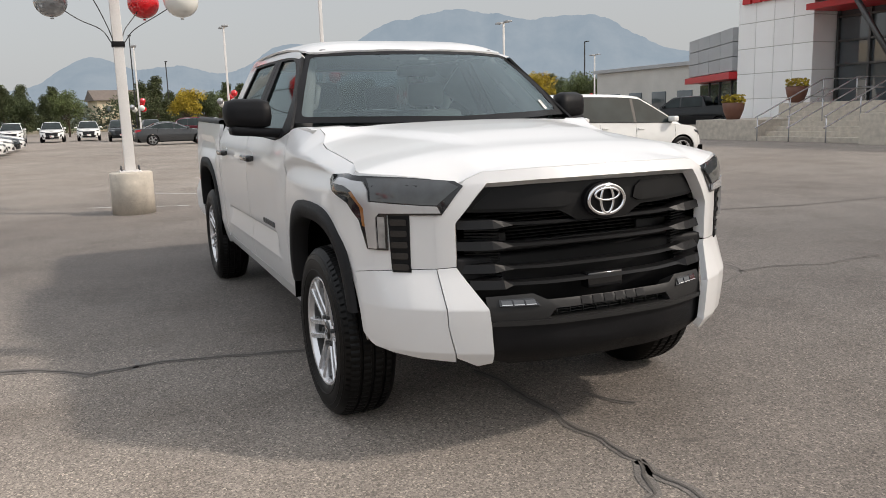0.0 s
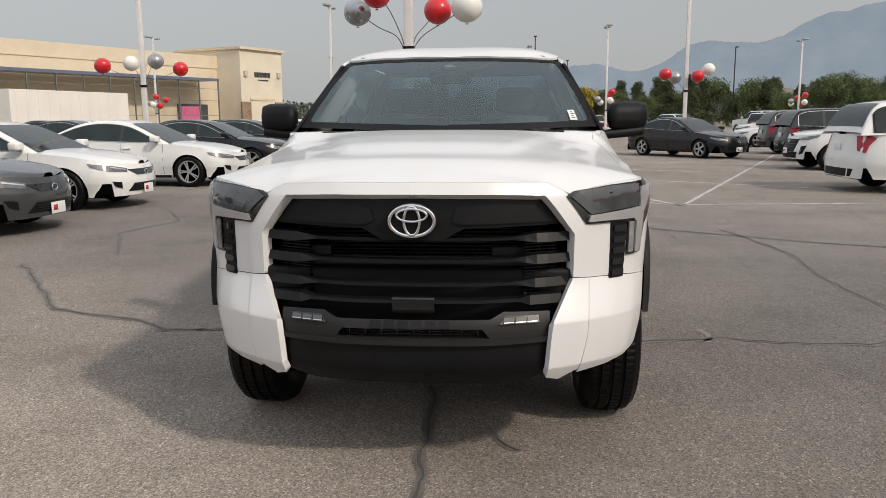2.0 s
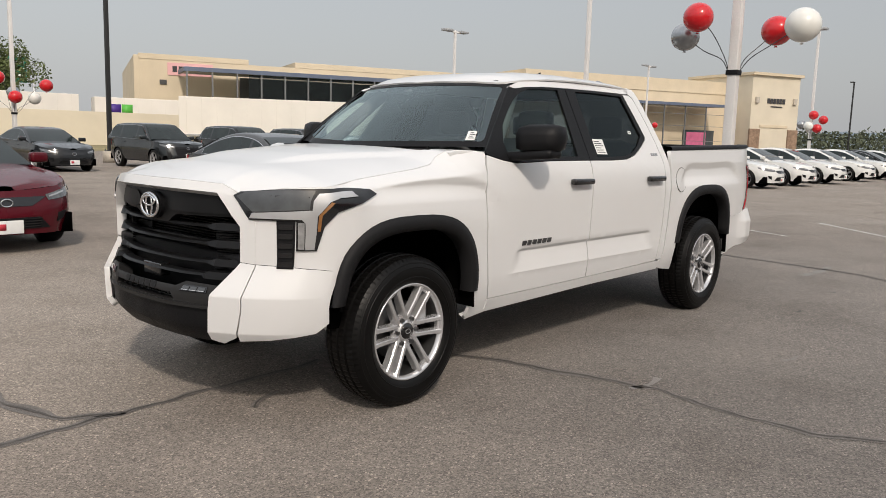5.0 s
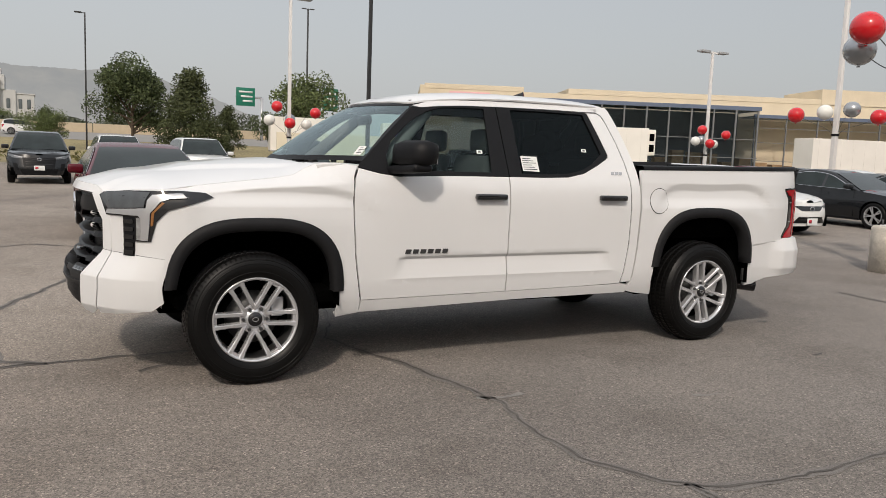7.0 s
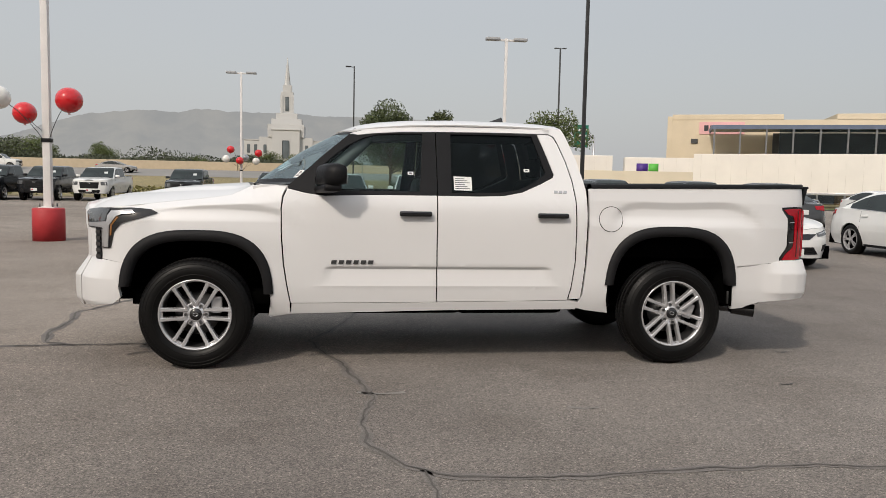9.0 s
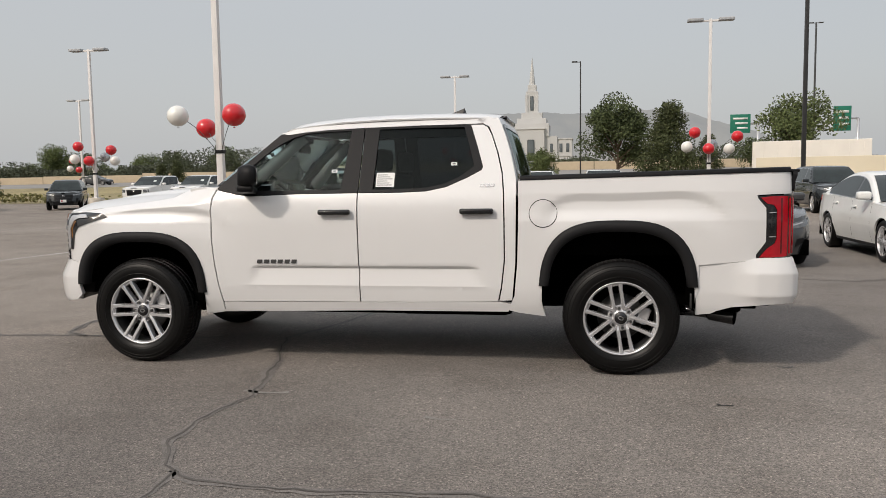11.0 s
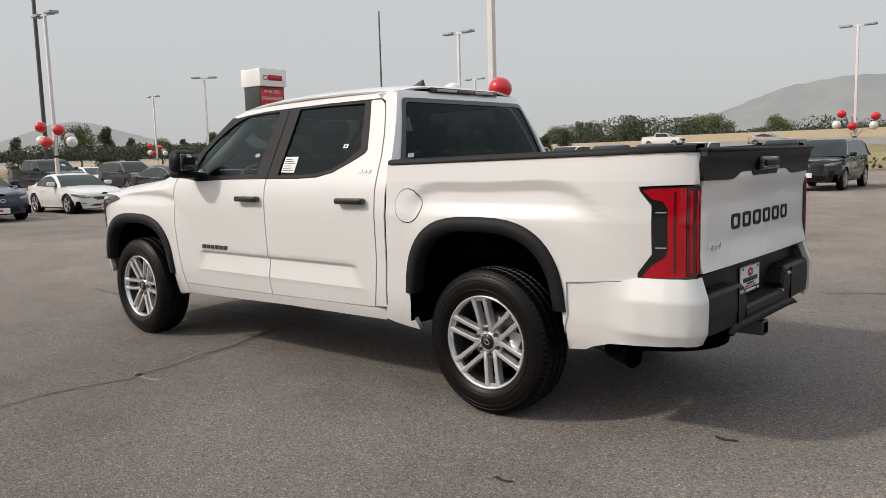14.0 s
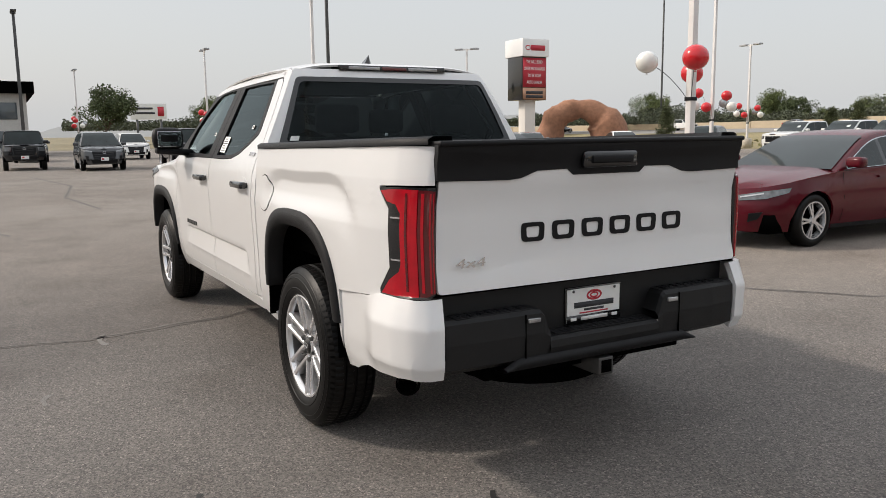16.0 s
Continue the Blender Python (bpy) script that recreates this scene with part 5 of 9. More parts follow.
part("plate_bar", box((-4.8165, -0.075, 0.660), (-4.8145, 0.075, 0.676)), PAPER, plate)
for y0 in (-0.115, 0.115):
    part("plate_bar", box((-4.8165, y0 - 0.016, 0.661), (-4.8145, y0 + 0.016, 0.675), 0.001), PAPER, plate)
    part("plate_screw", tube((-4.8165, y0, 0.790), (-4.811, y0, 0.790), 0.006, 0.006, 8), DARK_METAL, plate)
hitch = part("hitch_receiver", box((-4.90, -0.04, 0.425), (-4.5, 0.04, 0.505), 0.006), DARK_METAL, truck, "square tow hitch receiver")
# the hole is a near-black block, its inner shade put into colour
part("hitch_hole", box((-4.904, -0.027, 0.438), (-4.89, 0.027, 0.492)), UNDER, hitch)
part("hitch_beam", box((-4.78, -0.55, 0.45), (-4.68, 0.55, 0.55), 0.01), UNDER, hitch)
# exhaust
bm = bmesh.new()
add_tube(bm, (-4.02, 0.56, 0.44), (-4.36, 0.70, 0.415), 0.036, 0.038, 16)
add_tube(bm, (-4.34, 0.69, 0.416), (-4.50, 0.765, 0.400), 0.050, 0.054, 20, False)
add_tube(bm, (-4.40, 0.718, 0.410), (-4.50, 0.765, 0.400), 0.046, 0.049, 20, False)
part("exhaust_tip", bm, GLOSS_BLACK, truck, "blackened round exhaust tip")
part("bed_bracket", box((-4.186, 0.905, 0.485), (-4.172, 0.925, 0.590), 0.003), DARK_METAL, truck, "bare metal bracket behind the wheel")
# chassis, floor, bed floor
# barely seen underside bulk, added to keep light from passing beneath
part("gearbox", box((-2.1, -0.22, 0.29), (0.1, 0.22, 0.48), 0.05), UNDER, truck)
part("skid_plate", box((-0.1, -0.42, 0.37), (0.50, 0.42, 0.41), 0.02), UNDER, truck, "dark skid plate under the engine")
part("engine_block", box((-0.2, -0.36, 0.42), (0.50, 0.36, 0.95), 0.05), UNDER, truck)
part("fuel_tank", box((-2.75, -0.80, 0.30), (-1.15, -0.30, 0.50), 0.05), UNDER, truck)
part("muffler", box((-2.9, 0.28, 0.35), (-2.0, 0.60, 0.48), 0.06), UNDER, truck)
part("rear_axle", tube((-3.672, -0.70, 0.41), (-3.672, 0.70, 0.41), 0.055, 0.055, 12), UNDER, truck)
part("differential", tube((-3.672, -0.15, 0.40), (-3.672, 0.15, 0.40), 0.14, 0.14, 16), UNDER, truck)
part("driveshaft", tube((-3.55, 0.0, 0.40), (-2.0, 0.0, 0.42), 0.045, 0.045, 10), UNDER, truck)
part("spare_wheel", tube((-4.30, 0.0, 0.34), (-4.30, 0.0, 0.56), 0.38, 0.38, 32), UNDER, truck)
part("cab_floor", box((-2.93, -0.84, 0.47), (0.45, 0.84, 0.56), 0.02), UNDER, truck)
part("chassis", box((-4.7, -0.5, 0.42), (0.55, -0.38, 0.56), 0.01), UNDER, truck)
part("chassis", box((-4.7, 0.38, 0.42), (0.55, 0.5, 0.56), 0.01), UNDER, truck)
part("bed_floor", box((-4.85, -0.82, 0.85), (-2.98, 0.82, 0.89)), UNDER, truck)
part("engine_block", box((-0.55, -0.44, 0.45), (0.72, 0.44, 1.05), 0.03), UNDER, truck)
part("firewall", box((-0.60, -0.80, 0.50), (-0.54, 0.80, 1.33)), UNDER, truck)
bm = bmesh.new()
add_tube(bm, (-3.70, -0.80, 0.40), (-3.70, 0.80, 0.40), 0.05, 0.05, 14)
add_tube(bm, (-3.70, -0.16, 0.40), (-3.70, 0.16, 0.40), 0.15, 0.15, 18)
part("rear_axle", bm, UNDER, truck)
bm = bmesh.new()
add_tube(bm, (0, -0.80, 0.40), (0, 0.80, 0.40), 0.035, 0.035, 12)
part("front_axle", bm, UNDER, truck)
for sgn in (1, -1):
    # added near-black filler, painting the shade between cab and bed
    part("gap_shade_block", box((-3.02, min(sgn * 0.80, sgn * 0.90), 0.50), (-2.86, max(sgn * 0.80, sgn * 0.90), 1.24), 0.01), UNDER, truck)
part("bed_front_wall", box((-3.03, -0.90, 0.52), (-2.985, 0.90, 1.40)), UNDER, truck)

# cabin
for sgn in (1, -1):
    y0 = 0.40 * sgn
    for x0, nm in ((-1.35, "front_seat"), (-2.35, "rear_seat")):
        seat = thing(nm, "seat", "seat")
        del seat["label"], seat["category"]
        seat.parent = truck
        part("cushion", box((x0 - 0.30, y0 - 0.26, 0.72), (x0 + 0.28, y0 + 0.26, 0.92), 0.06), SEAT, seat)
        bm = box((x0 - 0.44, y0 - 0.25, 0.86), (x0 - 0.28, y0 + 0.25, 1.46), 0.06)
        for v in bm.verts:
            v.co.x -= 0.18 * (v.co.z - 0.86)
        part("backrest", bm, SEAT, seat)
        bm = box((x0 - 0.56, y0 - 0.14, 1.48), (x0 - 0.46, y0 + 0.14, 1.66), 0.045)
        part("headrest", bm, SEAT, seat)
part("dashboard", box((-0.95, -0.80, 1.0), (-0.48, 0.80, 1.33), 0.06), CABIN_DARK, truck, "dark dashboard")
part("dash_screen", box((-0.98, -0.16, 1.20), (-0.94, 0.16, 1.40), 0.012), GLOSS_BLACK, truck)
bm = bmesh.new()
lathe(bm, [(0.19 + 0.017 * math.cos(a), 0.017 * math.sin(a)) for a in [2 * math.pi * i / 10 for i in range(10)]], 32, closed=True)
add_box(bm, (-0.19, -0.01, -0.03), (0.19, 0.01, 0.03))
add_box(bm, (-0.06, -0.02, -0.19), (0.06, 0.02, 0.05))
for v in bm.verts:
    v.co = Matrix.Translation((-1.02, 0.40, 1.23)) @ pose(0, 0, 0, 0, 0, 90) @ pose(0, 0, 0, 25, 0, 0) @ v.co
part("steering_wheel", bm, CABIN_DARK, truck)
part("rear_view_mirror", box((-1.06, -0.13, 1.655), (-1.03, 0.13, 1.725), 0.02), BLACK_PLASTIC, truck)
part("sensor_housing", box((-1.10, -0.10, 1.735), (-1.01, 0.10, 1.785), 0.02), BLACK_PLASTIC, truck)
part("headliner", box((-2.75, -0.58, 1.80), (-1.15, 0.58, 1.83), 0.01), CABIN_GREY, truck)
for sgn in (1, -1):
    part("door_trim", box((-2.85, min(sgn * 0.84, sgn * 0.88), 0.60), (-0.70, max(sgn * 0.84, sgn * 0.88), 1.29), 0.01), CABIN_DARK, truck)
    bm = bmesh.new()
    add_tube(bm, (-0.86, sgn * 0.785, 1.37), (-1.27, sgn * 0.615, 1.755), 0.055, 0.045, 10)
    trim_ = part("pillar_trim", bm, CABIN_GREY, truck)
    bm = bmesh.new()
    grab = [(-1.00, sgn * 0.715, 1.47), (-1.00, sgn * 0.665, 1.49), (-1.10, sgn * 0.615, 1.60), (-1.14, sgn * 0.655, 1.62)]
    for a, b in zip(grab, grab[1:]):
        add_tube(bm, a, b, 0.016, 0.016, 8)
    part("grab_handle", bm, CABIN_GREY, trim_)
# window stickers
label_ = part("window_sticker", sheet([S(*p) for p in [(-1.915, 1.365), (-2.055, 1.362), (-2.055, 1.468), (-1.915, 1.470)]], Wl, 0.1, 0.0, away=AWAY, lift=-0.004), PAPER, truck, "white printed window sticker")
for k in range(6):
    zz = 1.375 + k * 0.015
    part("print_bar", sheet([S(-1.925, zz), S(-2.04 + 0.02 * (k % 3), zz), S(-2.04 + 0.02 * (k % 3), zz + 0.005), S(-1.925, zz + 0.005)], Wl, 0.2, 0.0, away=AWAY, lift=-0.003), INK, label_)
for x0, z0 in ((-1.56, 1.475), (-2.475, 1.515)):
    tg_ = part("window_sticker", sheet([S(x0, z0), S(x0 - 0.045, z0), S(x0 - 0.045, z0 + 0.024), S(x0, z0 + 0.024)], Wl, 0.1, 0.0, away=AWAY, lift=-0.004), PAPER, truck, "small white window tag")
    part("print_bar", sheet([S(x0 - 0.012, z0 + 0.007), S(x0 - 0.033, z0 + 0.007), S(x0 - 0.033, z0 + 0.017), S(x0 - 0.012, z0 + 0.017)], Wl, 0.1, 0.0, away=AWAY, lift=-0.003), INK, tg_)
wst = part("window_sticker", sheet([(0.955, 0.075), (1.015, 0.075), (1.005, 0.19), (0.95, 0.19)], shield_fn, 0.2, 0.0, away=(-0.8, 0, 1.2), lift=0.003), PAPER, truck, "white code label on the windshield")
for k in range(4):
    part("print_bar", sheet([(0.968, 0.095 + 0.022 * k), (1.0 - 0.012 * (k % 2), 0.095 + 0.022 * k), (1.0 - 0.012 * (k % 2), 0.104 + 0.022 * k), (0.968, 0.104 + 0.022 * k)], shield_fn, 0.3, 0.0, away=(-0.8, 0, 1.2), lift=0.005), INK, wst)
tgs = part("window_sticker", sheet([(0.80, 0.115), (0.86, 0.115), (0.86, 0.17), (0.80, 0.17)], back_fn, 0.3, 0.0, away=(-2, 0, 1.6), lift=0.003), PAPER, truck, "small white window tag")


# wheels
def truck_wheel():
    wheel = thing("wheel", "alloy wheel", "wheel")
    del wheel["label"], wheel["category"]
    # tyre: outer face at +y
    prof = [(0.256, 0.105), (0.266, 0.118), (0.290, 0.132), (0.325, 0.138), (0.358, 0.132), (0.385, 0.118), (0.402, 0.100),
            (0.408, 0.080), (0.411, 0.062), (0.400, 0.058), (0.400, 0.048), (0.4125, 0.044), (0.413, 0.010), (0.402, 0.006), (0.402, -0.006),
            (0.413, -0.010), (0.4125, -0.044), (0.400, -0.048), (0.400, -0.058), (0.411, -0.062), (0.408, -0.085), (0.395, -0.110), (0.33, -0.135), (0.27, -0.12), (0.256, -0.105)]
    seg = 234
    for first, last, nm, lb in ((0, 6, "sidewall", "black tyre sidewall"), (20, 24, "sidewall", "")):
        bm = bmesh.new()
        lathe(bm, prof[first:last + 1], seg)
        bmesh.ops.recalc_face_normals(bm, faces=bm.faces[:])
        part(nm, bm, RUBBER, wheel, lb)
    for r0, h0 in ((0.300, 0.1345), (0.352, 0.1335), (0.375, 0.1245)):
        bm = bmesh.new()
        lathe(bm, [(r0 - 0.004, h0 - 0.002), (r0 - 0.002, h0 + 0.0018), (r0 + 0.002, h0 + 0.0015), (r0 + 0.004, h0 - 0.003)], 72)
        bmesh.ops.recalc_face_normals(bm, faces=bm.faces[:])
        part("sidewall_rib", bm, RUBBER, wheel)
    bm = bmesh.new()
    rings = lathe(bm, prof, seg)
    for i, ring_ in enumerate(rings):
        for k, v in enumerate(ring_):
            r, h = prof[k]
            cut = 0.0
            if 5 <= k <= 8 or 19 <= k <= 21:
                cut = 0.0035 if (i % 3 == 0) else 0.0
            elif k in (11, 12, 15, 16):
                cut = 0.0035 if ((i + (1 if k > 13 else 0)) % 3 == 0) else 0.0
            if cut:
                f = (r - cut) / r
                v.co.x *= f
                v.co.z *= f
    edge_v = {v for ring_ in rings for k, v in enumerate(ring_) if k < 5 or k > 21}
    bmesh.ops.delete(bm, geom=list(edge_v), context='VERTS')
    bmesh.ops.recalc_face_normals(bm, faces=bm.faces[:])
    part("tyre", bm, RUBBER, wheel, "black all-terrain tyre tread", smooth=False)
    bm = bmesh.new()
    lathe(bm, [(0.261, 0.106), (0.266, 0.116), (0.258, 0.122), (0.249, 0.112), (0.243, 0.092)], 72)
    bmesh.ops.recalc_face_normals(bm, faces=bm.faces[:])
    rim = part("rim", bm, ALLOY, wheel, "bright machined alloy rim")
    # barrel in dark steel: shade behind the spokes put into its colour
    bm = bmesh.new()
    lathe(bm, [(0.243, 0.092), (0.234, 0.03), (0.234, -0.10)], 72)
    bmesh.ops.recalc_face_normals(bm, faces=bm.faces[:])
    part("rim_barrel", bm, DARK_METAL, rim, "shaded inner barrel of the rim")
    # six pairs of parallel spokes, joined at the rim by a small web
    for k in range(6):
        a = math.pi / 3 * k
        bm = bmesh.new()
        for s_ in (1, -1):
            rows = []
            for r, c, wdt, h in ((0.050, 0.033, 0.0125, 0.084), (0.085, 0.0335, 0.0125, 0.094), (0.15, 0.0345, 0.0120, 0.103), (0.215, 0.0365, 0.0130, 0.111), (0.254, 0.0395, 0.0165, 0.116)):
                c *= s_
                rows.append([bm.verts.new(p) for p in ((r, h - 0.045, c - wdt * 1.25), (r, h - 0.006, c - wdt), (r, h, c - wdt * 0.62), (r, h, c + wdt * 0.62), (r, h - 0.006, c + wdt), (r, h - 0.045, c + wdt * 1.25))])
            for A, B in zip(rows, rows[1:]):
                for j in range(6):
                    bm.faces.new((A[j], A[(j + 1) % 6], B[(j + 1) % 6], B[j]))
        add_box(bm, (0.050, 0.05, -0.034), (0.092, 0.080, 0.034), None, 0.006)
        add_box(bm, (0.232, 0.075, -0.036), (0.249, 0.100, 0.036), None, 0.004)
        bmesh.ops.recalc_face_normals(bm, faces=bm.faces[:])
        sp_ = part("spoke", bm, ALLOY, rim, smooth=False)
        sp_.matrix_basis = pose(0, 0, 0, 0, math.degrees(a), 0)
    bm = bmesh.new()
    lathe(bm, [(0.0, 0.098), (0.040, 0.098), (0.044, 0.092), (0.044, 0.06)], 28)
    bmesh.ops.recalc_face_normals(bm, faces=bm.faces[:])
    part("hub_cap", bm, GLOSS_BLACK, rim, "black hub cap")
    bm = bmesh.new()
    lathe(bm, [(0.044, 0.090), (0.047, 0.092), (0.052, 0.087), (0.070, 0.074), (0.084, 0.05)], 36)
    bmesh.ops.recalc_face_normals(bm, faces=bm.faces[:])
    part("hub", bm, ALLOY, rim)
    bm = bmesh.new()
    oval(bm, 0.018, 0.012, 0, 0, 0.001, 0.002, 20)
    for v in bm.verts:
        v.co = Vector((v.co.y, 0.099 + v.co.x, v.co.z))
    part("cap_mark", bm, SILVER, rim)
    for k in range(6):
        a = math.pi / 3 * k
        bm = tube((0.072 * math.cos(a), 0.06, 0.072 * math.sin(a)), (0.072 * math.cos(a), 0.100, 0.072 * math.sin(a)), 0.0135, 0.011, 6)
        part("lug_nut", bm, DARK_METAL, rim, smooth=False)
    bm = bmesh.new()
    lathe(bm, [(0.03, 0.0), (0.165, 0.0), (0.165, -0.02), (0.03, -0.02)], 40)
    bmesh.ops.recalc_face_normals(bm, faces=bm.faces[:])
    part("brake_disc", bm, DARK_METAL, wheel, "steel brake disc")
    part("brake_caliper", box((-0.185, 0.012, 0.005), (-0.105, 0.060, 0.13), 0.012), SILVER, wheel, "grey brake caliper")
    # near-black disc stands for the shade inside the wheel
    bm = bmesh.new()
    lathe(bm, [(0.0, -0.03), (0.234, -0.03)], 36)
    part("wheel_back", bm, UNDER, wheel)
    return wheel


w0 = truck_wheel()
w0.parent = truck
w0.matrix_basis = pose(0, 0.842, 0.411)
for x, y, rz, spin in ((-3.70, 0.842, 0, -20), (0, -0.842, 180, 10), (-3.70, -0.842, 180, 25)):
    c = copy_thing(w0, pose(x, y, 0.411, 0, 0, rz) @ pose(0, 0, 0, 0, spin, 0))
    c.parent = truck

# ---- cracks, patches and stall lines in the asphalt ----
def ground_mark(name, pts, width, mat, label, category, wob=0.02, seed=1, z=0.004):
    return tagged(part(name, ribbon(pts, width, z, wob, seed), mat, smooth=False), label, category, kind="structure")


CRACKS = [
    ([(-3.6, -4.6), (-1.74, -3.15), (-1.46, -2.3), (-1.22, -2.04), (-1.26, -1.6), (-1.17, -1.2), (-1.0, -0.6), (-0.8, -0.1), (-0.92, 0.4), (-1.08, 0.8), (-1.27, 1.76),
      (-1.17, 2.3), (-1.19, 2.66), (-1.36, 3.04), (-1.5, 3.17), (-1.8, 3.23), (-2.0, 3.26), (-2.76, 3.2), (-3.5, 3.2), (-4.6, 3.35), (-6.5, 3.1)], 0.045, 3),
    ([(-1.46, 3.1), (-1.48, 3.5), (-1.3, 3.9), (-1.35, 4.6)], 0.035, 5),
    ([(-0.2, -0.05), (0.02, -0.01), (0.31, -0.03), (0.9, 0.0), (1.14, 0.02), (1.4, -0.1), (1.52, -0.5), (1.5, -1.03), (1.62, -1.6), (1.4, -2.2), (1.0, -3.2), (0.5, -4.6)], 0.05, 7),
    ([(0.37, 0.28), (0.62, 0.40)], 0.03, 11),
    ([(1.14, 0.02), (1.5, 0.03), (2.0, 0.08), (2.8, 0.0)], 0.05, 12),
    ([(-7.3, -0.4), (-7.19, 0.56), (-7.03, 1.42), (-6.4, 2.4), (-5.96, 3.1), (-5.5, 3.75), (-4.9, 5.1), (-4.4, 7.0), (-4.2, 11.0)], 0.06, 17),
    ([(3.2, -8.0), (2.1, -6.0), (1.3, -6.6), (0.2, -5.8)], 0.04, 19),
    ([(8.0, -7.0), (9.5, -5.2), (12.0, -4.9), (15.0, -3.2)], 0.05, 23),
    ([(10.0, 0.5), (14.0, 0.9), (19.0, 0.4), (26.0, 1.3)], 0.06, 29),
    ([(6.0, 2.2), (9.0, 3.1), (12.0, 2.7)], 0.05, 31),
    ([(-8.4, -5.2), (-7.0, -4.4), (-5.8, -4.7), (-4.2, -3.9)], 0.04, 37),
]
SEAM = material("old_seal", (0.150, 0.136, 0.124), 0.85, vary=0.2, scale=6, fine=0.4, fine_scale=150, bump=0.3, bump_scale=200)
for pts_, wd, sd in CRACKS:
    ground_mark("pavement_crack", pts_, wd * 0.40, TAR, "dark irregular crack in the asphalt", "crack", 0.035, sd, 0.006)
    ground_mark("crack_seam", pts_, wd * 1.9, SEAM, "faint dark sealed seam along a crack", "seam", 0.035, sd, 0.003)
for (cx, cy, a, b_, sd) in ((-1.33, 1.66, 0.16, 0.05, 1), (-6.9, 1.0, 0.5, 0.12, 2), (-1.3, -1.8, 0.12, 0.05, 4), (-2.6, 2.1, 0.10, 0.04, 6)):
    ground_mark("pavement_patch", [(cx - a, cy), (cx, cy + 0.03), (cx + a, cy - 0.02)], b_, PATCH, "pale worn patch in the asphalt", "patch", 0.03, sd, 0.003)
OIL = material("oil_stain", (0.028, 0.027, 0.026), 0.6, vary=0.3, scale=20)
for (cx, cy, a, b_, sd) in ((-5.55, 1.55, 0.06, 0.04, 41), (-4.9, 0.55, 0.06, 0.035, 43), (-5.75, 2.35, 0.10, 0.03, 44), (-4.3, 1.6, 0.05, 0.03, 45)):
    ground_mark("oil_stain", [(cx - a, cy), (cx, cy + 0.02), (cx + a, cy)], b_, OIL, "small dark oil stain on the asphalt", "stain", 0.02, sd, 0.003)
LINES = [((-9.3, 3.2), (-27.2, 10.4)), ((-15.6, 2.3), (-12.4, 7.0)), ((-22.7, 3.9), (-21.0, 8.6)), ((-9.45, 3.05), (-9.9, 7.4)), ((-19.1, 2.8), (-17.5, 5.6)),
         ((-17.2, 0.4), (-9.3, 3.2)), ((-13.4, -0.9), (-9.3, 3.2)), ((-11.2, -2.1), (-10.4, -0.5)), ((-26, 1.5), (-23, 7.5)), ((-30, 2.0), (-27.5, 7.0)),
         ((2.0, -9.5), (2.4, -12.5)), ((7.5, -6.0), (6.9, -10.0)), ((26, -10), (17, -9.6)), ((26, -5.8), (17, -5.6)), ((28, 3.4), (40, 3.4))]
for i, (a, b_) in enumerate(LINES):
    ground_mark("stall_line", [a, b_], 0.11, LINE, "worn white parking line on the asphalt", "line", 0.004, i, 0.0035)


# ---- light poles with balloon clusters ----
def balloon(parent, c, r, mat):
    bm = bmesh.new()
    bmesh.ops.create_uvsphere(bm, u_segments=24, v_segments=16, radius=r)
    for v in bm.verts:
        v.co.z *= 0.97
        v.co += Vector(c)
    add_tube(bm, (c[0], c[1], c[2] - r), (c[0], c[1], c[2] - r * 1.08), 0.02, 0.03, 8)
    return part("balloon", bm, mat, parent, {"red_balloon": "glossy red balloon", "white_balloon": "white balloon", "silver_balloon": "silver balloon"}[mat.name])


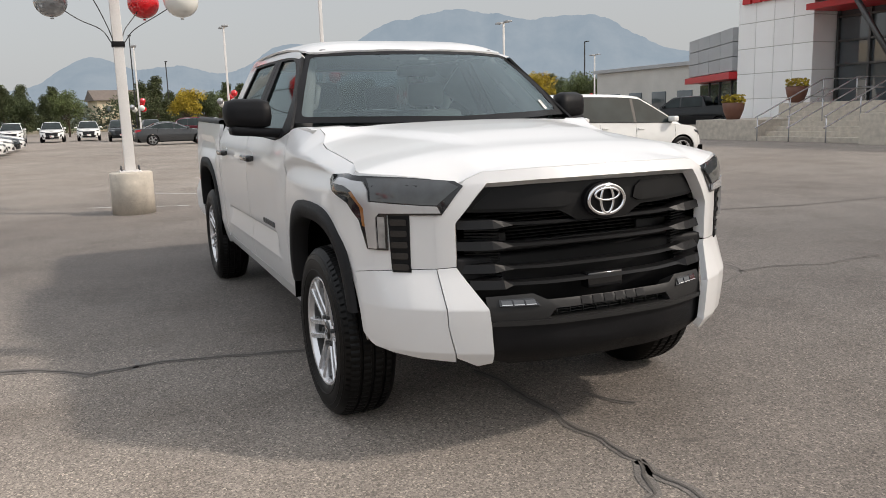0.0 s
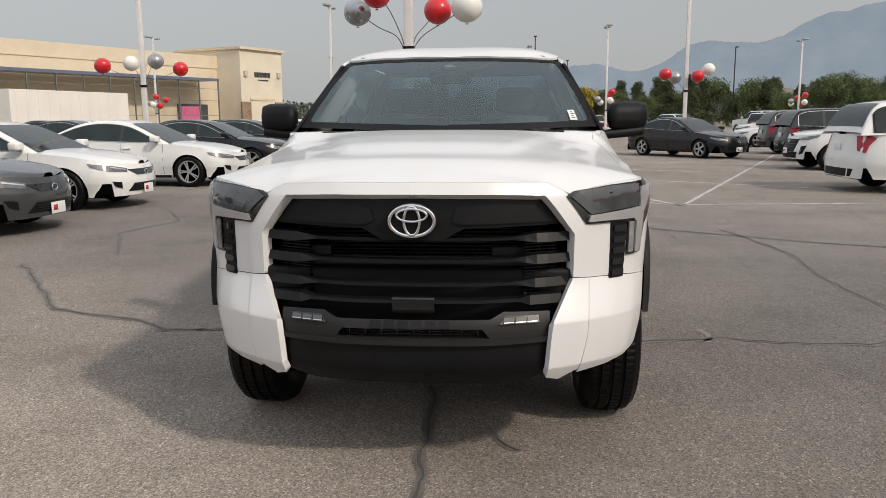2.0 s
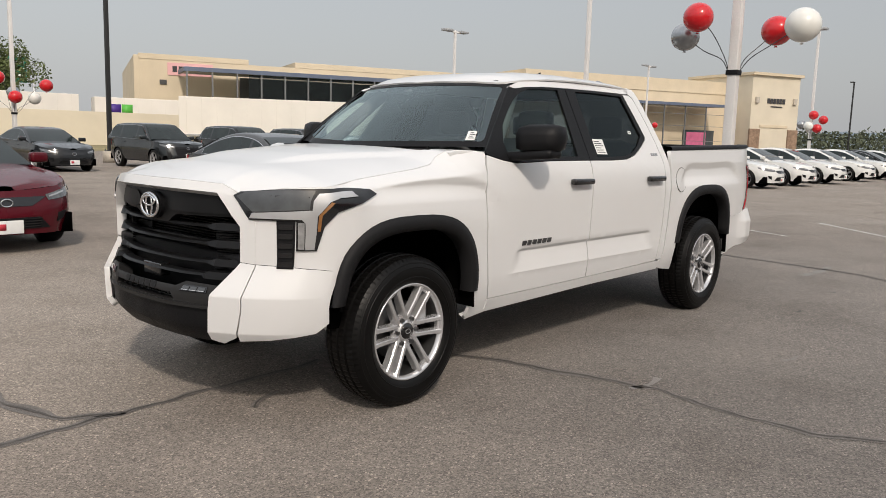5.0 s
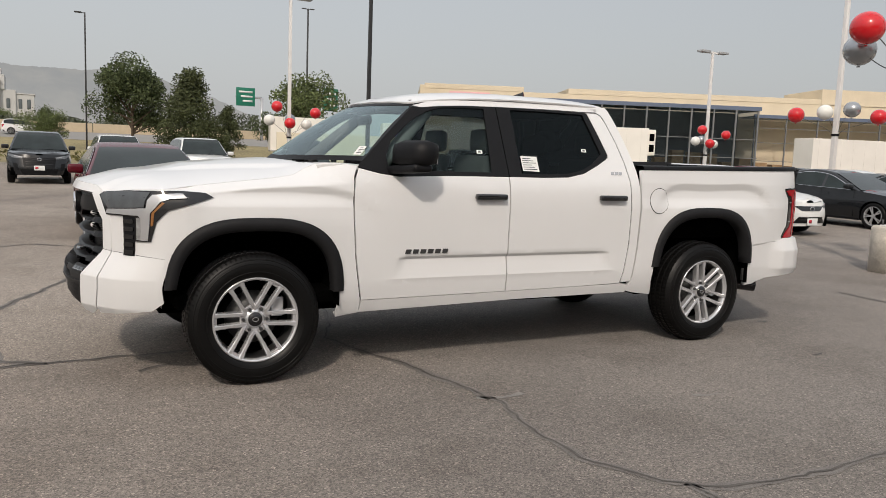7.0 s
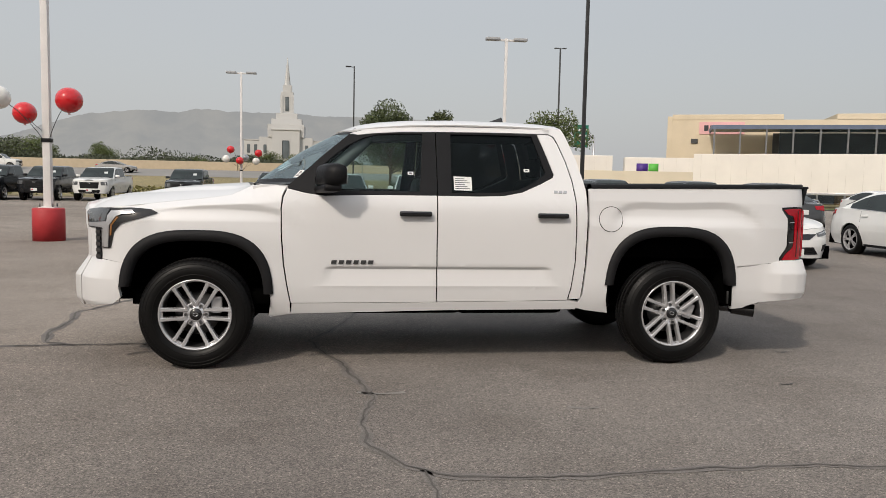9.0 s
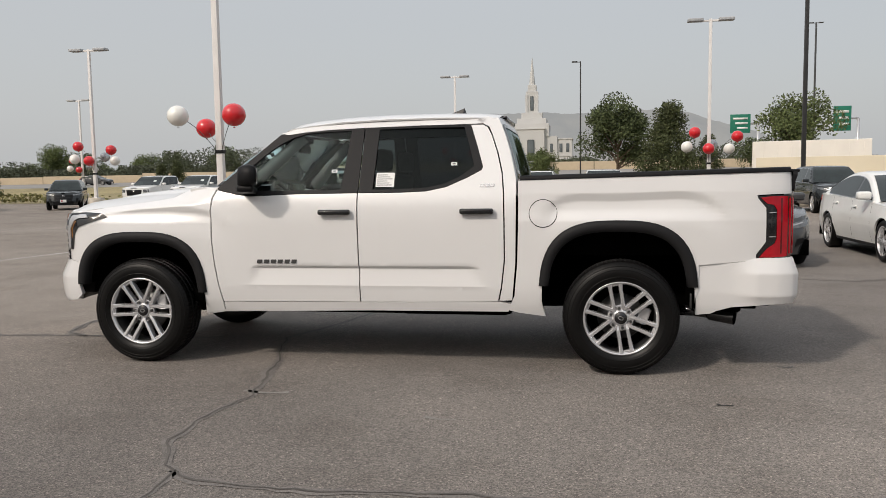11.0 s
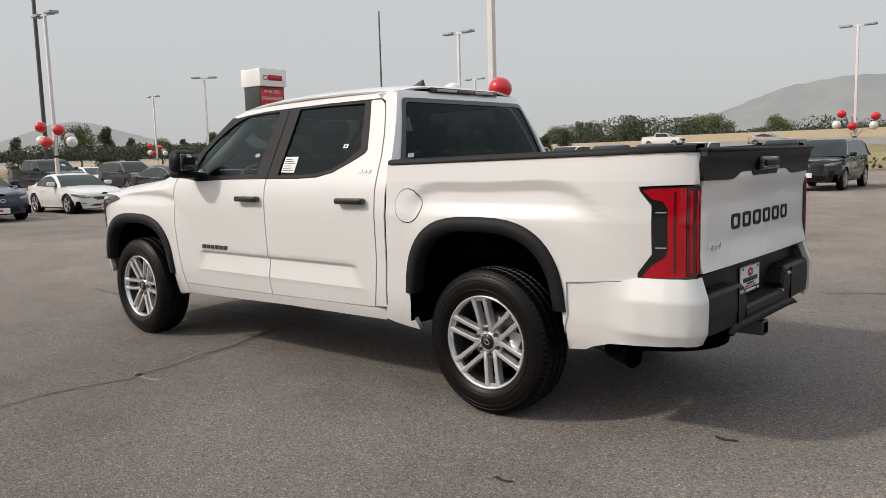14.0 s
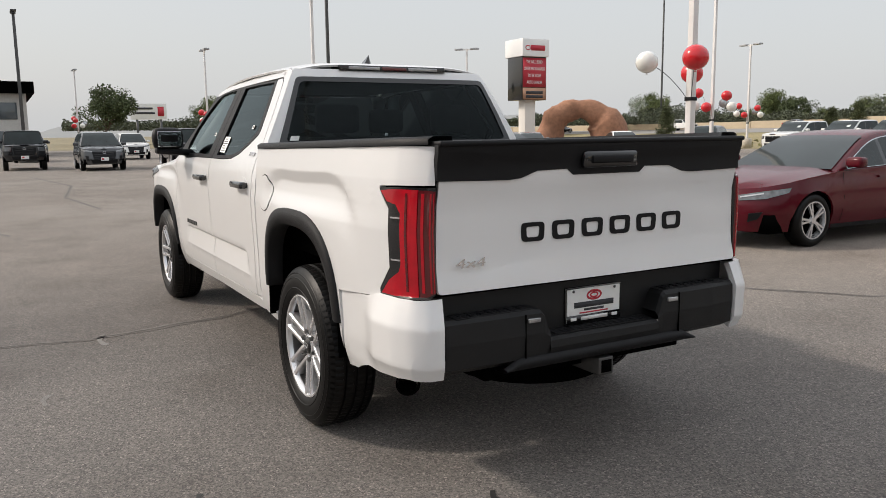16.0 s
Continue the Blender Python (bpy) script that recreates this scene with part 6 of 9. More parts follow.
def light_pole(x, y, height, base=0.75, base_mat=CONCRETE, mat=POLE_WHITE, heads=2, turn=0.0, width=0.16, cluster=None, base_r=0.37, label="white square light pole on a round concrete base", group="parking lot light poles"):
    """A square steel pole on a round footing, with box luminaires and, on some, a ring of balloons on bent wires."""
    p = thing("light_pole", label, "light pole", pose(x, y, 0, 0, 0, turn if not cluster else 0), group)
    if base > 0:
        bm = bmesh.new()
        lathe(bm, [(0.0, 0.0), (base_r, 0.0), (base_r, base - 0.02), (base_r - 0.02, base), (0.0, base)], 32, 'Z')
        bmesh.ops.recalc_face_normals(bm, faces=bm.faces[:])
        ft = part("footing", bm, base_mat, p, "round cast footing")
        for k, zz in enumerate((base * 0.33, base * 0.66)):
            bm = bmesh.new()
            lathe(bm, [(base_r - 0.01, zz - 0.008), (base_r + 0.004, zz), (base_r - 0.01, zz + 0.008)], 32, 'Z')
            part("form_seam", bm, base_mat, ft)
        part("base_plate", box((-width, -width, base), (width, width, base + 0.025), 0.004), mat, p)
        for sx in (1, -1):
            for sy in (1, -1):
                part("anchor_bolt", tube((sx * width * 0.82, sy * width * 0.82, base), (sx * width * 0.82, sy * width * 0.82, base + 0.10), 0.014, 0.014, 6), DARK_METAL, p)
    bm = box((-width / 2, -width / 2, base), (width / 2, width / 2, height), 0.008)
    for v in bm.verts:
        k = 1 - 0.22 * (v.co.z / height)
        v.co.x *= k
        v.co.y *= k
    part("shaft", bm, mat, p)
    for s_ in ((1, -1) if heads == 2 else (1,) if heads == 1 else ()):
        part("arm", box((min(0, s_ * 0.5), -0.04, height - 0.12), (max(0, s_ * 0.5), 0.04, height - 0.04), 0.006), mat, p)
        bm = box((min(s_ * 0.32, s_ * 0.95), -0.20, height - 0.10), (max(s_ * 0.32, s_ * 0.95), 0.20, height + 0.02), 0.02)
        part("luminaire", bm, PANEL_GREY if mat is POLE_WHITE else mat, p, "flat box lamp head")
    for (ang, reach, z, r, mm) in cluster or ():
        a = radians(ang)
        c = (reach * math.cos(a), reach * math.sin(a), z)
        z0 = min(q[2] for q in cluster) - 0.62
        wire = [(0.08 * math.cos(a), 0.08 * math.sin(a), z0), (0.25 * reach * math.cos(a), 0.25 * reach * math.sin(a), z0 + 0.22), (0.6 * reach * math.cos(a), 0.6 * reach * math.sin(a), z - 0.25), c]
        bm = bmesh.new()
        add_wire(bm, spline(wire, 4), 0.008, 5)
        part("balloon_wire", bm, DARK_METAL, p)
        balloon(p, c, r, mm)
    if cluster:
        z0 = min(q[2] for q in cluster) - 0.62
        part("wire_clamp", box((-width * 0.6, -width * 0.6, z0 - 0.04), (width * 0.6, width * 0.6, z0 + 0.04), 0.008), BLACK_PLASTIC, p)
    return p


RB, WB, SB = BALLOON_RED, BALLOON_WHITE, BALLOON_SILVER
light_pole(-9.85, -1.40, 9.0, 0.66, base_r=0.325, cluster=[(-91, 0.88, 3.25, 0.235, SB), (-47, 0.64, 3.48, 0.24, RB), (138, 0.68, 3.32, 0.245, RB), (94, 1.0, 3.32, 0.27, WB)], heads=2, turn=0, label="white light pole on concrete with red, white and silver balloons")
light_pole(5.05, -11.0, 9.5, 0.70, RED_BASE, base_r=0.325, cluster=[(41, 0.95, 2.96, 0.245, WB), (-47, 1.05, 2.76, 0.25, RB), (138, 0.86, 2.95, 0.27, RB)], heads=2, turn=0, label="white light pole on a red base with red and white balloons")
light_pole(-23.4, -12.6, 9.5, 0.75, cluster=[(-58, 1.30, 3.3, 0.28, RB), (-50, 0.38, 3.4, 0.27, WB), (122, 0.45, 3.5, 0.28, SB), (122, 1.28, 3.25, 0.27, RB)], label="white light pole with red, white and silver balloons")
light_pole(-32.0, 8.0, 9.5, 0.75, cluster=[(-80, 0.95, 3.3, 0.28, RB), (60, 0.5, 3.2, 0.28, RB), (90, 0.95, 3.5, 0.28, WB), (200, 0.9, 3.2, 0.28, SB)], label="white light pole with red and white balloons")
SMALL = [(165, 1.15, 3.05, 0.25, RB), (10, 0.95, 2.65, 0.25, WB), (80, 0.35, 2.55, 0.25, RB), (25, 0.70, 3.25, 0.25, RB), (200, 0.95, 2.55, 0.24, WB), (250, 0.6, 2.75, 0.24, SB)]
for x, y, h, tn in ((-30.8, -25.8, 7.4, 35), (-8.8, -29.0, 8.05, 10), (4.9, -45.4, 8.2, 5), (20.0, -28.3, 7.9, 40), (29.3, -11.3, 8.1, 80), (55, -12, 8.0, 70), (77, -4.6, 7.9, 85),
                    (63, -35.5, 7.9, 50), (46, -30, 7.9, 40), (34.7, -48.6, 7.9, 30), (-54.5, 7.2, 7.9, 5), (-67, 25, 7.9, 15), (-43, -10.3, 8.0, 0), (-57.8, -28, 7.9, 30), (-70, 2, 7.9, 0), (-49, 26.5, 7.9, 30), (-78.6, 55, 7.9, 20)):
    light_pole(x, y, h, 0.75, turn=tn, width=0.15, cluster=SMALL if (x, y) != (46, -30) else None, label="white light pole with a ring of red and white balloons")
for x, y, h, hd in ((-12.8, -29.6, 13.0, 1), (-3.2, -82.3, 14.1, 1), (-100, 68, 11.5, 1), (-117, 33, 11.5, 1), (-108, 3.6, 12.5, 1), (-122, 9, 10.2, 1), (-95, -22, 9.0, 1)):
    light_pole(x, y, h, 0.5, mat=POLE_BLACK, base_r=0.3, heads=hd, width=0.17, base_mat=CONCRETE, label="tall black street light pole", group="black street light poles")
for x, y, h in ((104, -108, 30.0), (60, -24, 24.0), (62, 0.5, 11.0), (-35.6, -112.8, 22.5)):
    light_pole(x, y, h, 0.0, mat=DARK_METAL, heads=2 if h < 23 else 0, width=0.26, label="tall thin steel highway lamp mast", group="highway lamp masts")

# ---- parked cars ----
PAINTS = {}


def paint(name, c, metal=0.0, rough=0.2):
    if name not in PAINTS:
        PAINTS[name] = material(name + "_car_paint", c, rough, metal=metal, spec=0.30, vary=0.03, scale=2, coat=0.15 if name == "deep_red" else 0.55)
    return PAINTS[name]


PAINT = {"white": ("pearl_white", (0.76, 0.76, 0.74), 0.0), "grey": ("dark_grey", (0.075, 0.077, 0.08), 0.4), "black": ("black", (0.012, 0.013, 0.015), 0.1),
         "red": ("deep_red", (0.085, 0.004, 0.010), 0.0), "silver": ("silver", (0.42, 0.41, 0.39), 0.6), "blue": ("dark_blue", (0.02, 0.026, 0.055), 0.4),
         "charcoal": ("charcoal", (0.030, 0.034, 0.036), 0.4)}
# style: length, half width, tyre radius, axles, sill, shoulder heights along the car (x, z), roof outline (x, z), door split
STYLES = {
    "sedan": dict(L=4.88, W=0.92, R=0.335, fa=1.46, ra=-1.36, sill=0.21, nose=0.72, tail=1.02, cowl=1.00, back=-1.72, split=-0.05,
                  side=[(-2.45, 1.01), (-1.9, 1.035), (-1.2, 1.00), (0.0, 0.955), (0.95, 0.93), (1.5, 0.88), (2.05, 0.80), (2.45, 0.72)],
                  roof=[(1.02, 0.945), (0.54, 1.18), (0.12, 1.36), (-0.27, 1.43), (-0.72, 1.43), (-1.12, 1.345), (-1.48, 1.20), (-1.82, 1.05)]),
    "suv": dict(L=4.72, W=0.94, R=0.365, fa=1.42, ra=-1.34, sill=0.29, nose=0.92, tail=1.10, cowl=1.00, back=-2.20, split=0.0,
                side=[(-2.4, 1.12), (-1.9, 1.13), (-1.0, 1.10), (0.0, 1.07), (0.95, 1.06), (1.6, 1.02), (2.1, 0.97), (2.4, 0.92)],
                roof=[(1.08, 1.09), (0.70, 1.36), (0.38, 1.58), (0.05, 1.68), (-1.0, 1.70), (-1.75, 1.66), (-2.05, 1.52), (-2.28, 1.15)]),
    "minivan": dict(L=5.17, W=0.995, R=0.36, fa=1.62, ra=-1.44, sill=0.26, nose=0.82, tail=1.10, cowl=1.50, back=-2.40, split=0.28,
                    side=[(-2.6, 1.12), (-2.0, 1.13), (-1.0, 1.09), (0.2, 1.05), (1.3, 1.02), (1.9, 0.95), (2.3, 0.88), (2.6, 0.82)],
                    roof=[(1.60, 1.03), (1.10, 1.34), (0.68, 1.58), (0.30, 1.70), (-1.2, 1.75), (-2.0, 1.70), (-2.28, 1.55), (-2.50, 1.14)]),
    "pickup": dict(L=5.93, W=1.0, R=0.41, fa=1.98, ra=-1.72, sill=0.42, nose=1.12, tail=1.38, cowl=1.45, back=-0.95, split=0.36,
                   side=[(-3.0, 1.40), (-1.1, 1.38), (-0.9, 1.34), (0.4, 1.31), (1.4, 1.28), (2.0, 1.24), (2.6, 1.18), (3.0, 1.12)],
                   roof=[(1.52, 1.31), (1.12, 1.58), (0.85, 1.78), (0.50, 1.88), (-0.55, 1.90), (-0.80, 1.86), (-0.88, 1.70), (-1.0, 1.36)]),
    "jeep": dict(L=4.25, W=0.90, R=0.41, fa=1.42, ra=-1.15, sill=0.45, nose=1.12, tail=1.18, cowl=0.68, back=-1.92, split=-0.2,
                 side=[(-2.1, 1.18), (0.6, 1.18), (1.2, 1.16), (2.1, 1.12)],
                 roof=[(0.74, 1.19), (0.60, 1.48), (0.46, 1.72), (0.32, 1.80), (-1.2, 1.82), (-1.84, 1.80), (-1.92, 1.55), (-1.98, 1.20)]),
    "roadster": dict(L=4.1, W=0.87, R=0.31, fa=1.25, ra=-1.05, sill=0.17, nose=0.60, tail=0.86, cowl=0.62, back=-1.15, split=-0.55,
                     side=[(-2.05, 0.84), (-1.5, 0.88), (-0.5, 0.84), (0.6, 0.82), (1.2, 0.76), (1.7, 0.68), (2.05, 0.60)],
                     roof=[(0.70, 0.84), (0.32, 1.05), (0.02, 1.18), (-0.25, 1.235), (-0.60, 1.21), (-0.90, 1.10), (-1.10, 0.98), (-1.30, 0.88)]),
}
CHROME_TRIM = material("window_chrome_trim", (0.55, 0.55, 0.56), 0.2, metal=0.9, vary=0.03, scale=8)


def car(style, color):
    """One parked car: skin wrapped round a plan, hood and deck, cabin hull with panes, lamps, grille, wheels."""
    st = STYLES[style]
    L, W, Rr, sill = st["L"], st["W"], st["R"], st["sill"]
    h = L / 2
    nm, col, met = PAINT[color]
    pm = paint(nm, col, met)
    root = thing({"pickup": "pickup_truck", "jeep": "off_road_car", "roadster": "sports_car"}.get(style, style), "", "")
    boxy = style in ("jeep", "pickup")
    k = 0.55 if boxy else 1.0
    plan = [(h, 0.0), (h - 0.03 * k, 0.35 * W), (h - 0.10 * k, 0.60 * W), (h - 0.25 * k, 0.82 * W), (h - 0.48 * k, 0.945 * W), (h - 0.85, 0.995 * W), (0.0, W), (-h + 0.75, 0.99 * W), (-h + 0.34 * k, 0.94 * W),
            (-h + 0.12 * k, 0.82 * W), (-h + 0.03 * k, 0.55 * W), (-h, 0.0)]
    arc = [0.0]
    for (ax_, ay_), (bx_, by_) in zip(plan, plan[1:]):
        arc.append(arc[-1] + math.hypot(bx_ - ax_, by_ - ay_))
    mid = 6

    def at_s(s):
        s = min(max(s, 0.0), arc[-1])
        i = 0
        while i < len(arc) - 2 and s > arc[i + 1]:
            i += 1
        t = (s - arc[i]) / (arc[i + 1] - arc[i])
        return plan[i][0] + (plan[i + 1][0] - plan[i][0]) * t, plan[i][1] + (plan[i + 1][1] - plan[i][1]) * t

    def sx(x, z):
        for i in range(len(plan) - 1):
            if plan[i + 1][0] <= x <= plan[i][0]:
                return (arc[i] + (arc[i + 1] - arc[i]) * (plan[i][0] - x) / (plan[i][0] - plan[i + 1][0] + 1e-9), z)
        return (arc[-1], z)

    def sf(y, z):
        for i in range(mid):
            if plan[i][1] <= y <= plan[i + 1][1]:
                return (arc[i] + (arc[i + 1] - arc[i]) * (y - plan[i][1]) / (plan[i + 1][1] - plan[i][1]), z)
        return (arc[mid], z)

    def sr(y, z):
        for i in range(mid, len(plan) - 1):
            if plan[i + 1][1] <= y <= plan[i][1]:
                return (arc[i] + (arc[i + 1] - arc[i]) * (plan[i][1] - y) / (plan[i][1] - plan[i + 1][1]), z)
        return (arc[-1], z)

    def shoulder(x):
        return lerp_table(st["side"], x)

    zmid = sill + 0.45 * (shoulder(0) - sill)

    def prof(x, z):
        zt = shoulder(x)
        lowf = 1 - 0.07 * smoothstep(zmid, sill, z) ** 1.5
        up = 1 - 0.045 * smoothstep(zmid + 0.08, zt, z) ** 1.3
        bulge = 0.022 * sum(math.exp(-((x - a) / (Rr * 1.5)) ** 2) for a in (st["fa"], st["ra"])) * smoothstep(sill, zmid, z)
        return lowf * up + bulge - 0.012 * math.exp(-((z - (zmid - 0.10)) / 0.05) ** 2) * smoothstep(-1.2, -0.8, x) * (1 - smoothstep(0.8, 1.2, x))

    def skin(side):
        def fn(s, z):
            x, y = at_s(s)
            f = smoothstep(h - 0.8, h - 0.1, x)
            b = smoothstep(-h + 0.8, -h + 0.1, x)
            rake = -(0.32 if not boxy else 0.05) * max(0.0, z - 0.50) * f + (0.22 if not boxy else 0.0) * max(0.0, z - 0.62) * b - 0.14 * max(0.0, sill + 0.16 - z) * f
            return (x + rake, side * y * prof(x, z), z)
        return fn

    away = Vector((0, 0, 0.6))
    parts_mat = BLACK_PLASTIC
    ra_ = Rr * 1.13
    zn = st["nose"]
    for side in (1, -1):
        K = skin(side)
        low = []
        for a in (st["fa"], st["ra"]):
            low.append(sx(a + ra_, sill))
            for q in range(15):
                an = math.pi * q / 14
                low.append(sx(a + ra_ * math.cos(an), Rr + ra_ * math.sin(an) * 0.98) if 0.02 < an < math.pi - 0.02 else sx(a + ra_ * math.cos(an), Rr))
            low.append(sx(a - ra_, sill))
        tops = [(arc[-1], st["tail"])]
        for i in range(29):
            x = -h + 0.02 + (L - 0.04) * i / 28
            zz = shoulder(x)
            tops.append(sx(x, zz))
        tops.append((0.0, zn))
        outline = [(0.0, sill + 0.02)] + low + [(arc[-1], sill + 0.04)] + tops
        part("body_side", sheet(outline, K, 0.14, 0.03, away=away, cuts=[(1, zmid), (1, zmid + 0.08), (1, zmid - 0.1)]), pm, root)
        # lamps
        hl = [sf(0.50 * W, zn - 0.055), sf(0.78 * W, zn - 0.005), sx(h - 0.55, zn + 0.035), sx(h - 0.50, zn - 0.02), sf(0.80 * W, zn - 0.095), sf(0.52 * W, zn - 0.12)]
        if boxy:
            hl = [sf(0.60 * W, zn - 0.06), sf(0.90 * W, zn - 0.06), sf(0.90 * W, zn - 0.24), sf(0.60 * W, zn - 0.24)]
        hd = part("headlight", sheet(hl, K, 0.15, 0.01, away=away, lift=0.012), LENS_HEAD, root, "clear headlight")
        if not boxy:
            part("lamp_strip", sheet([sf(0.53 * W, zn - 0.070), sf(0.78 * W, zn - 0.022), sf(0.78 * W, zn - 0.040), sf(0.53 * W, zn - 0.086)], K, 0.15, 0.004, away=away, lift=0.018), SILVER, hd)
        zt = st["tail"]
        tl = [sr(0.42 * W, zt - 0.06), sr(0.80 * W, zt - 0.04), sx(-h + 0.42, zt - 0.03), sx(-h + 0.40, zt - 0.12), sr(0.80 * W, zt - 0.20), sr(0.46 * W, zt - 0.16)]
        if style in ("suv", "minivan", "pickup", "jeep"):
            tl = [sr(0.62 * W, zt - 0.02), sr(0.86 * W, zt - 0.02), sx(-h + 0.32, zt - 0.06), sx(-h + 0.22, zt - 0.20), sr(0.86 * W, zt - 0.34), sr(0.72 * W, zt - 0.30)]
        part("tail_light", sheet(tl, K, 0.15, 0.01, away=away, lift=0.012), LENS_RED, root, "red tail light")
        si = [sf(0.66 * W, zn - 0.27), sf(0.80 * W, zn - 0.25), sf(0.76 * W, sill + 0.17), sf(0.66 * W, sill + 0.13)]
        if style in ("sedan", "suv", "roadster", "minivan"):
            part("side_intake", sheet(si, K, 0.15, 0.01, away=away, lift=0.006), BLACK_PLASTIC, root, "black corner intake")
        # sill strip and door seams
        part("sill_trim", sheet([sx(st["fa"] - ra_ - 0.02, sill), sx(st["ra"] + ra_ + 0.02, sill), sx(st["ra"] + ra_ + 0.02, sill + 0.05), sx(st["fa"] - ra_ - 0.02, sill + 0.05)], K, 0.5, 0.01, away=away, lift=0.004), parts_mat, root)
        xb = st["split"]
        for xd in (st["cowl"] - 0.10, xb, xb - 1.0 if style != "roadster" else -0.9):
            if style == "pickup" and xd < -0.9:
                xd = -0.86
            seam = [sx(xd + 0.004, sill + 0.08), sx(xd - 0.004, sill + 0.08), sx(xd - 0.004, shoulder(xd) - 0.01), sx(xd + 0.004, shoulder(xd) - 0.01)]
            part("door_seam", sheet(seam, K, 0.2, 0.0, away=away, lift=0.003), UNDER, root)
        for xd in (xb + 0.14, xb - 0.86):
            zz = shoulder(xd) - 0.13
            part("door_handle", sheet([sx(xd + 0.09, zz), sx(xd - 0.09, zz), sx(xd - 0.09, zz + 0.032), sx(xd + 0.09, zz + 0.032)], K, 0.2, 0.03, away=away, lift=0.03), pm, root)
    # mask: upper slot and large lower grille, across the nose
    K = skin(1)

    def nose(y, z):
        s, _ = sf(abs(y), z)
        x, yy, zz = K(s, z)
        return (x + 0.010, math.copysign(yy, y), zz)
    if boxy or style == "suv":
        g = [(-0.52 * W, zn - 0.08), (0.52 * W, zn - 0.08), (0.46 * W, zn - 0.42), (-0.46 * W, zn - 0.42)]
    else:
        g = [(-0.40 * W, zn - 0.30), (0.40 * W, zn - 0.30), (0.56 * W, sill + 0.08), (-0.56 * W, sill + 0.08)]
        part("upper_grille", sheet([(-0.50 * W, zn - 0.07), (0.50 * W, zn - 0.07), (0.30 * W, zn - 0.17), (-0.30 * W, zn - 0.17)], nose, 0.2, 0.01, away=away), GLOSS_BLACK, root, "slim black upper grille")
    gr = part("grille", sheet(g, nose, 0.15, 0.01, away=away), BLACK_PLASTIC, root, "black front grille")
    z0, z1 = min(p[1] for p in g), max(p[1] for p in g)
    for q in range(4):
        zz = z0 + (z1 - z0) * (q + 0.7) / 4.4
        yw = 0.42 * W
        part("grille_bar", sheet([(-yw, zz), (yw, zz), (yw, zz + 0.012), (-yw, zz + 0.012)], lambda y, z: tuple(Vector(nose(y, z)) + Vector((0.008, 0, 0))), 0.3, 0.01, away=away), GLOSS_BLACK, gr)
    if boxy or style == "suv":
        part("lower_intake", sheet([(-0.60 * W, sill + 0.20), (0.60 * W, sill + 0.20), (0.56 * W, sill + 0.04), (-0.56 * W, sill + 0.04)], nose, 0.2, 0.01, away=away), BLACK_PLASTIC, root)
    bm = bmesh.new()
    ox = nose(0, zn - 0.13)[0]
    oval(bm, 0.062, 0.042, ox + 0.012, zn - 0.13, 0.005, 0.008, 20)
    part("emblem", bm, CHROME, root, "plain chrome oval emblem")
    zp = (zn - 0.40) if not boxy else zn - 0.52
    px_ = nose(0, zp)[0]
    pl = part("dealer_plate", box((px_ + 0.008, -0.155, zp - 0.075), (px_ + 0.022, 0.155, zp + 0.075), 0.004), PAPER, root, "white dealer plate")
    part("plate_bar", box((px_ + 0.02, -0.12, zp - 0.03), (px_ + 0.025, -0.03, zp + 0.04)), RED_INK, pl)

    # hood, deck
    def lid(x0, x1, crown, nm_):
        pts = []
        n = 10
        for i in range(n + 1):
            x = x0 + (x1 - x0) * i / n
            xq, zq = x, shoulder(x)
            yy = None
            # edge of the skin at this station
            ss, _ = sx(min(max(x, -h + 0.01), h - 0.01), zq)
            yy = abs(skin(1)(ss, zq)[1])
            pts.append((skin(1)(ss, zq)[0], yy - 0.004, zq))
        bm = bmesh.new()
        rows = []
        for x, yy, zq in pts:
            row = []
            for j in range(13):
                u = -1 + 2 * j / 12
                row.append(bm.verts.new((x, yy * u, zq + crown * (1 - abs(u) ** 2.4) + 0.25 * crown * math.exp(-((abs(u) - 0.62) / 0.10) ** 2) - 0.003)))
            rows.append(row)
        for A, B in zip(rows, rows[1:]):
            for j in range(12):
                bm.faces.new((A[j], A[j + 1], B[j + 1], B[j]))
        bmesh.ops.recalc_face_normals(bm, faces=bm.faces[:])
        return part(nm_, bm, pm, root)
    lid(st["cowl"] - 0.35, h - 0.012, 0.055, "hood")
    lid(-h + 0.012, st["back"] + 0.35 if style != "pickup" else -0.95, 0.03 if style != "pickup" else -0.02, "trunk_lid" if style in ("sedan", "roadster") else "tailgate")
    if style == "pickup":
        part("bed_cover", box((-h + 0.10, -W * 0.86, 1.395), (-1.0, W * 0.86, 1.42), 0.01), BLACK_PLASTIC, root)
    # cabin hull
    rf = st["roof"]
    zr = max(z for _, z in rf)
    lo = shoulder(0.0)

    def gw(x, z):
        zs = shoulder(x)
        base = W * 0.935
        return base - W * (0.255 if not boxy else 0.13) * max(0.0, z - zs) / (zr - lo)

    curve = [(p[0], p[1]) for p in spline(rf, 4)]
    bm = bmesh.new()
    rows = []
    for x, z in curve:
        zl = min(shoulder(x) - 0.03, z - 0.004)
        a = gw(x, z)
        row = [(x, gw(x, zl), zl), (x, (gw(x, zl) + a) / 2 + 0.006, (zl + z) / 2), (x, a, z - 0.035), (x, a * 0.955, z - 0.008), (x, a * 0.80, z + 0.004), (x, 0, z + 0.016)]
        row += [(p[0], -p[1], p[2]) for p in reversed(row[:-1])]
        rows.append([bm.verts.new(p) for p in row])
    for A, B in zip(rows, rows[1:]):
        for j in range(len(A) - 1):
            bm.faces.new((A[j], A[j + 1], B[j + 1], B[j]))
    bmesh.ops.recalc_face_normals(bm, faces=bm.faces[:])
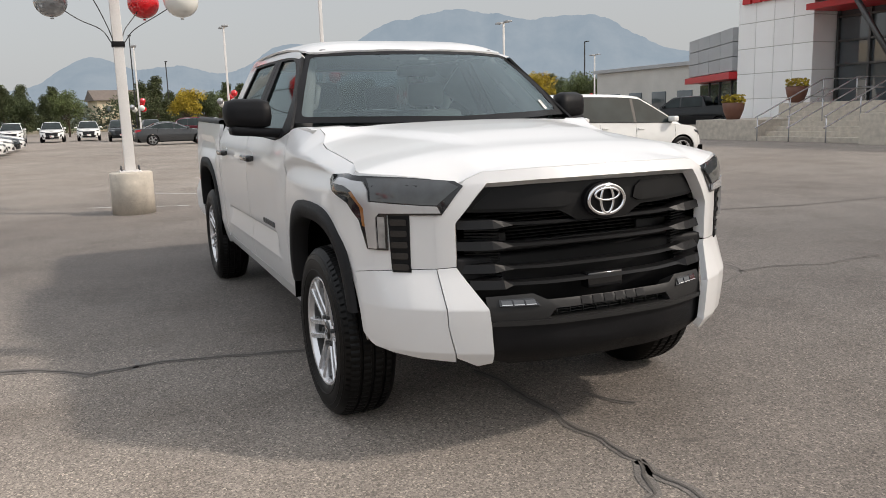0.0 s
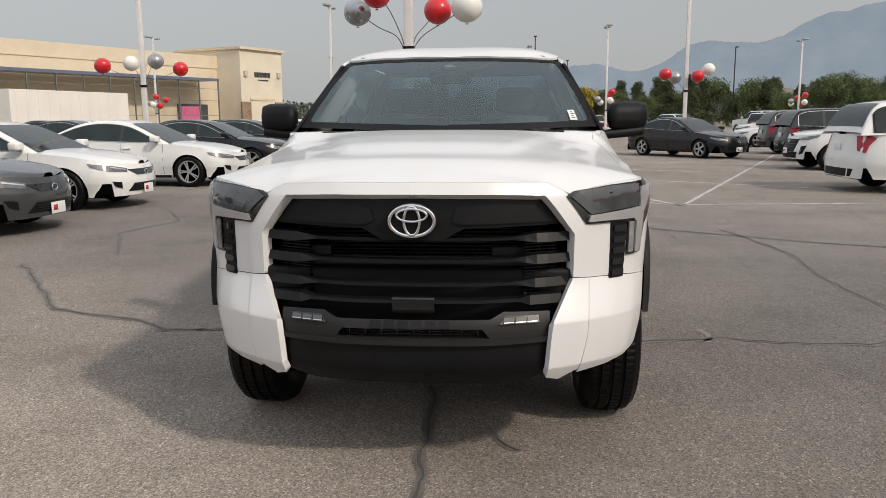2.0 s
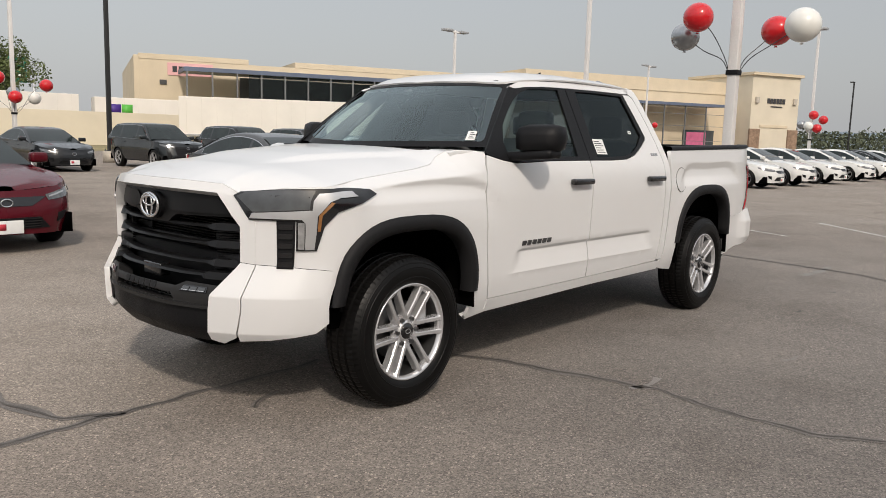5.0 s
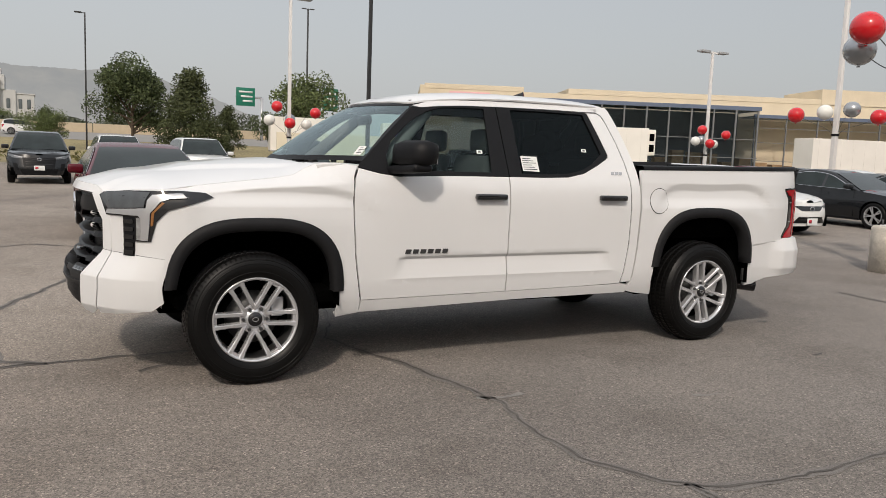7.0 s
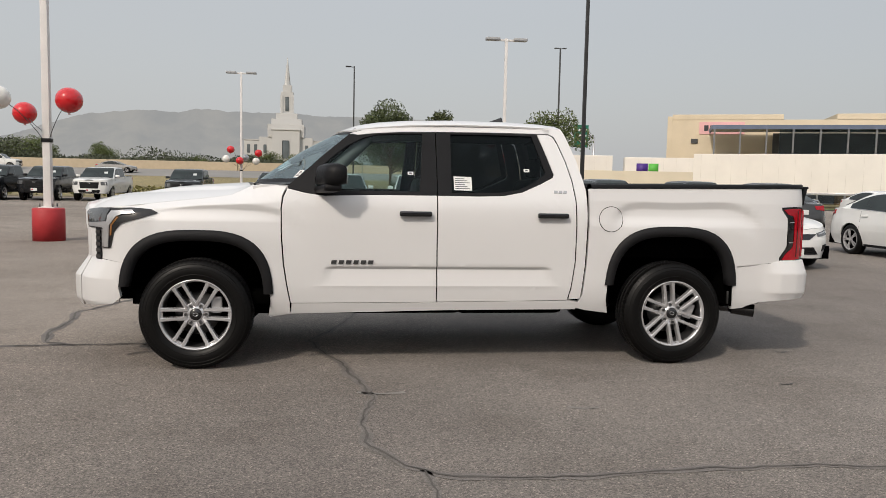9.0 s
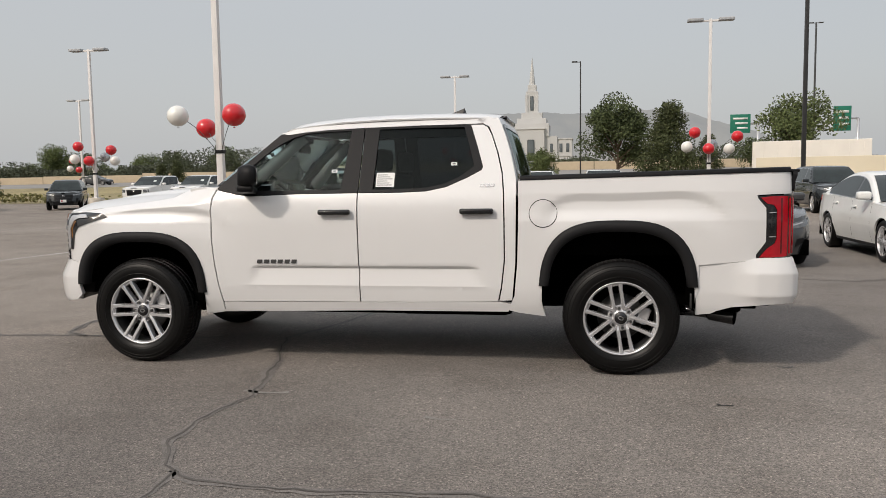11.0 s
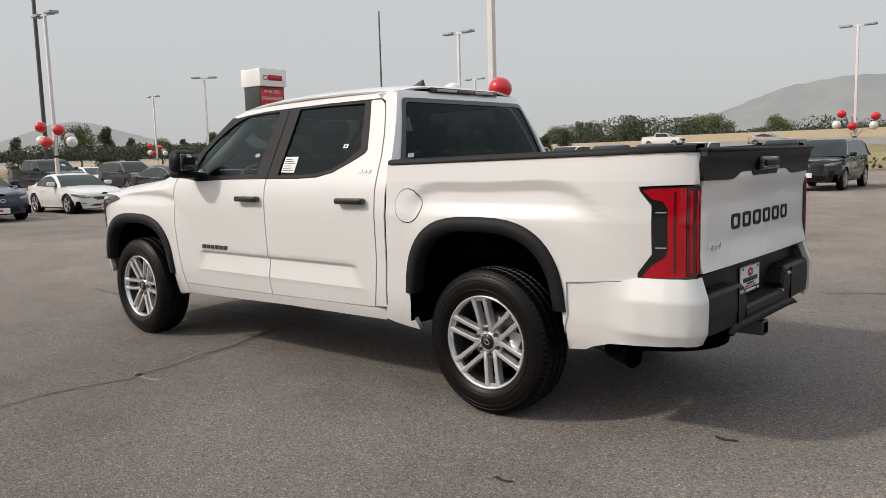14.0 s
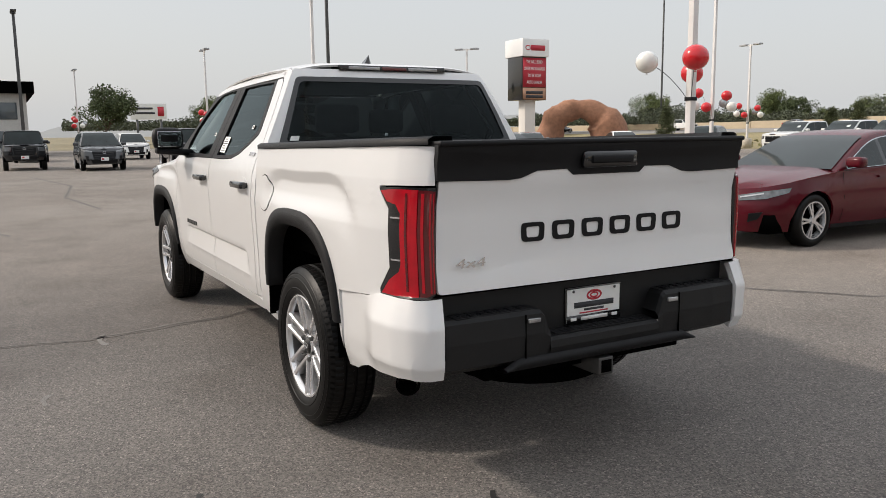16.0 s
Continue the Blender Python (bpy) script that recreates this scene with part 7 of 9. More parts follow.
    part("cabin", bm, pm, root)
    asc = sorted(curve)
    peak_i = max(range(len(curve)), key=lambda i: curve[i][1])

    def pane_rows(seq, label):
        bm = bmesh.new()
        rows = []
        for x, z in seq:
            zz = max(z, shoulder(x) + 0.02)
            a = gw(x, z) - 0.045
            rows.append([bm.verts.new((x + (0.012 if seq[0][0] > seq[-1][0] else -0.012), a * u, zz + 0.010 + 0.010 * (1 - u * u))) for u in (-1, -0.6, 0, 0.6, 1)])
        for A, B in zip(rows, rows[1:]):
            for j in range(4):
                bm.faces.new((A[j], A[j + 1], B[j + 1], B[j]))
        bmesh.ops.recalc_face_normals(bm, faces=bm.faces[:])
        return part(label, bm, CAR_GLASS, root, "dark reflecting " + label.replace("_", " "))
    fr_ = [p for p in curve[:peak_i] if shoulder(p[0]) + 0.005 < p[1] < zr - 0.05]
    bk_ = [p for p in reversed(curve[peak_i:]) if shoulder(p[0]) + 0.02 < p[1] < zr - (0.06 if style != "sedan" else 0.10)]
    pane_rows(fr_, "windshield")
    if len(bk_) > 1:
        pane_rows(bk_, "rear_window")
    # side panes in chrome frames
    f_x, b_x = rf[0][0], rf[-1][0]
    for side in (1, -1):
        def wall(x, z, side=side):
            return (x, side * (gw(x, z) + 0.010), z)
        up = []
        for x, z in asc:
            lo_ = shoulder(x) + 0.025
            if z - 0.065 > lo_ + 0.03:
                up.append((x, z - 0.065))
        x0, x1 = up[0][0], up[-1][0]
        trim_in = 0.14 if style in ("suv", "minivan", "pickup", "jeep") else 0.05
        up = [p for p in up if x0 + trim_in <= p[0]]
        x0 = up[0][0]
        base_pts = [(x0 + (x1 - x0) * i / 10, shoulder(x0 + (x1 - x0) * i / 10) + 0.022) for i in range(11)]
        full_ = base_pts + list(reversed(up))
        part("window_frame", sheet([(x, z) for x, z in full_], wall, 0.4, 0.008, away=away), CHROME_TRIM if style in ("sedan", "suv") else BLACK_PLASTIC, root, "slim window frame")

        def clip(xa, xb_, full_=full_):
            inner_low = [(x, z + 0.011) for x, z in base_pts if xa < x < xb_]
            inner_up = [(x, z - 0.011) for x, z in up if xa < x < xb_]
            ua = lerp_table(up, xa) - 0.011
            ub = lerp_table(up, xb_) - 0.011
            la = lerp_table(base_pts, xa) + 0.011
            lb = lerp_table(base_pts, xb_) + 0.011
            return [(xa, la)] + inner_low + [(xb_, lb), (xb_, max(ub, lb + 0.01))] + list(reversed(inner_up)) + [(xa, max(ua, la + 0.01))]
        cuts_ = [x0 + 0.02, st["split"] - 0.04, st["split"] + 0.04, x1 - 0.02]
        if style in ("suv", "minivan"):
            cuts_ = [x0 + 0.03, -1.28, -1.20, st["split"] - 0.04, st["split"] + 0.04, x1 - 0.03]
        for xa, xb_ in zip(cuts_[0::2], cuts_[1::2]):
            if xb_ - xa > 0.08:
                part("side_window", sheet(clip(xa, xb_), lambda x, z, side=side: (x, side * (gw(x, z) + 0.017), z), 0.4, 0.004, away=away), CAR_GLASS, root, "dark side window")
        for xa, xb_ in zip(cuts_[1:-1:2], cuts_[2::2]):
            part("window_pillar", sheet(clip(xa - 0.002, xb_ + 0.002), lambda x, z, side=side: (x, side * (gw(x, z) + 0.0155), z), 0.4, 0.003, away=away), GLOSS_BLACK, root)
        xm = st["cowl"] - 0.22
        zm = shoulder(xm) + 0.10
        bm = box((xm - 0.08, min(side * W * 0.95, side * (W + 0.17)), zm - 0.06), (xm + 0.08, max(side * W * 0.95, side * (W + 0.17)), zm + 0.075), 0.04)
        part("side_mirror", bm, pm, root)
    # wheels and dark wells
    for side in (1, -1):
        for a in (st["fa"], st["ra"]):
            bm = bmesh.new()
            prev = None
            for q in range(13):
                an = math.pi * q / 12
                x, z = a + ra_ * 1.01 * math.cos(an), Rr + ra_ * 1.0 * math.sin(an)
                pr = (bm.verts.new((x, side * W * 0.95, z)), bm.verts.new((x, side * W * 0.55, z)))
                if prev:
                    bm.faces.new((prev[0], pr[0], pr[1], prev[1]))
                prev = pr
            part("wheel_well", bm, UNDER, root)
            wh = thing("wheel", "", "")
            wh.parent = root
            wh.matrix_basis = pose(a, side * (W - 0.115), Rr, 0, 0, 0 if side > 0 else 180)
            bm = bmesh.new()
            lathe(bm, [(Rr * 0.70, 0.09), (Rr * 0.78, 0.108), (Rr * 0.93, 0.105), (Rr, 0.08), (Rr, -0.10), (Rr * 0.7, -0.11)], 32)
            bmesh.ops.recalc_face_normals(bm, faces=bm.faces[:])
            part("tyre", bm, RUBBER, wh)
            bm = bmesh.new()
            lathe(bm, [(Rr * 0.70, 0.09), (Rr * 0.715, 0.104), (Rr * 0.67, 0.104), (Rr * 0.64, 0.07), (Rr * 0.62, -0.05)], 32)
            for q in range(5):
                for dq in (-0.13, 0.13):
                    mm = pose(0, 0, 0, 0, 72 * q, 0) @ pose(0, 0, 0, 0, math.degrees(dq), 0)
                    add_box(bm, (0.03, 0.076, -0.013), (Rr * 0.67, 0.098, 0.013), mm)
            add_tube(bm, (0, 0.07, 0), (0, 0.104, 0), 0.055, 0.045, 14)
            bmesh.ops.recalc_face_normals(bm, faces=bm.faces[:])
            part("rim", bm, ALLOY, wh, smooth=False)
            # near-black disc painted in for shade behind the spokes
            bm = bmesh.new()
            lathe(bm, [(0.0, 0.03), (Rr * 0.64, 0.03)], 24)
            part("wheel_back", bm, UNDER, wh)
    part("underbody", box((-h + 0.20, -W * 0.88, sill - 0.01), (h - 0.25, W * 0.88, sill + 0.22)), UNDER, root)
    part("core", box((-h + 0.35, -W * 0.5, sill + 0.1), (h - 0.45, W * 0.5, min(st["nose"], lo) - 0.12)), UNDER, root)
    # rear bumper and plate
    def tail_fn(y, z):
        s, _ = sr(abs(y), z)
        x, yy, zz = K(s, z)
        return (x - 0.008, math.copysign(yy, y), zz)
    part("rear_bumper", sheet([(-0.70 * W, sill + 0.20), (0.70 * W, sill + 0.20), (0.66 * W, sill + 0.05), (-0.66 * W, sill + 0.05)], tail_fn, 0.2, 0.01, away=away), BLACK_PLASTIC, root)
    zp = st["tail"] - 0.24
    xp = tail_fn(0, zp)[0]
    part("rear_plate", box((xp - 0.012, -0.15, zp - 0.07), (xp, 0.15, zp + 0.07), 0.003), PAPER, root, "pale rear plate")
    # paper price sheet behind the windshield
    if len(fr_) > 3:
        a, b = fr_[1], fr_[-2]
        bm = bmesh.new()
        q = []
        for u, t in ((0.38, 0.30), (0.62, 0.30), (0.58, 0.66), (0.36, 0.66)):
            x, z = a[0] + (b[0] - a[0]) * t, a[1] + (b[1] - a[1]) * t
            q.append(bm.verts.new((x + 0.012, gw(x, z) * u, z + 0.018)))
        bm.faces.new(q)
        part("price_sheet", bm, SHEET_PAPER, root, "paper price sheet on the windshield")
    return root


WORDS = {"sedan": "sedan", "suv": "SUV", "minivan": "minivan", "pickup": "crew-cab pickup", "jeep": "boxy off-road car", "roadster": "low sports car"}
TONE = {"white": "white", "grey": "dark grey", "black": "black", "red": "deep red", "silver": "silver", "blue": "dark blue", "charcoal": "charcoal"}
FLEET = [  # style, colour, x, y, heading of the nose
    ("sedan", "red", -0.30, -8.05, 90), ("sedan", "grey", -5.95, -8.05, 90), ("sedan", "white", -9.0, -8.25, 90), ("sedan", "white", -13.5, -8.05, 90),
    ("sedan", "black", -18.1, -8.2, 90), ("sedan", "charcoal", -22.1, -8.2, 90), ("sedan", "white", -25.6, -8.2, 90), ("sedan", "white", -28.9, -8.1, 90),
    ("sedan", "white", -32.6, -8.0, 90), ("sedan", "white", -37.3, -8.0, 90), ("sedan", "white", -41.5, -8.0, 90), ("sedan", "charcoal", -45.2, -8.0, 90), ("sedan", "white", -49.0, -8.0, 90),
    ("minivan", "white", -12.35, 9.35, 90), ("suv", "white", -18.95, 10.4, -90), ("suv", "charcoal", -23.3, 11.6, 90), ("suv", "grey", -28.6, 12.6, 90), ("sedan", "white", -36.0, 13.6, -90), ("suv", "white", -41.0, 15.0, -90),
    ("sedan", "black", -26.4, 6.9, 35), ("sedan", "grey", -49.4, 2.85, 90), ("suv", "red", -58.0, 6.0, 75),
    ("suv", "white", -72.5, -8.1, 0), ("suv", "white", -71.5, -5.0, 0), ("suv", "white", -72.5, -2.2, 0), ("suv", "charcoal", -66.0, 0.2, 0), ("suv", "black", -80, 3.5, 0), ("suv", "white", -78, 9.0, 0), ("suv", "white", -62, 14.0, 20),
    ("pickup", "black", -30.5, 28.0, 215), ("pickup", "white", -60.0, 20.0, 200), ("suv", "white", -52, 17.5, 160), ("sedan", "charcoal", -46.0, 17.5, -80),
    ("suv", "black", 1.15, -25.0, 90), ("suv", "white", -1.55, -27.2, 90), ("suv", "white", -4.25, -25.2, 90), ("sedan", "black", -8.2, -24.8, 90), ("suv", "charcoal", -12.5, -25.0, 90), ("suv", "black", -16.6, -25.2, 90),
    ("suv", "grey", -21.0, -26.4, 90), ("sedan", "white", -25.6, -25.2, 90), ("sedan", "charcoal", -29.8, -25.0, 90), ("sedan", "red", -34.0, -25.2, 90), ("sedan", "black", -38.0, -25.0, 90), ("sedan", "white", -42.5, -25.0, 90),
    ("sedan", "grey", -14.5, -16.6, -90), ("sedan", "white", -19.5, -16.5, -90), ("sedan", "charcoal", -24.5, -16.6, -90), ("sedan", "white", -29.5, -16.6, -90), ("sedan", "black", -34.5, -16.5, -90), ("sedan", "grey", -40.0, -16.5, -90),
    ("pickup", "white", 20.1, -39.8, 90), ("pickup", "black", 17.4, -40.0, 90), ("pickup", "black", 14.8, -40.6, 90), ("pickup", "white", 12.2, -41.2, 90), ("pickup", "charcoal", 7.3, -41.0, 90), ("pickup", "white", 23.5, -40.2, 90),
    ("sedan", "charcoal", 19.7, -11.5, 180), ("suv", "silver", 20.0, -14.9, 180), ("roadster", "white", 19.5, -7.5, 180), ("sedan", "blue", 18.9, -4.15, 180), ("sedan", "black", 24.0, -19.0, 180), ("sedan", "grey", 28.5, -22.0, 180),
    ("jeep", "black", 34.8, 1.25, 180), ("jeep", "black", 31.2, -5.4, 180), ("suv", "grey", 32.1, -1.75, 180), ("suv", "charcoal", 47.5, 0.6, 180), ("suv", "white", 48.5, -5.4, 180), ("suv", "white", 44.0, -9.5, 180),
    ("sedan", "silver", 34.0, -27.5, 150), ("sedan", "white", 31.5, -33.0, 150), ("suv", "charcoal", 26.0, -34.5, 120),
    ("pickup", "black", 38.0, -14.5, 180), ("sedan", "white", 42.0, -19.0, 180), ("suv", "grey", 36.5, -18.5, 180),
]
PROTO = {}
for style, color, x, y, hdg in FLEET:
    m = pose(x, y, 0, 0, 0, hdg)
    if (style, color) in PROTO:
        c = copy_thing(PROTO[style, color], m)
    else:
        c = PROTO[style, color] = car(style, color)
        c.matrix_basis = m
    where = "in a row of parked cars" if hdg in (90, -90, 180) else "on the open lot"
    tagged(c, "%s %s parked %s" % (TONE[color], WORDS[style], where), "car" if style != "pickup" else "truck", "parked cars")
# moving traffic is built as it stands on the highway
def bank(x, y):
    """Height of the highway bank, which sinks towards its far end."""
    k = lerp_table([(-260, 0.89), (38, 0.89), (60, 0.60), (95, 0.53), (420, 0.5)], x)
    return k * lerp_table([(-104, 2.75), (-90, 1.65), (-80, 0.25), (-76, -0.05)], y)


for style, color, x, y, hdg in (("pickup", "white", 41, -99, 180), ("sedan", "silver", 25.5, -95, 180), ("suv", "white", 2.5, -95, 180), ("sedan", "grey", 66, -97, 180), ("pickup", "white", 90, -99, 180), ("sedan", "black", 120, -97, 180)):
    c = copy_thing(PROTO[style, color], pose(x, y, bank(x, y), 0, 0, hdg)) if (style, color) in PROTO else car(style, color)
    c.matrix_basis = pose(x, y, bank(x, y), 0, 0, hdg)
    tagged(c, "%s %s on the highway" % (TONE[color], WORDS[style]), "car" if style != "pickup" else "truck", "cars on the highway")

# ---- highway embankment ----
STATIONS = [-260, -100, -20, 25, 40, 60, 80, 110, 160, 260, 420]


def strip(ys, lift=0.0):
    return profile_run([[(x, y, bank(x, y) + lift) for x in STATIONS] for y in ys])


tagged(part("embankment", strip((-76, -80, -85, -90, -104)), GRASS, smooth=False), "dry grass bank rising to the highway", "embankment", kind="structure")
tagged(part("highway", strip((-90.2, -97, -103.9), 0.02), ROAD_FAR, smooth=False), "grey highway lanes on the bank", "road", kind="structure")
bar = thing("highway_barrier", "tan concrete barrier wall along the highway", "wall", kind="structure")
for k in range(40):
    x0 = -260 + 17 * k
    z0 = bank(x0 + 8, -104)
    part("wall_panel", box((x0 + 0.05, -104.4, z0 - 1.2), (x0 + 16.95, -104.0, z0 + 1.15), 0.03), HIGHWAY_WALL, bar, smooth=False)
flat("grass_strip", [(-60, -47), (120, -47), (120, -77), (-60, -77)], 0.02, GRASS, "dry yellow grass strip beyond the lot", "grass")
flat("lawn", [(-60, -47.2), (-28, -47.2), (-28, -44.6), (-60, -44.6)], 0.06, LAWN, "green lawn strip by the trailers", "grass")


# ---- big cream store behind the lot ----
def wall_run(name, a, b, z0, z1, thick, mat, label, category="building", parent=None):
    a, b = Vector((*a, 0)), Vector((*b, 0))
    d = b - a
    m = Matrix.Translation(a) @ Matrix.Rotation(math.atan2(d.y, d.x), 4, 'Z')
    bm = box((0, -thick, z0), (d.length, 0, z1), 0.02, m)
    return part(name, bm, mat, parent, label, smooth=False)


store = thing("store_building", "long low cream stucco store with a shaded steel yard canopy", "building")
# wall line runs from the near corner to the far corner; its face looks at the lot
SA, SB_ = Vector((-37.5, -75.0)), Vector((-117.5, -39.3))
dirv = (SB_ - SA).normalized()
norm = Vector((-dirv.y, dirv.x))
if norm.dot(-SA) < 0:
    norm = -norm
ang = math.degrees(math.atan2(dirv.y, dirv.x))
LEN = (SB_ - SA).length
frame_m = pose(SA.x, SA.y, 0, 0, 0, ang)
flip = 1 if (frame_m.to_3x3() @ Vector((0, 1, 0))).xy.dot(norm) > 0 else -1
store.matrix_basis = frame_m


def sbox(name, u0, u1, v0, v1, z0, z1, mat, label="", bev=0.02, parent=None):
    """A block of the store: along the wall, out from the wall, height."""
    lo_v, hi_v = sorted((v0 * flip, v1 * flip))
    return part(name, box((u0, lo_v, z0), (u1, hi_v, z1), bev), mat, parent or store, label, smooth=False)


sbox("wall", 0, LEN, -1.0, 0, 0, 8.75, STUCCO)
sbox("parapet", 0, 11.2, -9.0, 0.05, 8.75, 9.3, STUCCO)
sbox("parapet", 16.3, 45.8, -9.0, 0.05, 8.75, 9.35, STUCCO)
sbox("parapet", 45.8, LEN - 8, -9.0, 0.12, 8.75, 10.5, STUCCO)
sbox("wall", -0.5, 0, -30, 0, 0, 9.1, STUCCO)
sbox("banner", 2.8, 7.4, 0.0, 0.08, 7.2, 8.5, material("pink_banner", (0.75, 0.42, 0.42), 0.7, vary=0.05, scale=1), "pink shop banner")
for k in range(3):
    sbox("banner_bar", 3.3 + k * 0.62, 3.75 + k * 0.62, 0.08, 0.12, 7.55, 8.15, INK)
for u in (2.0, 33.0):
    sbox("wall_vent", u, u + 0.7, 0.0, 0.12, 6.2, 6.7, DARK_METAL)
# corner tower with the shop sign
sbox("corner_tower", LEN - 8, LEN + 1, -8, 4.5, 0, 11.4, STUCCO_PALE)
sbox("tower_cornice", LEN - 8.3, LEN + 1.3, -8.4, 4.9, 11.4, 11.8, STUCCO)
sbox("stone_base", LEN - 8.1, LEN - 6.2, 4.4, 4.7, 0, 4.0, STONE, "brown stone veneer")
sbox("stone_base", LEN - 0.8, LEN + 1.1, 4.4, 4.7, 0, 4.0, STONE, "brown stone veneer")
sbox("sign_band", LEN - 6.2, LEN - 0.9, 4.5, 4.6, 4.2, 4.6, STUCCO)
for k in range(6):
    sbox("sign_bar", LEN - 5.1 + k * 0.58, LEN - 4.66 + k * 0.58, 4.5, 4.62, 7.6, 8.3, INK, "dark shop sign bar")
sbox("sign_bar", LEN - 4.4, LEN - 2.2, 4.5, 4.6, 7.1, 7.25, INK)
for u in (-7.1, 0.1):
    sbox("wall_lamp", LEN + u - 0.3, LEN + u + 0.3, 4.5, 4.8, 7.6, 8.4, CONCRETE)
# shaded yard under the canopy
sbox("canopy_roof", 4, 36, 0.5, 6, 7.4, 7.55, PANEL_GREY)
sbox("canopy_fascia", 3.9, 36.1, 5.9, 6.1, 7.32, 7.74, CANOPY_BLUE, "dark blue steel fascia")
sbox("canopy_fascia", 35.9, 36.1, 0.5, 5.9, 7.32, 7.74, CANOPY_BLUE)
sbox("canopy_fascia", 3.8, 4.0, 0.5, 5.9, 7.32, 7.74, CANOPY_BLUE)
sbox("lean_to_roof", 36.2, LEN - 12, 0.2, 4, 6.75, 6.93, PANEL_GREY)
sbox("canopy_fascia", 36.2, LEN - 12, 4.0, 4.2, 6.70, 7.08, CANOPY_BLUE)
sbox("mesh_screen", 10.2, 35.9, 5.6, 5.7, 0.2, 7.3, MESH_SCREEN, "dark see-through shade mesh", 0.0)
for zz in (2.2, 4.2):
    sbox("canopy_rail", 4, 36, 5.95, 6.03, zz, zz + 0.07, STEEL_POST, "", 0.0)
for zz in (2.0, 4.0, 5.6):
    sbox("canopy_rail", 36.2, LEN - 12, 3.95, 4.02, zz, zz + 0.06, STEEL_POST, "", 0.0)
for k in range(14):
    u = 4.1 + k * 31.7 / 13
    sbox("canopy_post", u - 0.08, u + 0.08, 5.9, 6.08, 0, 7.35, STEEL_POST)
for k in range(12):
    u = 36.4 + k * (LEN - 12 - 36.4) / 11
    sbox("canopy_post", u - 0.06, u + 0.06, 3.9, 4.1, 0, 6.75, STEEL_POST)
# dark sheet over the stucco, standing for canopy shade
sbox("yard_shade_sheet", 10.2, 36, 0.1, 0.4, 0, 7.3, YARD_DARK)
rng = random.Random(4)
for k in range(14):
    u = 16 + k * 1.9
    h = rng.uniform(1.4, 3.0)
    sbox("pallet", u, u + 1.3, 2.6, 3.9, 0, h, CARDBOARD, "brown wooden pallet load")
sbox("shop_window", LEN - 16, LEN - 10.5, 0.1, 0.3, 0.3, 3.6, SHOP_GLASS)
sbox("shop_poster", LEN - 15.5, LEN - 12, 0.3, 0.36, 0.6, 3.3, material("pink_poster", (0.65, 0.16, 0.30), 0.6, vary=0.15, scale=2))


# ---- trailers ----
TRAILER_SEAM = material("trailer_rivet_seam", (0.66, 0.62, 0.56), 0.5, vary=0.06, scale=2)


def lathe_wheel():
    bm = bmesh.new()
    lathe(bm, [(0.0, 0.14), (0.26, 0.14), (0.30, 0.10), (0.34, 0.16), (0.50, 0.14), (0.52, 0.0), (0.50, -0.14)], 24)
    return bm


def trailer(a, b, label, mat=TRAILER_WHITE, reefer=False, top_z=4.1, marks=()):
    a, b = Vector((*a, 0)), Vector((*b, 0))
    d = b - a
    t = thing("box_trailer", label, "trailer", Matrix.Translation(a) @ Matrix.Rotation(math.atan2(d.y, d.x), 4, 'Z'), "parked box trailers")
    Ln = d.length
    body = part("cargo_box", box((0, -1.3, 1.15), (Ln, 1.3, top_z), 0.04), mat, t, smooth=False)
    for k in range(int(Ln / 1.2)):
        for s_ in (1, -1):
            part("panel_seam", box((0.6 + k * 1.2, min(s_ * 1.29, s_ * 1.303), 1.25), (0.62 + k * 1.2, max(s_ * 1.29, s_ * 1.303), top_z - 0.05)), TRAILER_SEAM, body)
    for s_ in (1, -1):
        part("bottom_rail", box((0, min(s_ * 1.28, s_ * 1.33), 1.05), (Ln, max(s_ * 1.28, s_ * 1.33), 1.22), 0.01), SILVER, t)
    for x0 in (1.6, 2.9):
        for s_ in (1, -1):
            w_ = part("wheel", lathe_wheel(), RUBBER, t)
            w_.matrix_basis = pose(x0, s_ * 1.08, 0.52, 0, 0, 0 if s_ > 0 else 180)
    part("landing_leg", box((Ln - 3.0, -0.9, 0.0), (Ln - 2.85, -0.75, 1.15)), DARK_METAL, t)
    part("landing_leg", box((Ln - 3.0, 0.75, 0.0), (Ln - 2.85, 0.9, 1.15)), DARK_METAL, t)
    if reefer:
        un = part("cooling_unit", box((Ln, -1.0, 2.0), (Ln + 0.6, 1.0, top_z - 0.1), 0.05), TRAILER_WHITE, t, "white refrigeration unit")
        for zz in (2.3, 3.2):
            for s_ in (1, -1):
                part("cooling_grille", box((Ln + 0.1, min(s_ * 0.98, s_ * 1.012), zz), (Ln + 0.5, max(s_ * 0.98, s_ * 1.012), zz + 0.6)), UNDER, un)
            part("cooling_grille", box((Ln + 0.59, -0.8, zz), (Ln + 0.612, 0.8, zz + 0.6)), UNDER, un)
    for (u0, u1, z0, z1, mm) in marks:
        for s_ in (1, -1):
            part("logo_bar", box((u0, min(s_ * 1.30, s_ * 1.312), z0), (u1, max(s_ * 1.30, s_ * 1.312), z1)), mm, body)
    return t


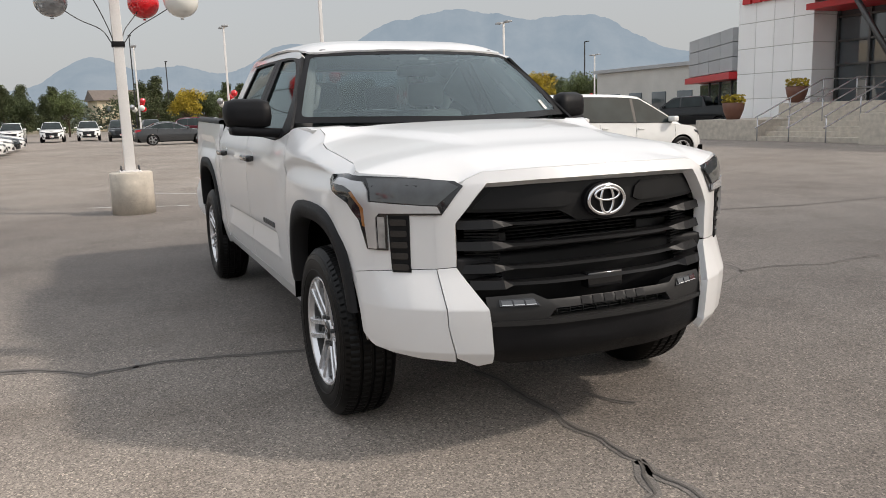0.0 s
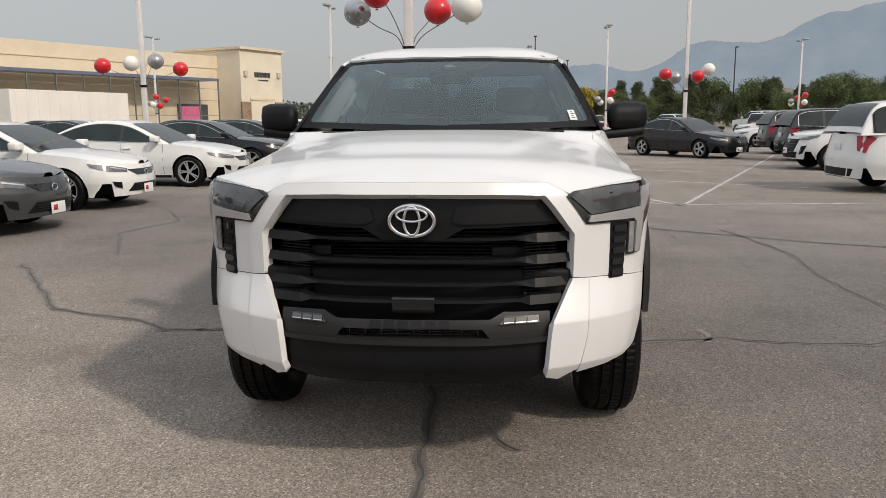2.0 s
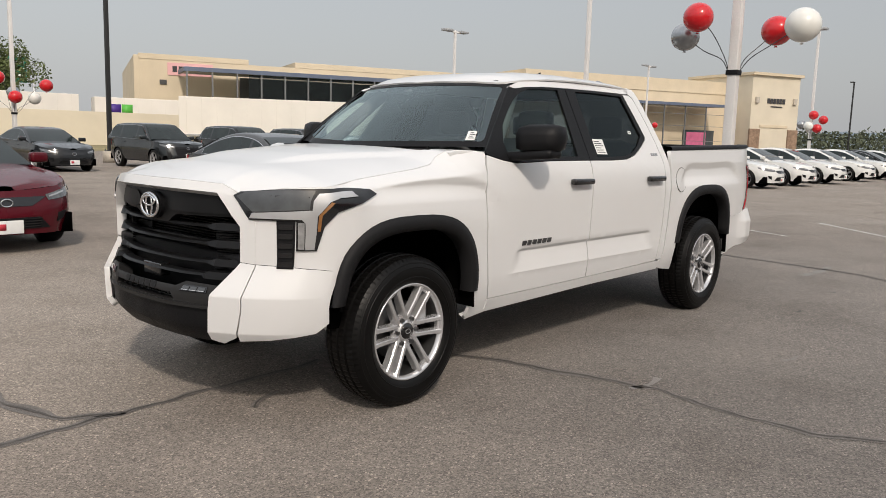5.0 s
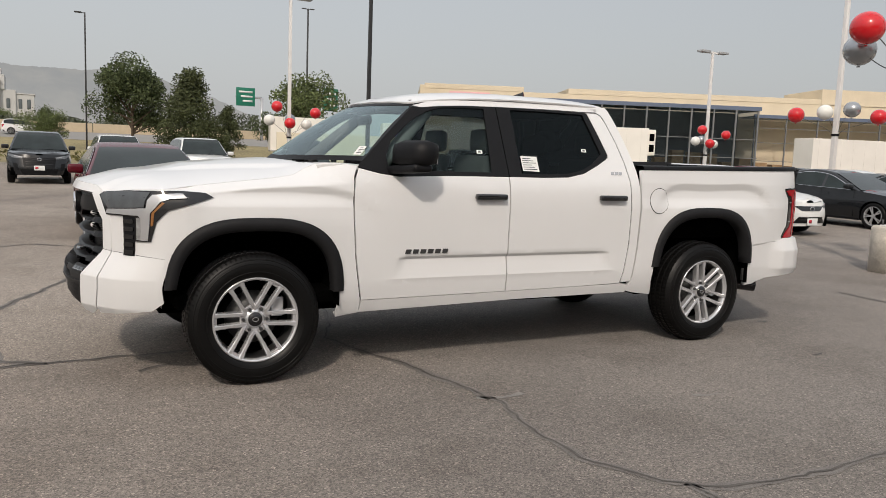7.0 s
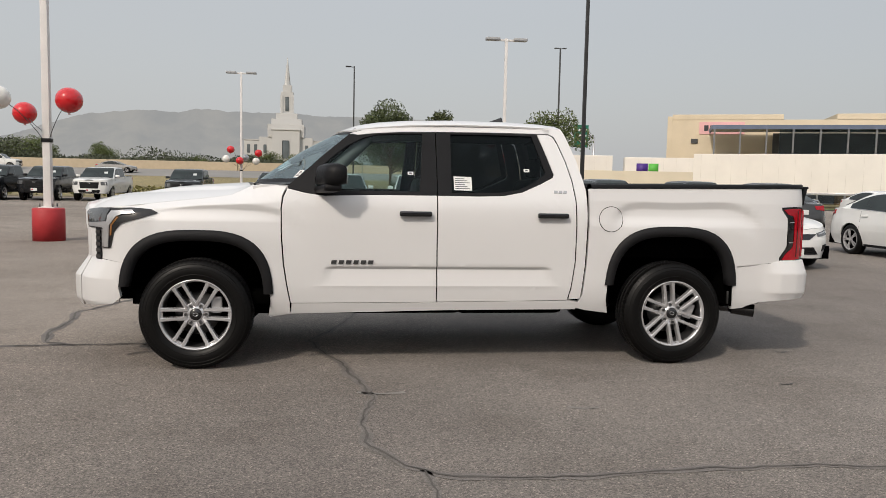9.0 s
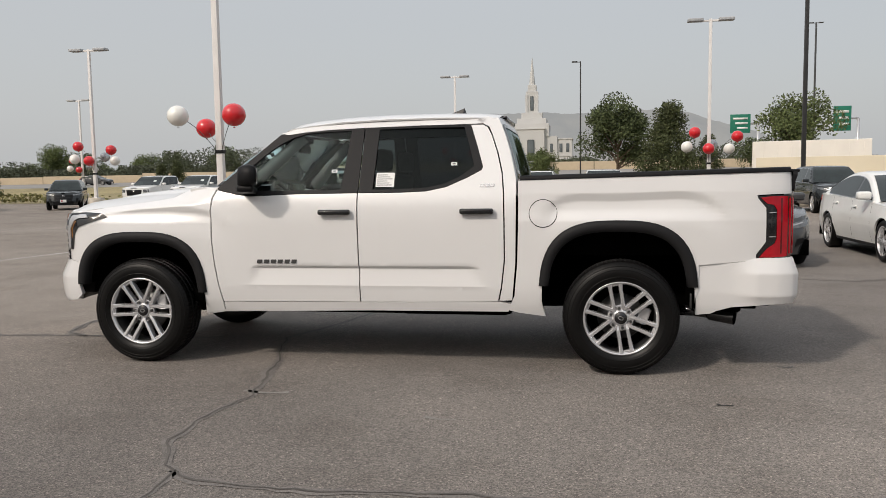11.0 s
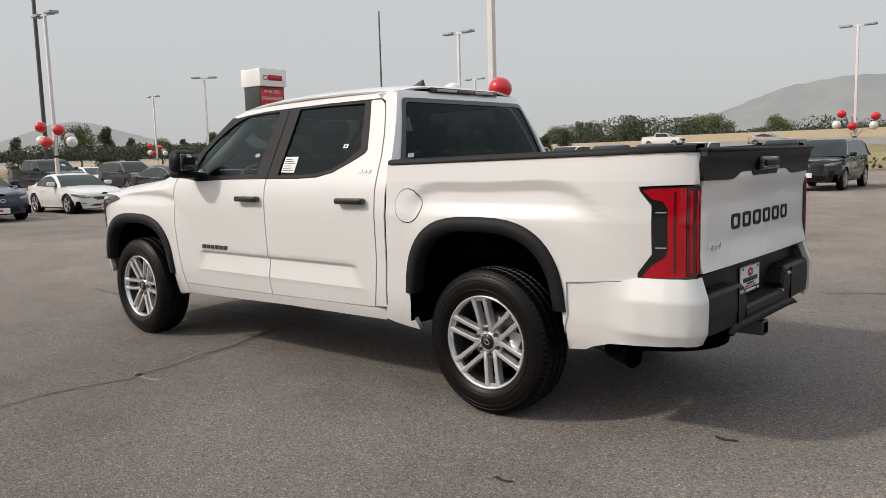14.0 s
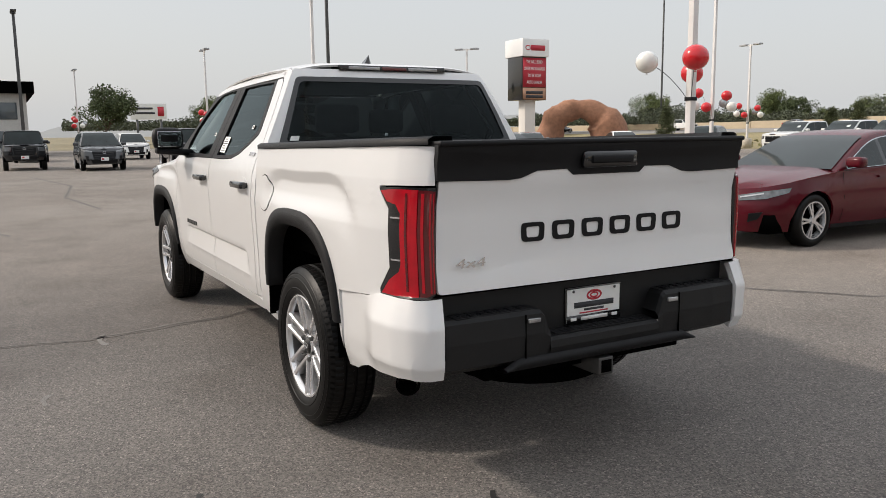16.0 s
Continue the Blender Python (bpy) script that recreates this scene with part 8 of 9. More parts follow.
PURPLE = material("purple_mark", (0.06, 0.02, 0.22), 0.5, vary=0.05, scale=1)
GREEN_M = material("green_mark", (0.10, 0.45, 0.06), 0.5, vary=0.05, scale=1)
trailer((-31.6, -56.6), (-45.2, -46.7), "long white refrigerated box trailer parked behind the lot", reefer=True, top_z=4.25)
trailer((-34.0, -60.0), (-47.8, -50.0), "second white refrigerated trailer beside the first", reefer=True, top_z=4.2)
trailer((-60.2, -43.0), (-74.0, -39.5), "long plain white box trailer parked by the store")
trailer((-38.6, -66.2), (-29.9, -69.0), "short white box trailer with purple and green logo bars", top_z=4.3, marks=[(6.9, 8.0, 2.7, 3.7, PURPLE), (5.9, 6.85, 2.7, 3.7, GREEN_M)])
trailer((-29.2, -71.0), (-19.4, -72.8), "plain white box trailer behind the yard wall", top_z=4.5)
yard_wall = tagged(wall_run("yard_wall", (-18.6, -67.2), (-41.0, -63.0), 0, 2.9, 0.3, STUCCO_PALE, ""), "low cream yard wall behind the trailers", "wall", kind="structure")



# ---- showroom with stairs ----
show = thing("showroom", "white and grey panelled car showroom with glass front and stairs", "building", pose(-25.7, 26.5, 0))
WING = Matrix.Translation((-7.3, 3.7, 0)) @ Matrix.Rotation(math.atan2(-3.7, 7.3), 4, 'Z')


def hbox(name, u0, u1, v0, v1, z0, z1, mat, label="", bev=0.01, parent=None, wing=False):
    """A block of the showroom: along its front, out towards the lot, height."""
    return part(name, box((u0, -v1, z0), (u1, -v0, z1), bev, WING if wing else None), mat, parent or show, label, smooth=False)


hbox("floor_base", 0, 8.1, -9, -0.05, 0, 0.5, CONCRETE, wing=True)
hbox("wing_wall", 0, 8.1, -9, -0.5, 0.5, 2.6, PANEL_GREY, wing=True)
for k in range(4):
    hbox("window", 0.2 + k * 2.0, 2.05 + k * 2.0, -0.5, -0.42, 0.5, 2.5, SHOP_GLASS, wing=True)
    hbox("mullion", 2.05 + k * 2.0, 2.15 + k * 2.0, -0.5, -0.36, 0.5, 2.6, DARK_METAL, wing=True)
hbox("red_band", -0.3, 8.1, -9, 0.35, 2.62, 2.95, FASCIA_RED, "red fascia band", wing=True)
for j in range(3):
    for k in range(4):
        hbox("grey_panel", 0.02 + k * 2.02, 2.0 + k * 2.02, -8.9, 0.2, 3.0 + j * 0.68, 3.65 + j * 0.68, PANEL_GREY, wing=True)
for j in range(7):
    for k in range(4):
        hbox("white_panel", 0.02 + k * 1.08, 1.07 + k * 1.08, -5.5, 0.0, 0.5 + j * 1.15, 1.62 + j * 1.15, TILE_WHITE)
hbox("panel_backing", 0.03, 4.3, -5.4, -0.025, 0.5, 8.5, WALL_GREY)
for k in range(6):
    hbox("sign_bar", 0.35 + k * 0.60, 0.83 + k * 0.60, 0.0, 0.14, 5.95, 6.55, FASCIA_RED, "red sign bar")
hbox("entry_glass", 4.35, 32, -1.5, -1.4, 1.40, 6.0, SHOP_GLASS, "tall dark entrance glazing")
for k in range(18):
    hbox("mullion", 4.4 + k * 1.55, 4.5 + k * 1.55, -1.4, -1.25, 1.40, 6.0, DARK_METAL)
for zz in (2.9, 3.9, 4.9):
    hbox("mullion", 4.4, 32, -1.4, -1.27, zz, zz + 0.09, DARK_METAL)
hbox("entry_canopy", 4.4, 32, -3.2, 2.2, 6.1, 6.5, FASCIA_RED, "red entrance canopy")
hbox("entry_canopy", 4.4, 32, -3.0, 0.6, 5.2, 5.45, FASCIA_RED)
hbox("upper_wall", 4.4, 32, -8, -2.9, 6.5, 8.6, TILE_WHITE)
for k in range(3):
    bm = bmesh.new()
    add_tube(bm, (9.5 + k * 7, -0.6, 1.40), (7.0 + k * 7, -1.6, 6.1), 0.11, 0.11, 10)
    part("raking_column", bm, DARK_METAL, show)
# plinth, stairs and rails
hbox("landing", 4.3, 34, -3.0, 1.8, 0, 1.40, CONCRETE)
hbox("planter_wall", 2.9, 6.3, 0.05, 5.0, 0, 0.80, CONCRETE, "low concrete planter wall")
for k in range(8):
    hbox("stair_tread", 6.3, 11.2, 1.8, 1.8 + 0.40 * (8 - k), k * 0.175, (k + 1) * 0.175, CONCRETE, bev=0.008)
hbox("cheek_wall", 11.2, 16.5, 1.8, 5.6, 0, 1.0, CONCRETE, "concrete cheek wall")
hbox("stair_tread", 16.5, 34, 3.2, 5.2, 0, 0.5, CONCRETE)
for u in (6.5, 8.0, 9.6, 11.0):
    bm = bmesh.new()
    for dz in (0.9, 0.5):
        add_wire(bm, [(u, 0.6, 1.40 + dz), (u, -1.8, 1.40 + dz), (u, -5.3, dz)], 0.028, 8)
    for vv, z0 in ((0.6, 1.40), (-1.8, 1.40), (-3.55, 0.70), (-5.2, 0.0)):
        add_tube(bm, (u, vv, z0), (u, vv, z0 + 0.9), 0.024, 0.024, 8)
    part("stair_rail", bm, SILVER, show, "steel tube stair rail")


def facade(u, v):
    return Vector((-25.7 + u, 26.5 - v, 0))


planter_clay = material("brown_planter", (0.16, 0.07, 0.045), 0.6, vary=0.15, scale=4)


def planter(u, v, z):
    p0 = facade(u, v)
    t = thing("flower_pot", "brown round pot with yellow-green flowers", "plant pot", Matrix.Translation((p0.x, p0.y, z)), "flower pots by the stairs")
    bm = bmesh.new()
    lathe(bm, [(0.0, 0.0), (0.26, 0.0), (0.40, 0.36), (0.45, 0.66), (0.40, 0.68), (0.38, 0.60), (0.0, 0.58)], 24, 'Z')
    bmesh.ops.recalc_face_normals(bm, faces=bm.faces[:])
    part("pot", bm, planter_clay, t)
    bm = bmesh.new()
    rg = random.Random(int(u * 7))
    for _ in range(260):
        a, r, h = rg.uniform(0, 6.28), 0.46 * math.sqrt(rg.random()), rg.uniform(0.0, 0.42)
        leaf_quad(bm, Vector((r * math.cos(a), r * math.sin(a), 0.62 + h * (1 - 0.4 * r))), 0.07, rg)
    part("blossom", bm, LEAF_YELLOW, t, "yellow flowers")
    return t


def leaf_quad(bm, c, s, rg):
    n_ = Vector((rg.gauss(0, 1), rg.gauss(0, 1), rg.gauss(0.4, 1))).normalized()
    u_ = n_.orthogonal().normalized()
    u_ = Matrix.Rotation(rg.uniform(0, 6.28), 3, n_) @ u_
    w_ = n_.cross(u_)
    s1, s2 = s * rg.uniform(0.7, 1.3), s * rg.uniform(0.4, 0.8)
    bm.faces.new([bm.verts.new(c + p) for p in (u_ * s1, w_ * s2, -u_ * s1, -w_ * s2)])


planter(4.2, 4.2, 0.80)
planter(4.75, 1.3, 1.40)
# low grey building beyond
gb = thing("grey_building", "low grey block service building", "building")
part("wall", box((-68, 48, 0), (-44, 60, 5.0), 0.03), WALL_GREY, gb, smooth=False)
part("roof_edge", box((-68.3, 47.7, 5.0), (-43.7, 60.3, 5.35), 0.02), PANEL_GREY, gb, smooth=False)
for k in range(6):
    part("window", box((-66 + k * 3.6, 47.9, 1.0), (-64 + k * 3.6, 48.02, 2.8), 0.01), SHOP_GLASS, gb)

# ---- pylon sign ----
sign = thing("pylon_sign", "tall dealer pylon sign with red message panel", "sign", pose(50.5, -38.9, 0))
part("post", box((-0.5, -0.55, 0), (0.5, 0.55, 4.3), 0.03), TRAILER_WHITE, sign)
part("message_cabinet", box((-1.1, -1.3, 4.2), (1.1, 1.3, 7.9), 0.04), GLOSS_BLACK, sign, "black message cabinet")
part("message_panel", box((-1.12, -1.22, 5.3), (-1.10, 1.22, 7.8), 0.0), RED_INK, sign, "red message panel")
part("dealer_panel", box((-1.12, -1.22, 4.25), (-1.10, 1.22, 5.25), 0.0), material("sandy_panel", (0.50, 0.28, 0.18), 0.6, vary=0.15, scale=1), sign, "sand coloured dealer panel")
part("top_cabinet", box((-1.35, -1.4, 7.9), (1.35, 1.4, 9.4), 0.05), TILE_WHITE, sign, "white top cabinet")
part("logo_bar", box((-1.37, -0.95, 8.4), (-1.35, 0.55, 8.85)), RED_INK, sign)
bm = bmesh.new()
oval(bm, 0.24, 0.18, -1.36, 8.62, 0.01, 0.04, 24)
for v in bm.verts:
    v.co.y += 0.85
part("logo_bar", bm, RED_INK, sign)
for i, line in enumerate(("WE WILL BEND", "OVER BACKWARDS", "TO BE YOUR", "AUTO DEALER")):
    text_mesh(line, 0.40, 0.01, PAPER, sign, Matrix.Translation((-1.125, 0, 7.45 - i * 0.58)) @ pose(0, 0, 0, 90, 0, -90), "lettering", "white message lettering", 0.0, 0.62)
for zz in (4.85, 4.5):
    part("dealer_bar", box((-1.135, -0.9, zz - 0.12), (-1.12, 0.9, zz + 0.12)), INK, sign)

# ---- sandstone arch ----
bm = bmesh.new()
rg = random.Random(8)
rows = []
n_seg = 30
for i in range(n_seg + 1):
    a = math.pi * i / n_seg
    cx, cz = -2.45 * math.cos(a), 3.05 * math.sin(a) ** 0.8 + 0.1
    thick = 0.66 + 0.45 * abs(math.cos(a)) + (0.35 if i < 8 else 0)
    tang = Vector((2.45 * math.sin(a), 0, 3.05 * math.cos(a))).normalized()
    nn = Vector((-tang.z, 0, tang.x))
    row = []
    for j in range(14):
        b = 2 * math.pi * j / 14
        p = Vector((cx, 0, cz)) + nn * (thick * math.cos(b)) + Vector((0, 1.1, 0)) * (thick * 0.9 * math.sin(b))
        p += Vector((1, 1, 1)) * 0.28 * noise.noise(p * 0.7) + Vector((1, 1, 1)) * 0.08 * noise.noise(p * 2.7)
        p.z = max(p.z, -0.05)
        row.append(bm.verts.new(p))
    rows.append(row)
for A, B in zip(rows, rows[1:]):
    for j in range(14):
        bm.faces.new((A[j], A[(j + 1) % 14], B[(j + 1) % 14], B[j]))
bmesh.ops.recalc_face_normals(bm, faces=bm.faces[:])
arch_ob = tagged(part("rock_arch", bm, ROCK), "red sandstone arch sculpture on the lot", "rock")
arch_ob.matrix_basis = pose(41.5, -37.5, 0, 0, 0, 50)

# ---- highway signs and billboard ----
HW_GREEN = material("green_road_sign", (0.01, 0.16, 0.10), 0.5, vary=0.05, scale=1)
for x, y, w_, h_, z_ in ((-23.5, -100.9, 2.5, 2.4, 8.0), (-38.8, -111.0, 2.3, 3.4, 9.0)):
    t = thing("highway_sign", "green overhead highway sign on a steel gantry", "sign", pose(x, y, 0), "highway signs")
    part("panel", box((-w_ / 2, 0, z_ - h_ / 2), (w_ / 2, 0.12, z_ + h_ / 2), 0.03), HW_GREEN, t)
    for k in range(3):
        part("text_bar", box((-w_ * 0.36, 0.12, z_ + h_ * (0.22 - 0.25 * k)), (w_ * (0.36 - 0.1 * k), 0.15, z_ + h_ * (0.32 - 0.25 * k))), PAPER, t)
    part("post", tube((-w_ / 2 - 1.0, -0.2, 0), (-w_ / 2 - 1.0, -0.2, z_), 0.22, 0.2, 12), SILVER, t)
    part("arm", tube((-w_ / 2 - 1.0, -0.2, z_), (w_ / 2, -0.2, z_), 0.15, 0.12, 10), SILVER, t)
bb = thing("billboard", "pale roadside billboard on posts", "billboard", pose(120, -18, 0, 0, 0, 180 - 9))
part("panel", box((0, -2.6, 4.0), (0.3, 2.6, 6.4), 0.03), PAPER, bb)
part("text_bar", box((0.3, -1.9, 5.5), (0.34, 0.6, 5.8)), INK, bb)
part("text_bar", box((0.3, -1.9, 4.8), (0.34, 0.9, 5.1)), INK, bb)
part("logo_bar", box((0.3, 1.3, 4.5), (0.34, 2.2, 5.9)), RED_INK, bb)
for s_ in (-1.7, 1.7):
    part("post", tube((0.1, s_, 0), (0.1, s_, 4.3), 0.18, 0.18, 10), DARK_METAL, bb)
sb = thing("service_building", "grey two storey building with dark window bands", "building", pose(63, 4.4, 0))
part("wall", box((0, -4.3, 0), (18, 14, 4.9), 0.04), WALL_GREY, sb, smooth=False)
part("roof_edge", box((-0.6, -4.9, 4.9), (18.6, 14.6, 5.8), 0.04), UNDER, sb, smooth=False)
for zz in (0.7, 2.9):
    for k in range(5):
        part("window", box((-0.06, -3.6 + k * 3.4, zz), (0.02, -0.9 + k * 3.4, zz + 1.3), 0.01), SHOP_GLASS, sb)

# ---- temple on the skyline ----
temple = thing("temple", "pale stone temple with a tall central spire", "building", pose(26.7, -478, -0.06, 0, 0, 0))
part("base_wall", box((-24, -13, 0), (24, 13, 24.5), 0.1), TEMPLE_STONE, temple, smooth=False)
part("wing", box((-15.5, -14, 0), (15.5, 14, 26.0), 0.1), TEMPLE_STONE, temple, smooth=False)
part("centre_block", box((-10.5, -11, 26), (10.5, 14.8, 33.5), 0.1), TEMPLE_STONE, temple, smooth=False)
part("centre_block", box((-8.0, -10, 0), (8.0, 16.5, 30.5), 0.1), TEMPLE_STONE, temple, smooth=False)
part("tier", box((-8.8, -8.8, 33.5), (8.8, 8.8, 37.0), 0.1), TEMPLE_STONE, temple, smooth=False)
part("tier", box((-6.2, -6.2, 37.0), (6.2, 6.2, 40.5), 0.1), TEMPLE_STONE, temple, smooth=False)
part("tower", box((-3.5, -3.5, 40.5), (3.5, 3.5, 53.5), 0.1), TEMPLE_STONE, temple, smooth=False)
for x in (-3.2, 3.2):
    part("tower_buttress", box((x - 0.7, 3.0, 40.5), (x + 0.7, 4.1, 51.5), 0.1), TEMPLE_STONE, temple, smooth=False)
part("tower_cap", box((-2.6, -2.6, 53.5), (2.6, 2.6, 57.5), 0.1), TEMPLE_STONE, temple, smooth=False)
part("spire", tube((0, 0, 57.5), (0, 0, 74), 1.9, 0.12, 8), TEMPLE_STONE, temple, smooth=False)
for z0, w_ in ((24.5, 24.5), (14.6, 24.3)):
    part("cornice", box((-w_, -13.4, z0 - 0.5), (w_, 13.4, z0), 0.05), TEMPLE_STONE, temple, smooth=False)
part("cornice", box((-8.5, -10, 30.0), (8.5, 17.0, 30.6), 0.05), TEMPLE_STONE, temple, smooth=False)
for x in (-21.5, -17.5, -12.0, 12.0, 17.5, 21.5):
    for z0, z1 in ((5.5, 10.5), (16.5, 21.5)):
        y = 14.0 if abs(x) < 15 else 13.0
        part("window", box((x - 0.85, y, z0), (x + 0.85, y + 0.12, z1), 0.3), WINDOW_FAR, temple)
part("window", box((-2.0, 16.5, 13.5), (2.0, 16.65, 24), 0.6), WINDOW_FAR, temple, "tall arched window")
part("window", box((-1.0, 3.5, 42), (1.0, 3.62, 50.5), 0.3), WINDOW_FAR, temple)
part("door", box((-4.2, 16.5, 0), (4.2, 16.6, 6.5)), WINDOW_FAR, temple)


# ---- trees ----
def tree(height, spread, leaf, seed, kind="broad", count=1500, leaf_size=0.24):
    """A tapered trunk with limbs and a crown of many small leaves in uneven clumps."""
    rg = random.Random(seed)
    t = thing("tree", "", "")
    bm = bmesh.new()
    th = height * (0.62 if kind == "broad" else 0.95)
    add_tube(bm, (0, 0, 0), (rg.uniform(-0.2, 0.2), rg.uniform(-0.2, 0.2), th), height * 0.022, height * 0.006, 8)
    clumps = []
    if kind == "broad":
        for k in range(16):
            a = rg.uniform(0, 6.28)
            z0 = height * rg.uniform(0.22, 0.55)
            r = spread * rg.uniform(0.35, 0.95)
            e = Vector((r * math.cos(a), r * math.sin(a), min(height * 0.95, z0 + height * rg.uniform(0.12, 0.38))))
            add_tube(bm, (0, 0, z0), e, height * 0.010, height * 0.003, 5)
            clumps.append((e, spread * rg.uniform(0.28, 0.50)))
        for k in range(10):
            clumps.append((Vector((rg.uniform(-0.4, 0.4) * spread, rg.uniform(-0.4, 0.4) * spread, height * rg.uniform(0.60, 0.95))), spread * rg.uniform(0.25, 0.45)))
    else:
        for k in range(34):
            z0 = height * (0.10 + 0.88 * k / 34)
            a = rg.uniform(0, 6.28)
            r = spread * (1 - k / 36) * rg.uniform(0.65, 1.05) + 0.15
            e = Vector((r * math.cos(a), r * math.sin(a), z0 - 0.10 * r))
            add_tube(bm, (0, 0, z0), e, height * 0.005, height * 0.002, 4)
            for f_ in (0.45, 0.85):
                clumps.append((Vector((0, 0, z0)).lerp(e, f_), 0.22 * spread + 0.12))
    part("trunk", bm, BARK, t)
    bm = bmesh.new()
    for i in range(count):
        c, r = clumps[rg.randrange(len(clumps))]
        d = Vector((rg.gauss(0, 1), rg.gauss(0, 1), rg.gauss(0, 0.75)))
        d = d.normalized() * r * rg.random() ** 0.4
        leaf_quad(bm, c + d, leaf_size, rg)
    part("crown", bm, leaf, t, "leafy crown with gaps", smooth=False)
    return t


BROAD = [tree(8.0, 3.2, LEAF, 1, count=8500, leaf_size=0.13), tree(7.0, 3.0, LEAF_DARK, 2, count=8000, leaf_size=0.13), tree(8.5, 3.8, LEAF, 3, count=9500, leaf_size=0.14)]
PINES = [tree(8.0, 2.9, LEAF_PINE, 4, "pine", 8000, 0.12), tree(7.0, 2.7, LEAF_PINE, 5, "pine", 7000, 0.12)]
GOLD = [tree(5.5, 2.0, LEAF_YELLOW, 6, count=4500, leaf_size=0.12)]
BIG = [tree(11.0, 4.6, LEAF_DARK, 7, count=17000, leaf_size=0.15)]
SPREAD = [tree(8.2, 4.2, LEAF_PINE, 8, "pine", 16000, 0.12)]
used = set()


def plant(pool, i, x, y, s, label, group="trees round the lot"):
    src = pool[i % len(pool)]
    m = pose(x, y, 0, 0, 0, (i * 77) % 360)
    if src not in used:
        used.add(src)
        ob = src
        ob.matrix_basis = m
    else:
        ob = copy_thing(src, m)
    ob.scale = (s, s, s)
    tagged(ob, label, "tree", group)


LB, LP, LG = "green broadleaf tree with an uneven leafy crown", "dark green conifer tree with layered branches", "small tree with golden yellow leaves"
# trees by the highway side
plant(BIG, 0, -7.0, -77, 0.86, "large green tree standing alone on dry grass")
plant(SPREAD, 0, -11.6, -72, 1.0, "wide dark green pine tree with a rounded crown")
plant(BROAD, 0, -24.6, -76, 1.15, LB)
plant(BROAD, 1, -20.5, -75, 0.7, LB)
plant(PINES, 1, -15.5, -74, 0.75, LP)
plant(BROAD, 2, 0.6, -71, 0.48, LB)
# the belt behind the far end of the lot, and round to the showroom
rg = random.Random(21)
for i in range(58):
    az_ = 142 + i * 0.78 + rg.uniform(-0.3, 0.3)
    d = rg.uniform(104, 150)
    x, y = 3.6 + d * math.cos(radians(az_)), -1.0 + d * math.sin(radians(az_))
    s = rg.uniform(0.68, 1.0) * d / 118
    k = rg.random()
    if 178.2 < az_ < 180.8:
        continue
    if 182 < az_ < 187 and k < 0.75 or k < 0.36:
        plant(PINES, i, x, y, s * 0.98, LP)
    else:
        plant(BROAD, i, x, y, s * 0.85, LB)
plant(GOLD, 0, -98, 8.9, 0.95, LG)
plant(GOLD, 0, -84, 50, 1.1, LG)
# beyond the highway
for i in range(46):
    az_ = -14 - i * 1.85 + rg.uniform(-0.6, 0.6)
    d = rg.uniform(150, 215)
    x, y = -4 + d * math.cos(radians(az_)), 4 + d * math.sin(radians(az_))
    if y > -118 and az_ < -38:
        d = 125 / max(0.3, math.sin(radians(-az_)))
        x, y = -4 + d * math.cos(radians(az_)), 4 + d * math.sin(radians(az_))
    s = d / 190 * rg.uniform(0.55, 1.15) * (1.15 if -70 < az_ < -45 else 1.3 if az_ > -36 else 0.9)
    plant(PINES if (az_ > -35 and i % 3) else BROAD, i, x, y, s, LP if (az_ > -35 and i % 3) else LB, "far trees beyond the highway")
plant(BROAD, 1, 98, -9.5, 1.05, LB)
plant(PINES, 1, 30, -52, 0.42, LP)
plant(PINES, 0, 33, -60, 0.45, LP)
plant(PINES, 1, 42, -47.4, 0.48, LP)
plant(BROAD, 2, 82, 3.5, 0.8, LB)
# low brush and the far wood as masses
bm = bmesh.new()
for _ in range(105000):
    az_ = radians(rg.uniform(-104, -3))
    d = rg.uniform(138, 156)
    c = Vector((d * math.cos(az_), d * math.sin(az_), 0))
    h = (4.6 if az_ < -1.0 else 3.9) + (2.7 if az_ < -1.0 else 1.3) * smoothstep(0.0, 0.36, noise.noise(c * 0.045)) + 1.5 * noise.noise(c * 0.16)
    if h > 3.2:
        leaf_quad(bm, Vector((c.x, c.y, 2.6 + (h - 2.6) * rg.random() ** 0.8)), 0.215, rg)
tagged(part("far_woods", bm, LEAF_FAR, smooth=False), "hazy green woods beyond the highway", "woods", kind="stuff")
bm = bmesh.new()
for _ in range(30000):
    az_ = radians(rg.uniform(138, 197))
    d = rg.uniform(150, 200)
    c = Vector((d * math.cos(az_), d * math.sin(az_), 0))
    h = 5.6 + 2.5 * noise.noise(c * 0.03) + 1.8 * noise.noise(c * 0.12)
    leaf_quad(bm, Vector((c.x, c.y, rg.uniform(0.1, 1) * h * 0.85)), 0.36, rg)
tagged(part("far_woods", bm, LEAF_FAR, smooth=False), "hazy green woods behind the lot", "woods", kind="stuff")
bm = bmesh.new()
for _ in range(6000):
    x, y = rg.uniform(-10, 60), rg.uniform(-60, -49)
    if noise.noise(Vector((x * 0.12, y * 0.2, 0))) < -0.1:
        continue
    leaf_quad(bm, Vector((x, y, rg.uniform(0.02, 0.65))), 0.16, rg)
tagged(part("brush", bm, BUSH, smooth=False), "low yellow-green brush on the grass strip", "bushes", kind="stuff")
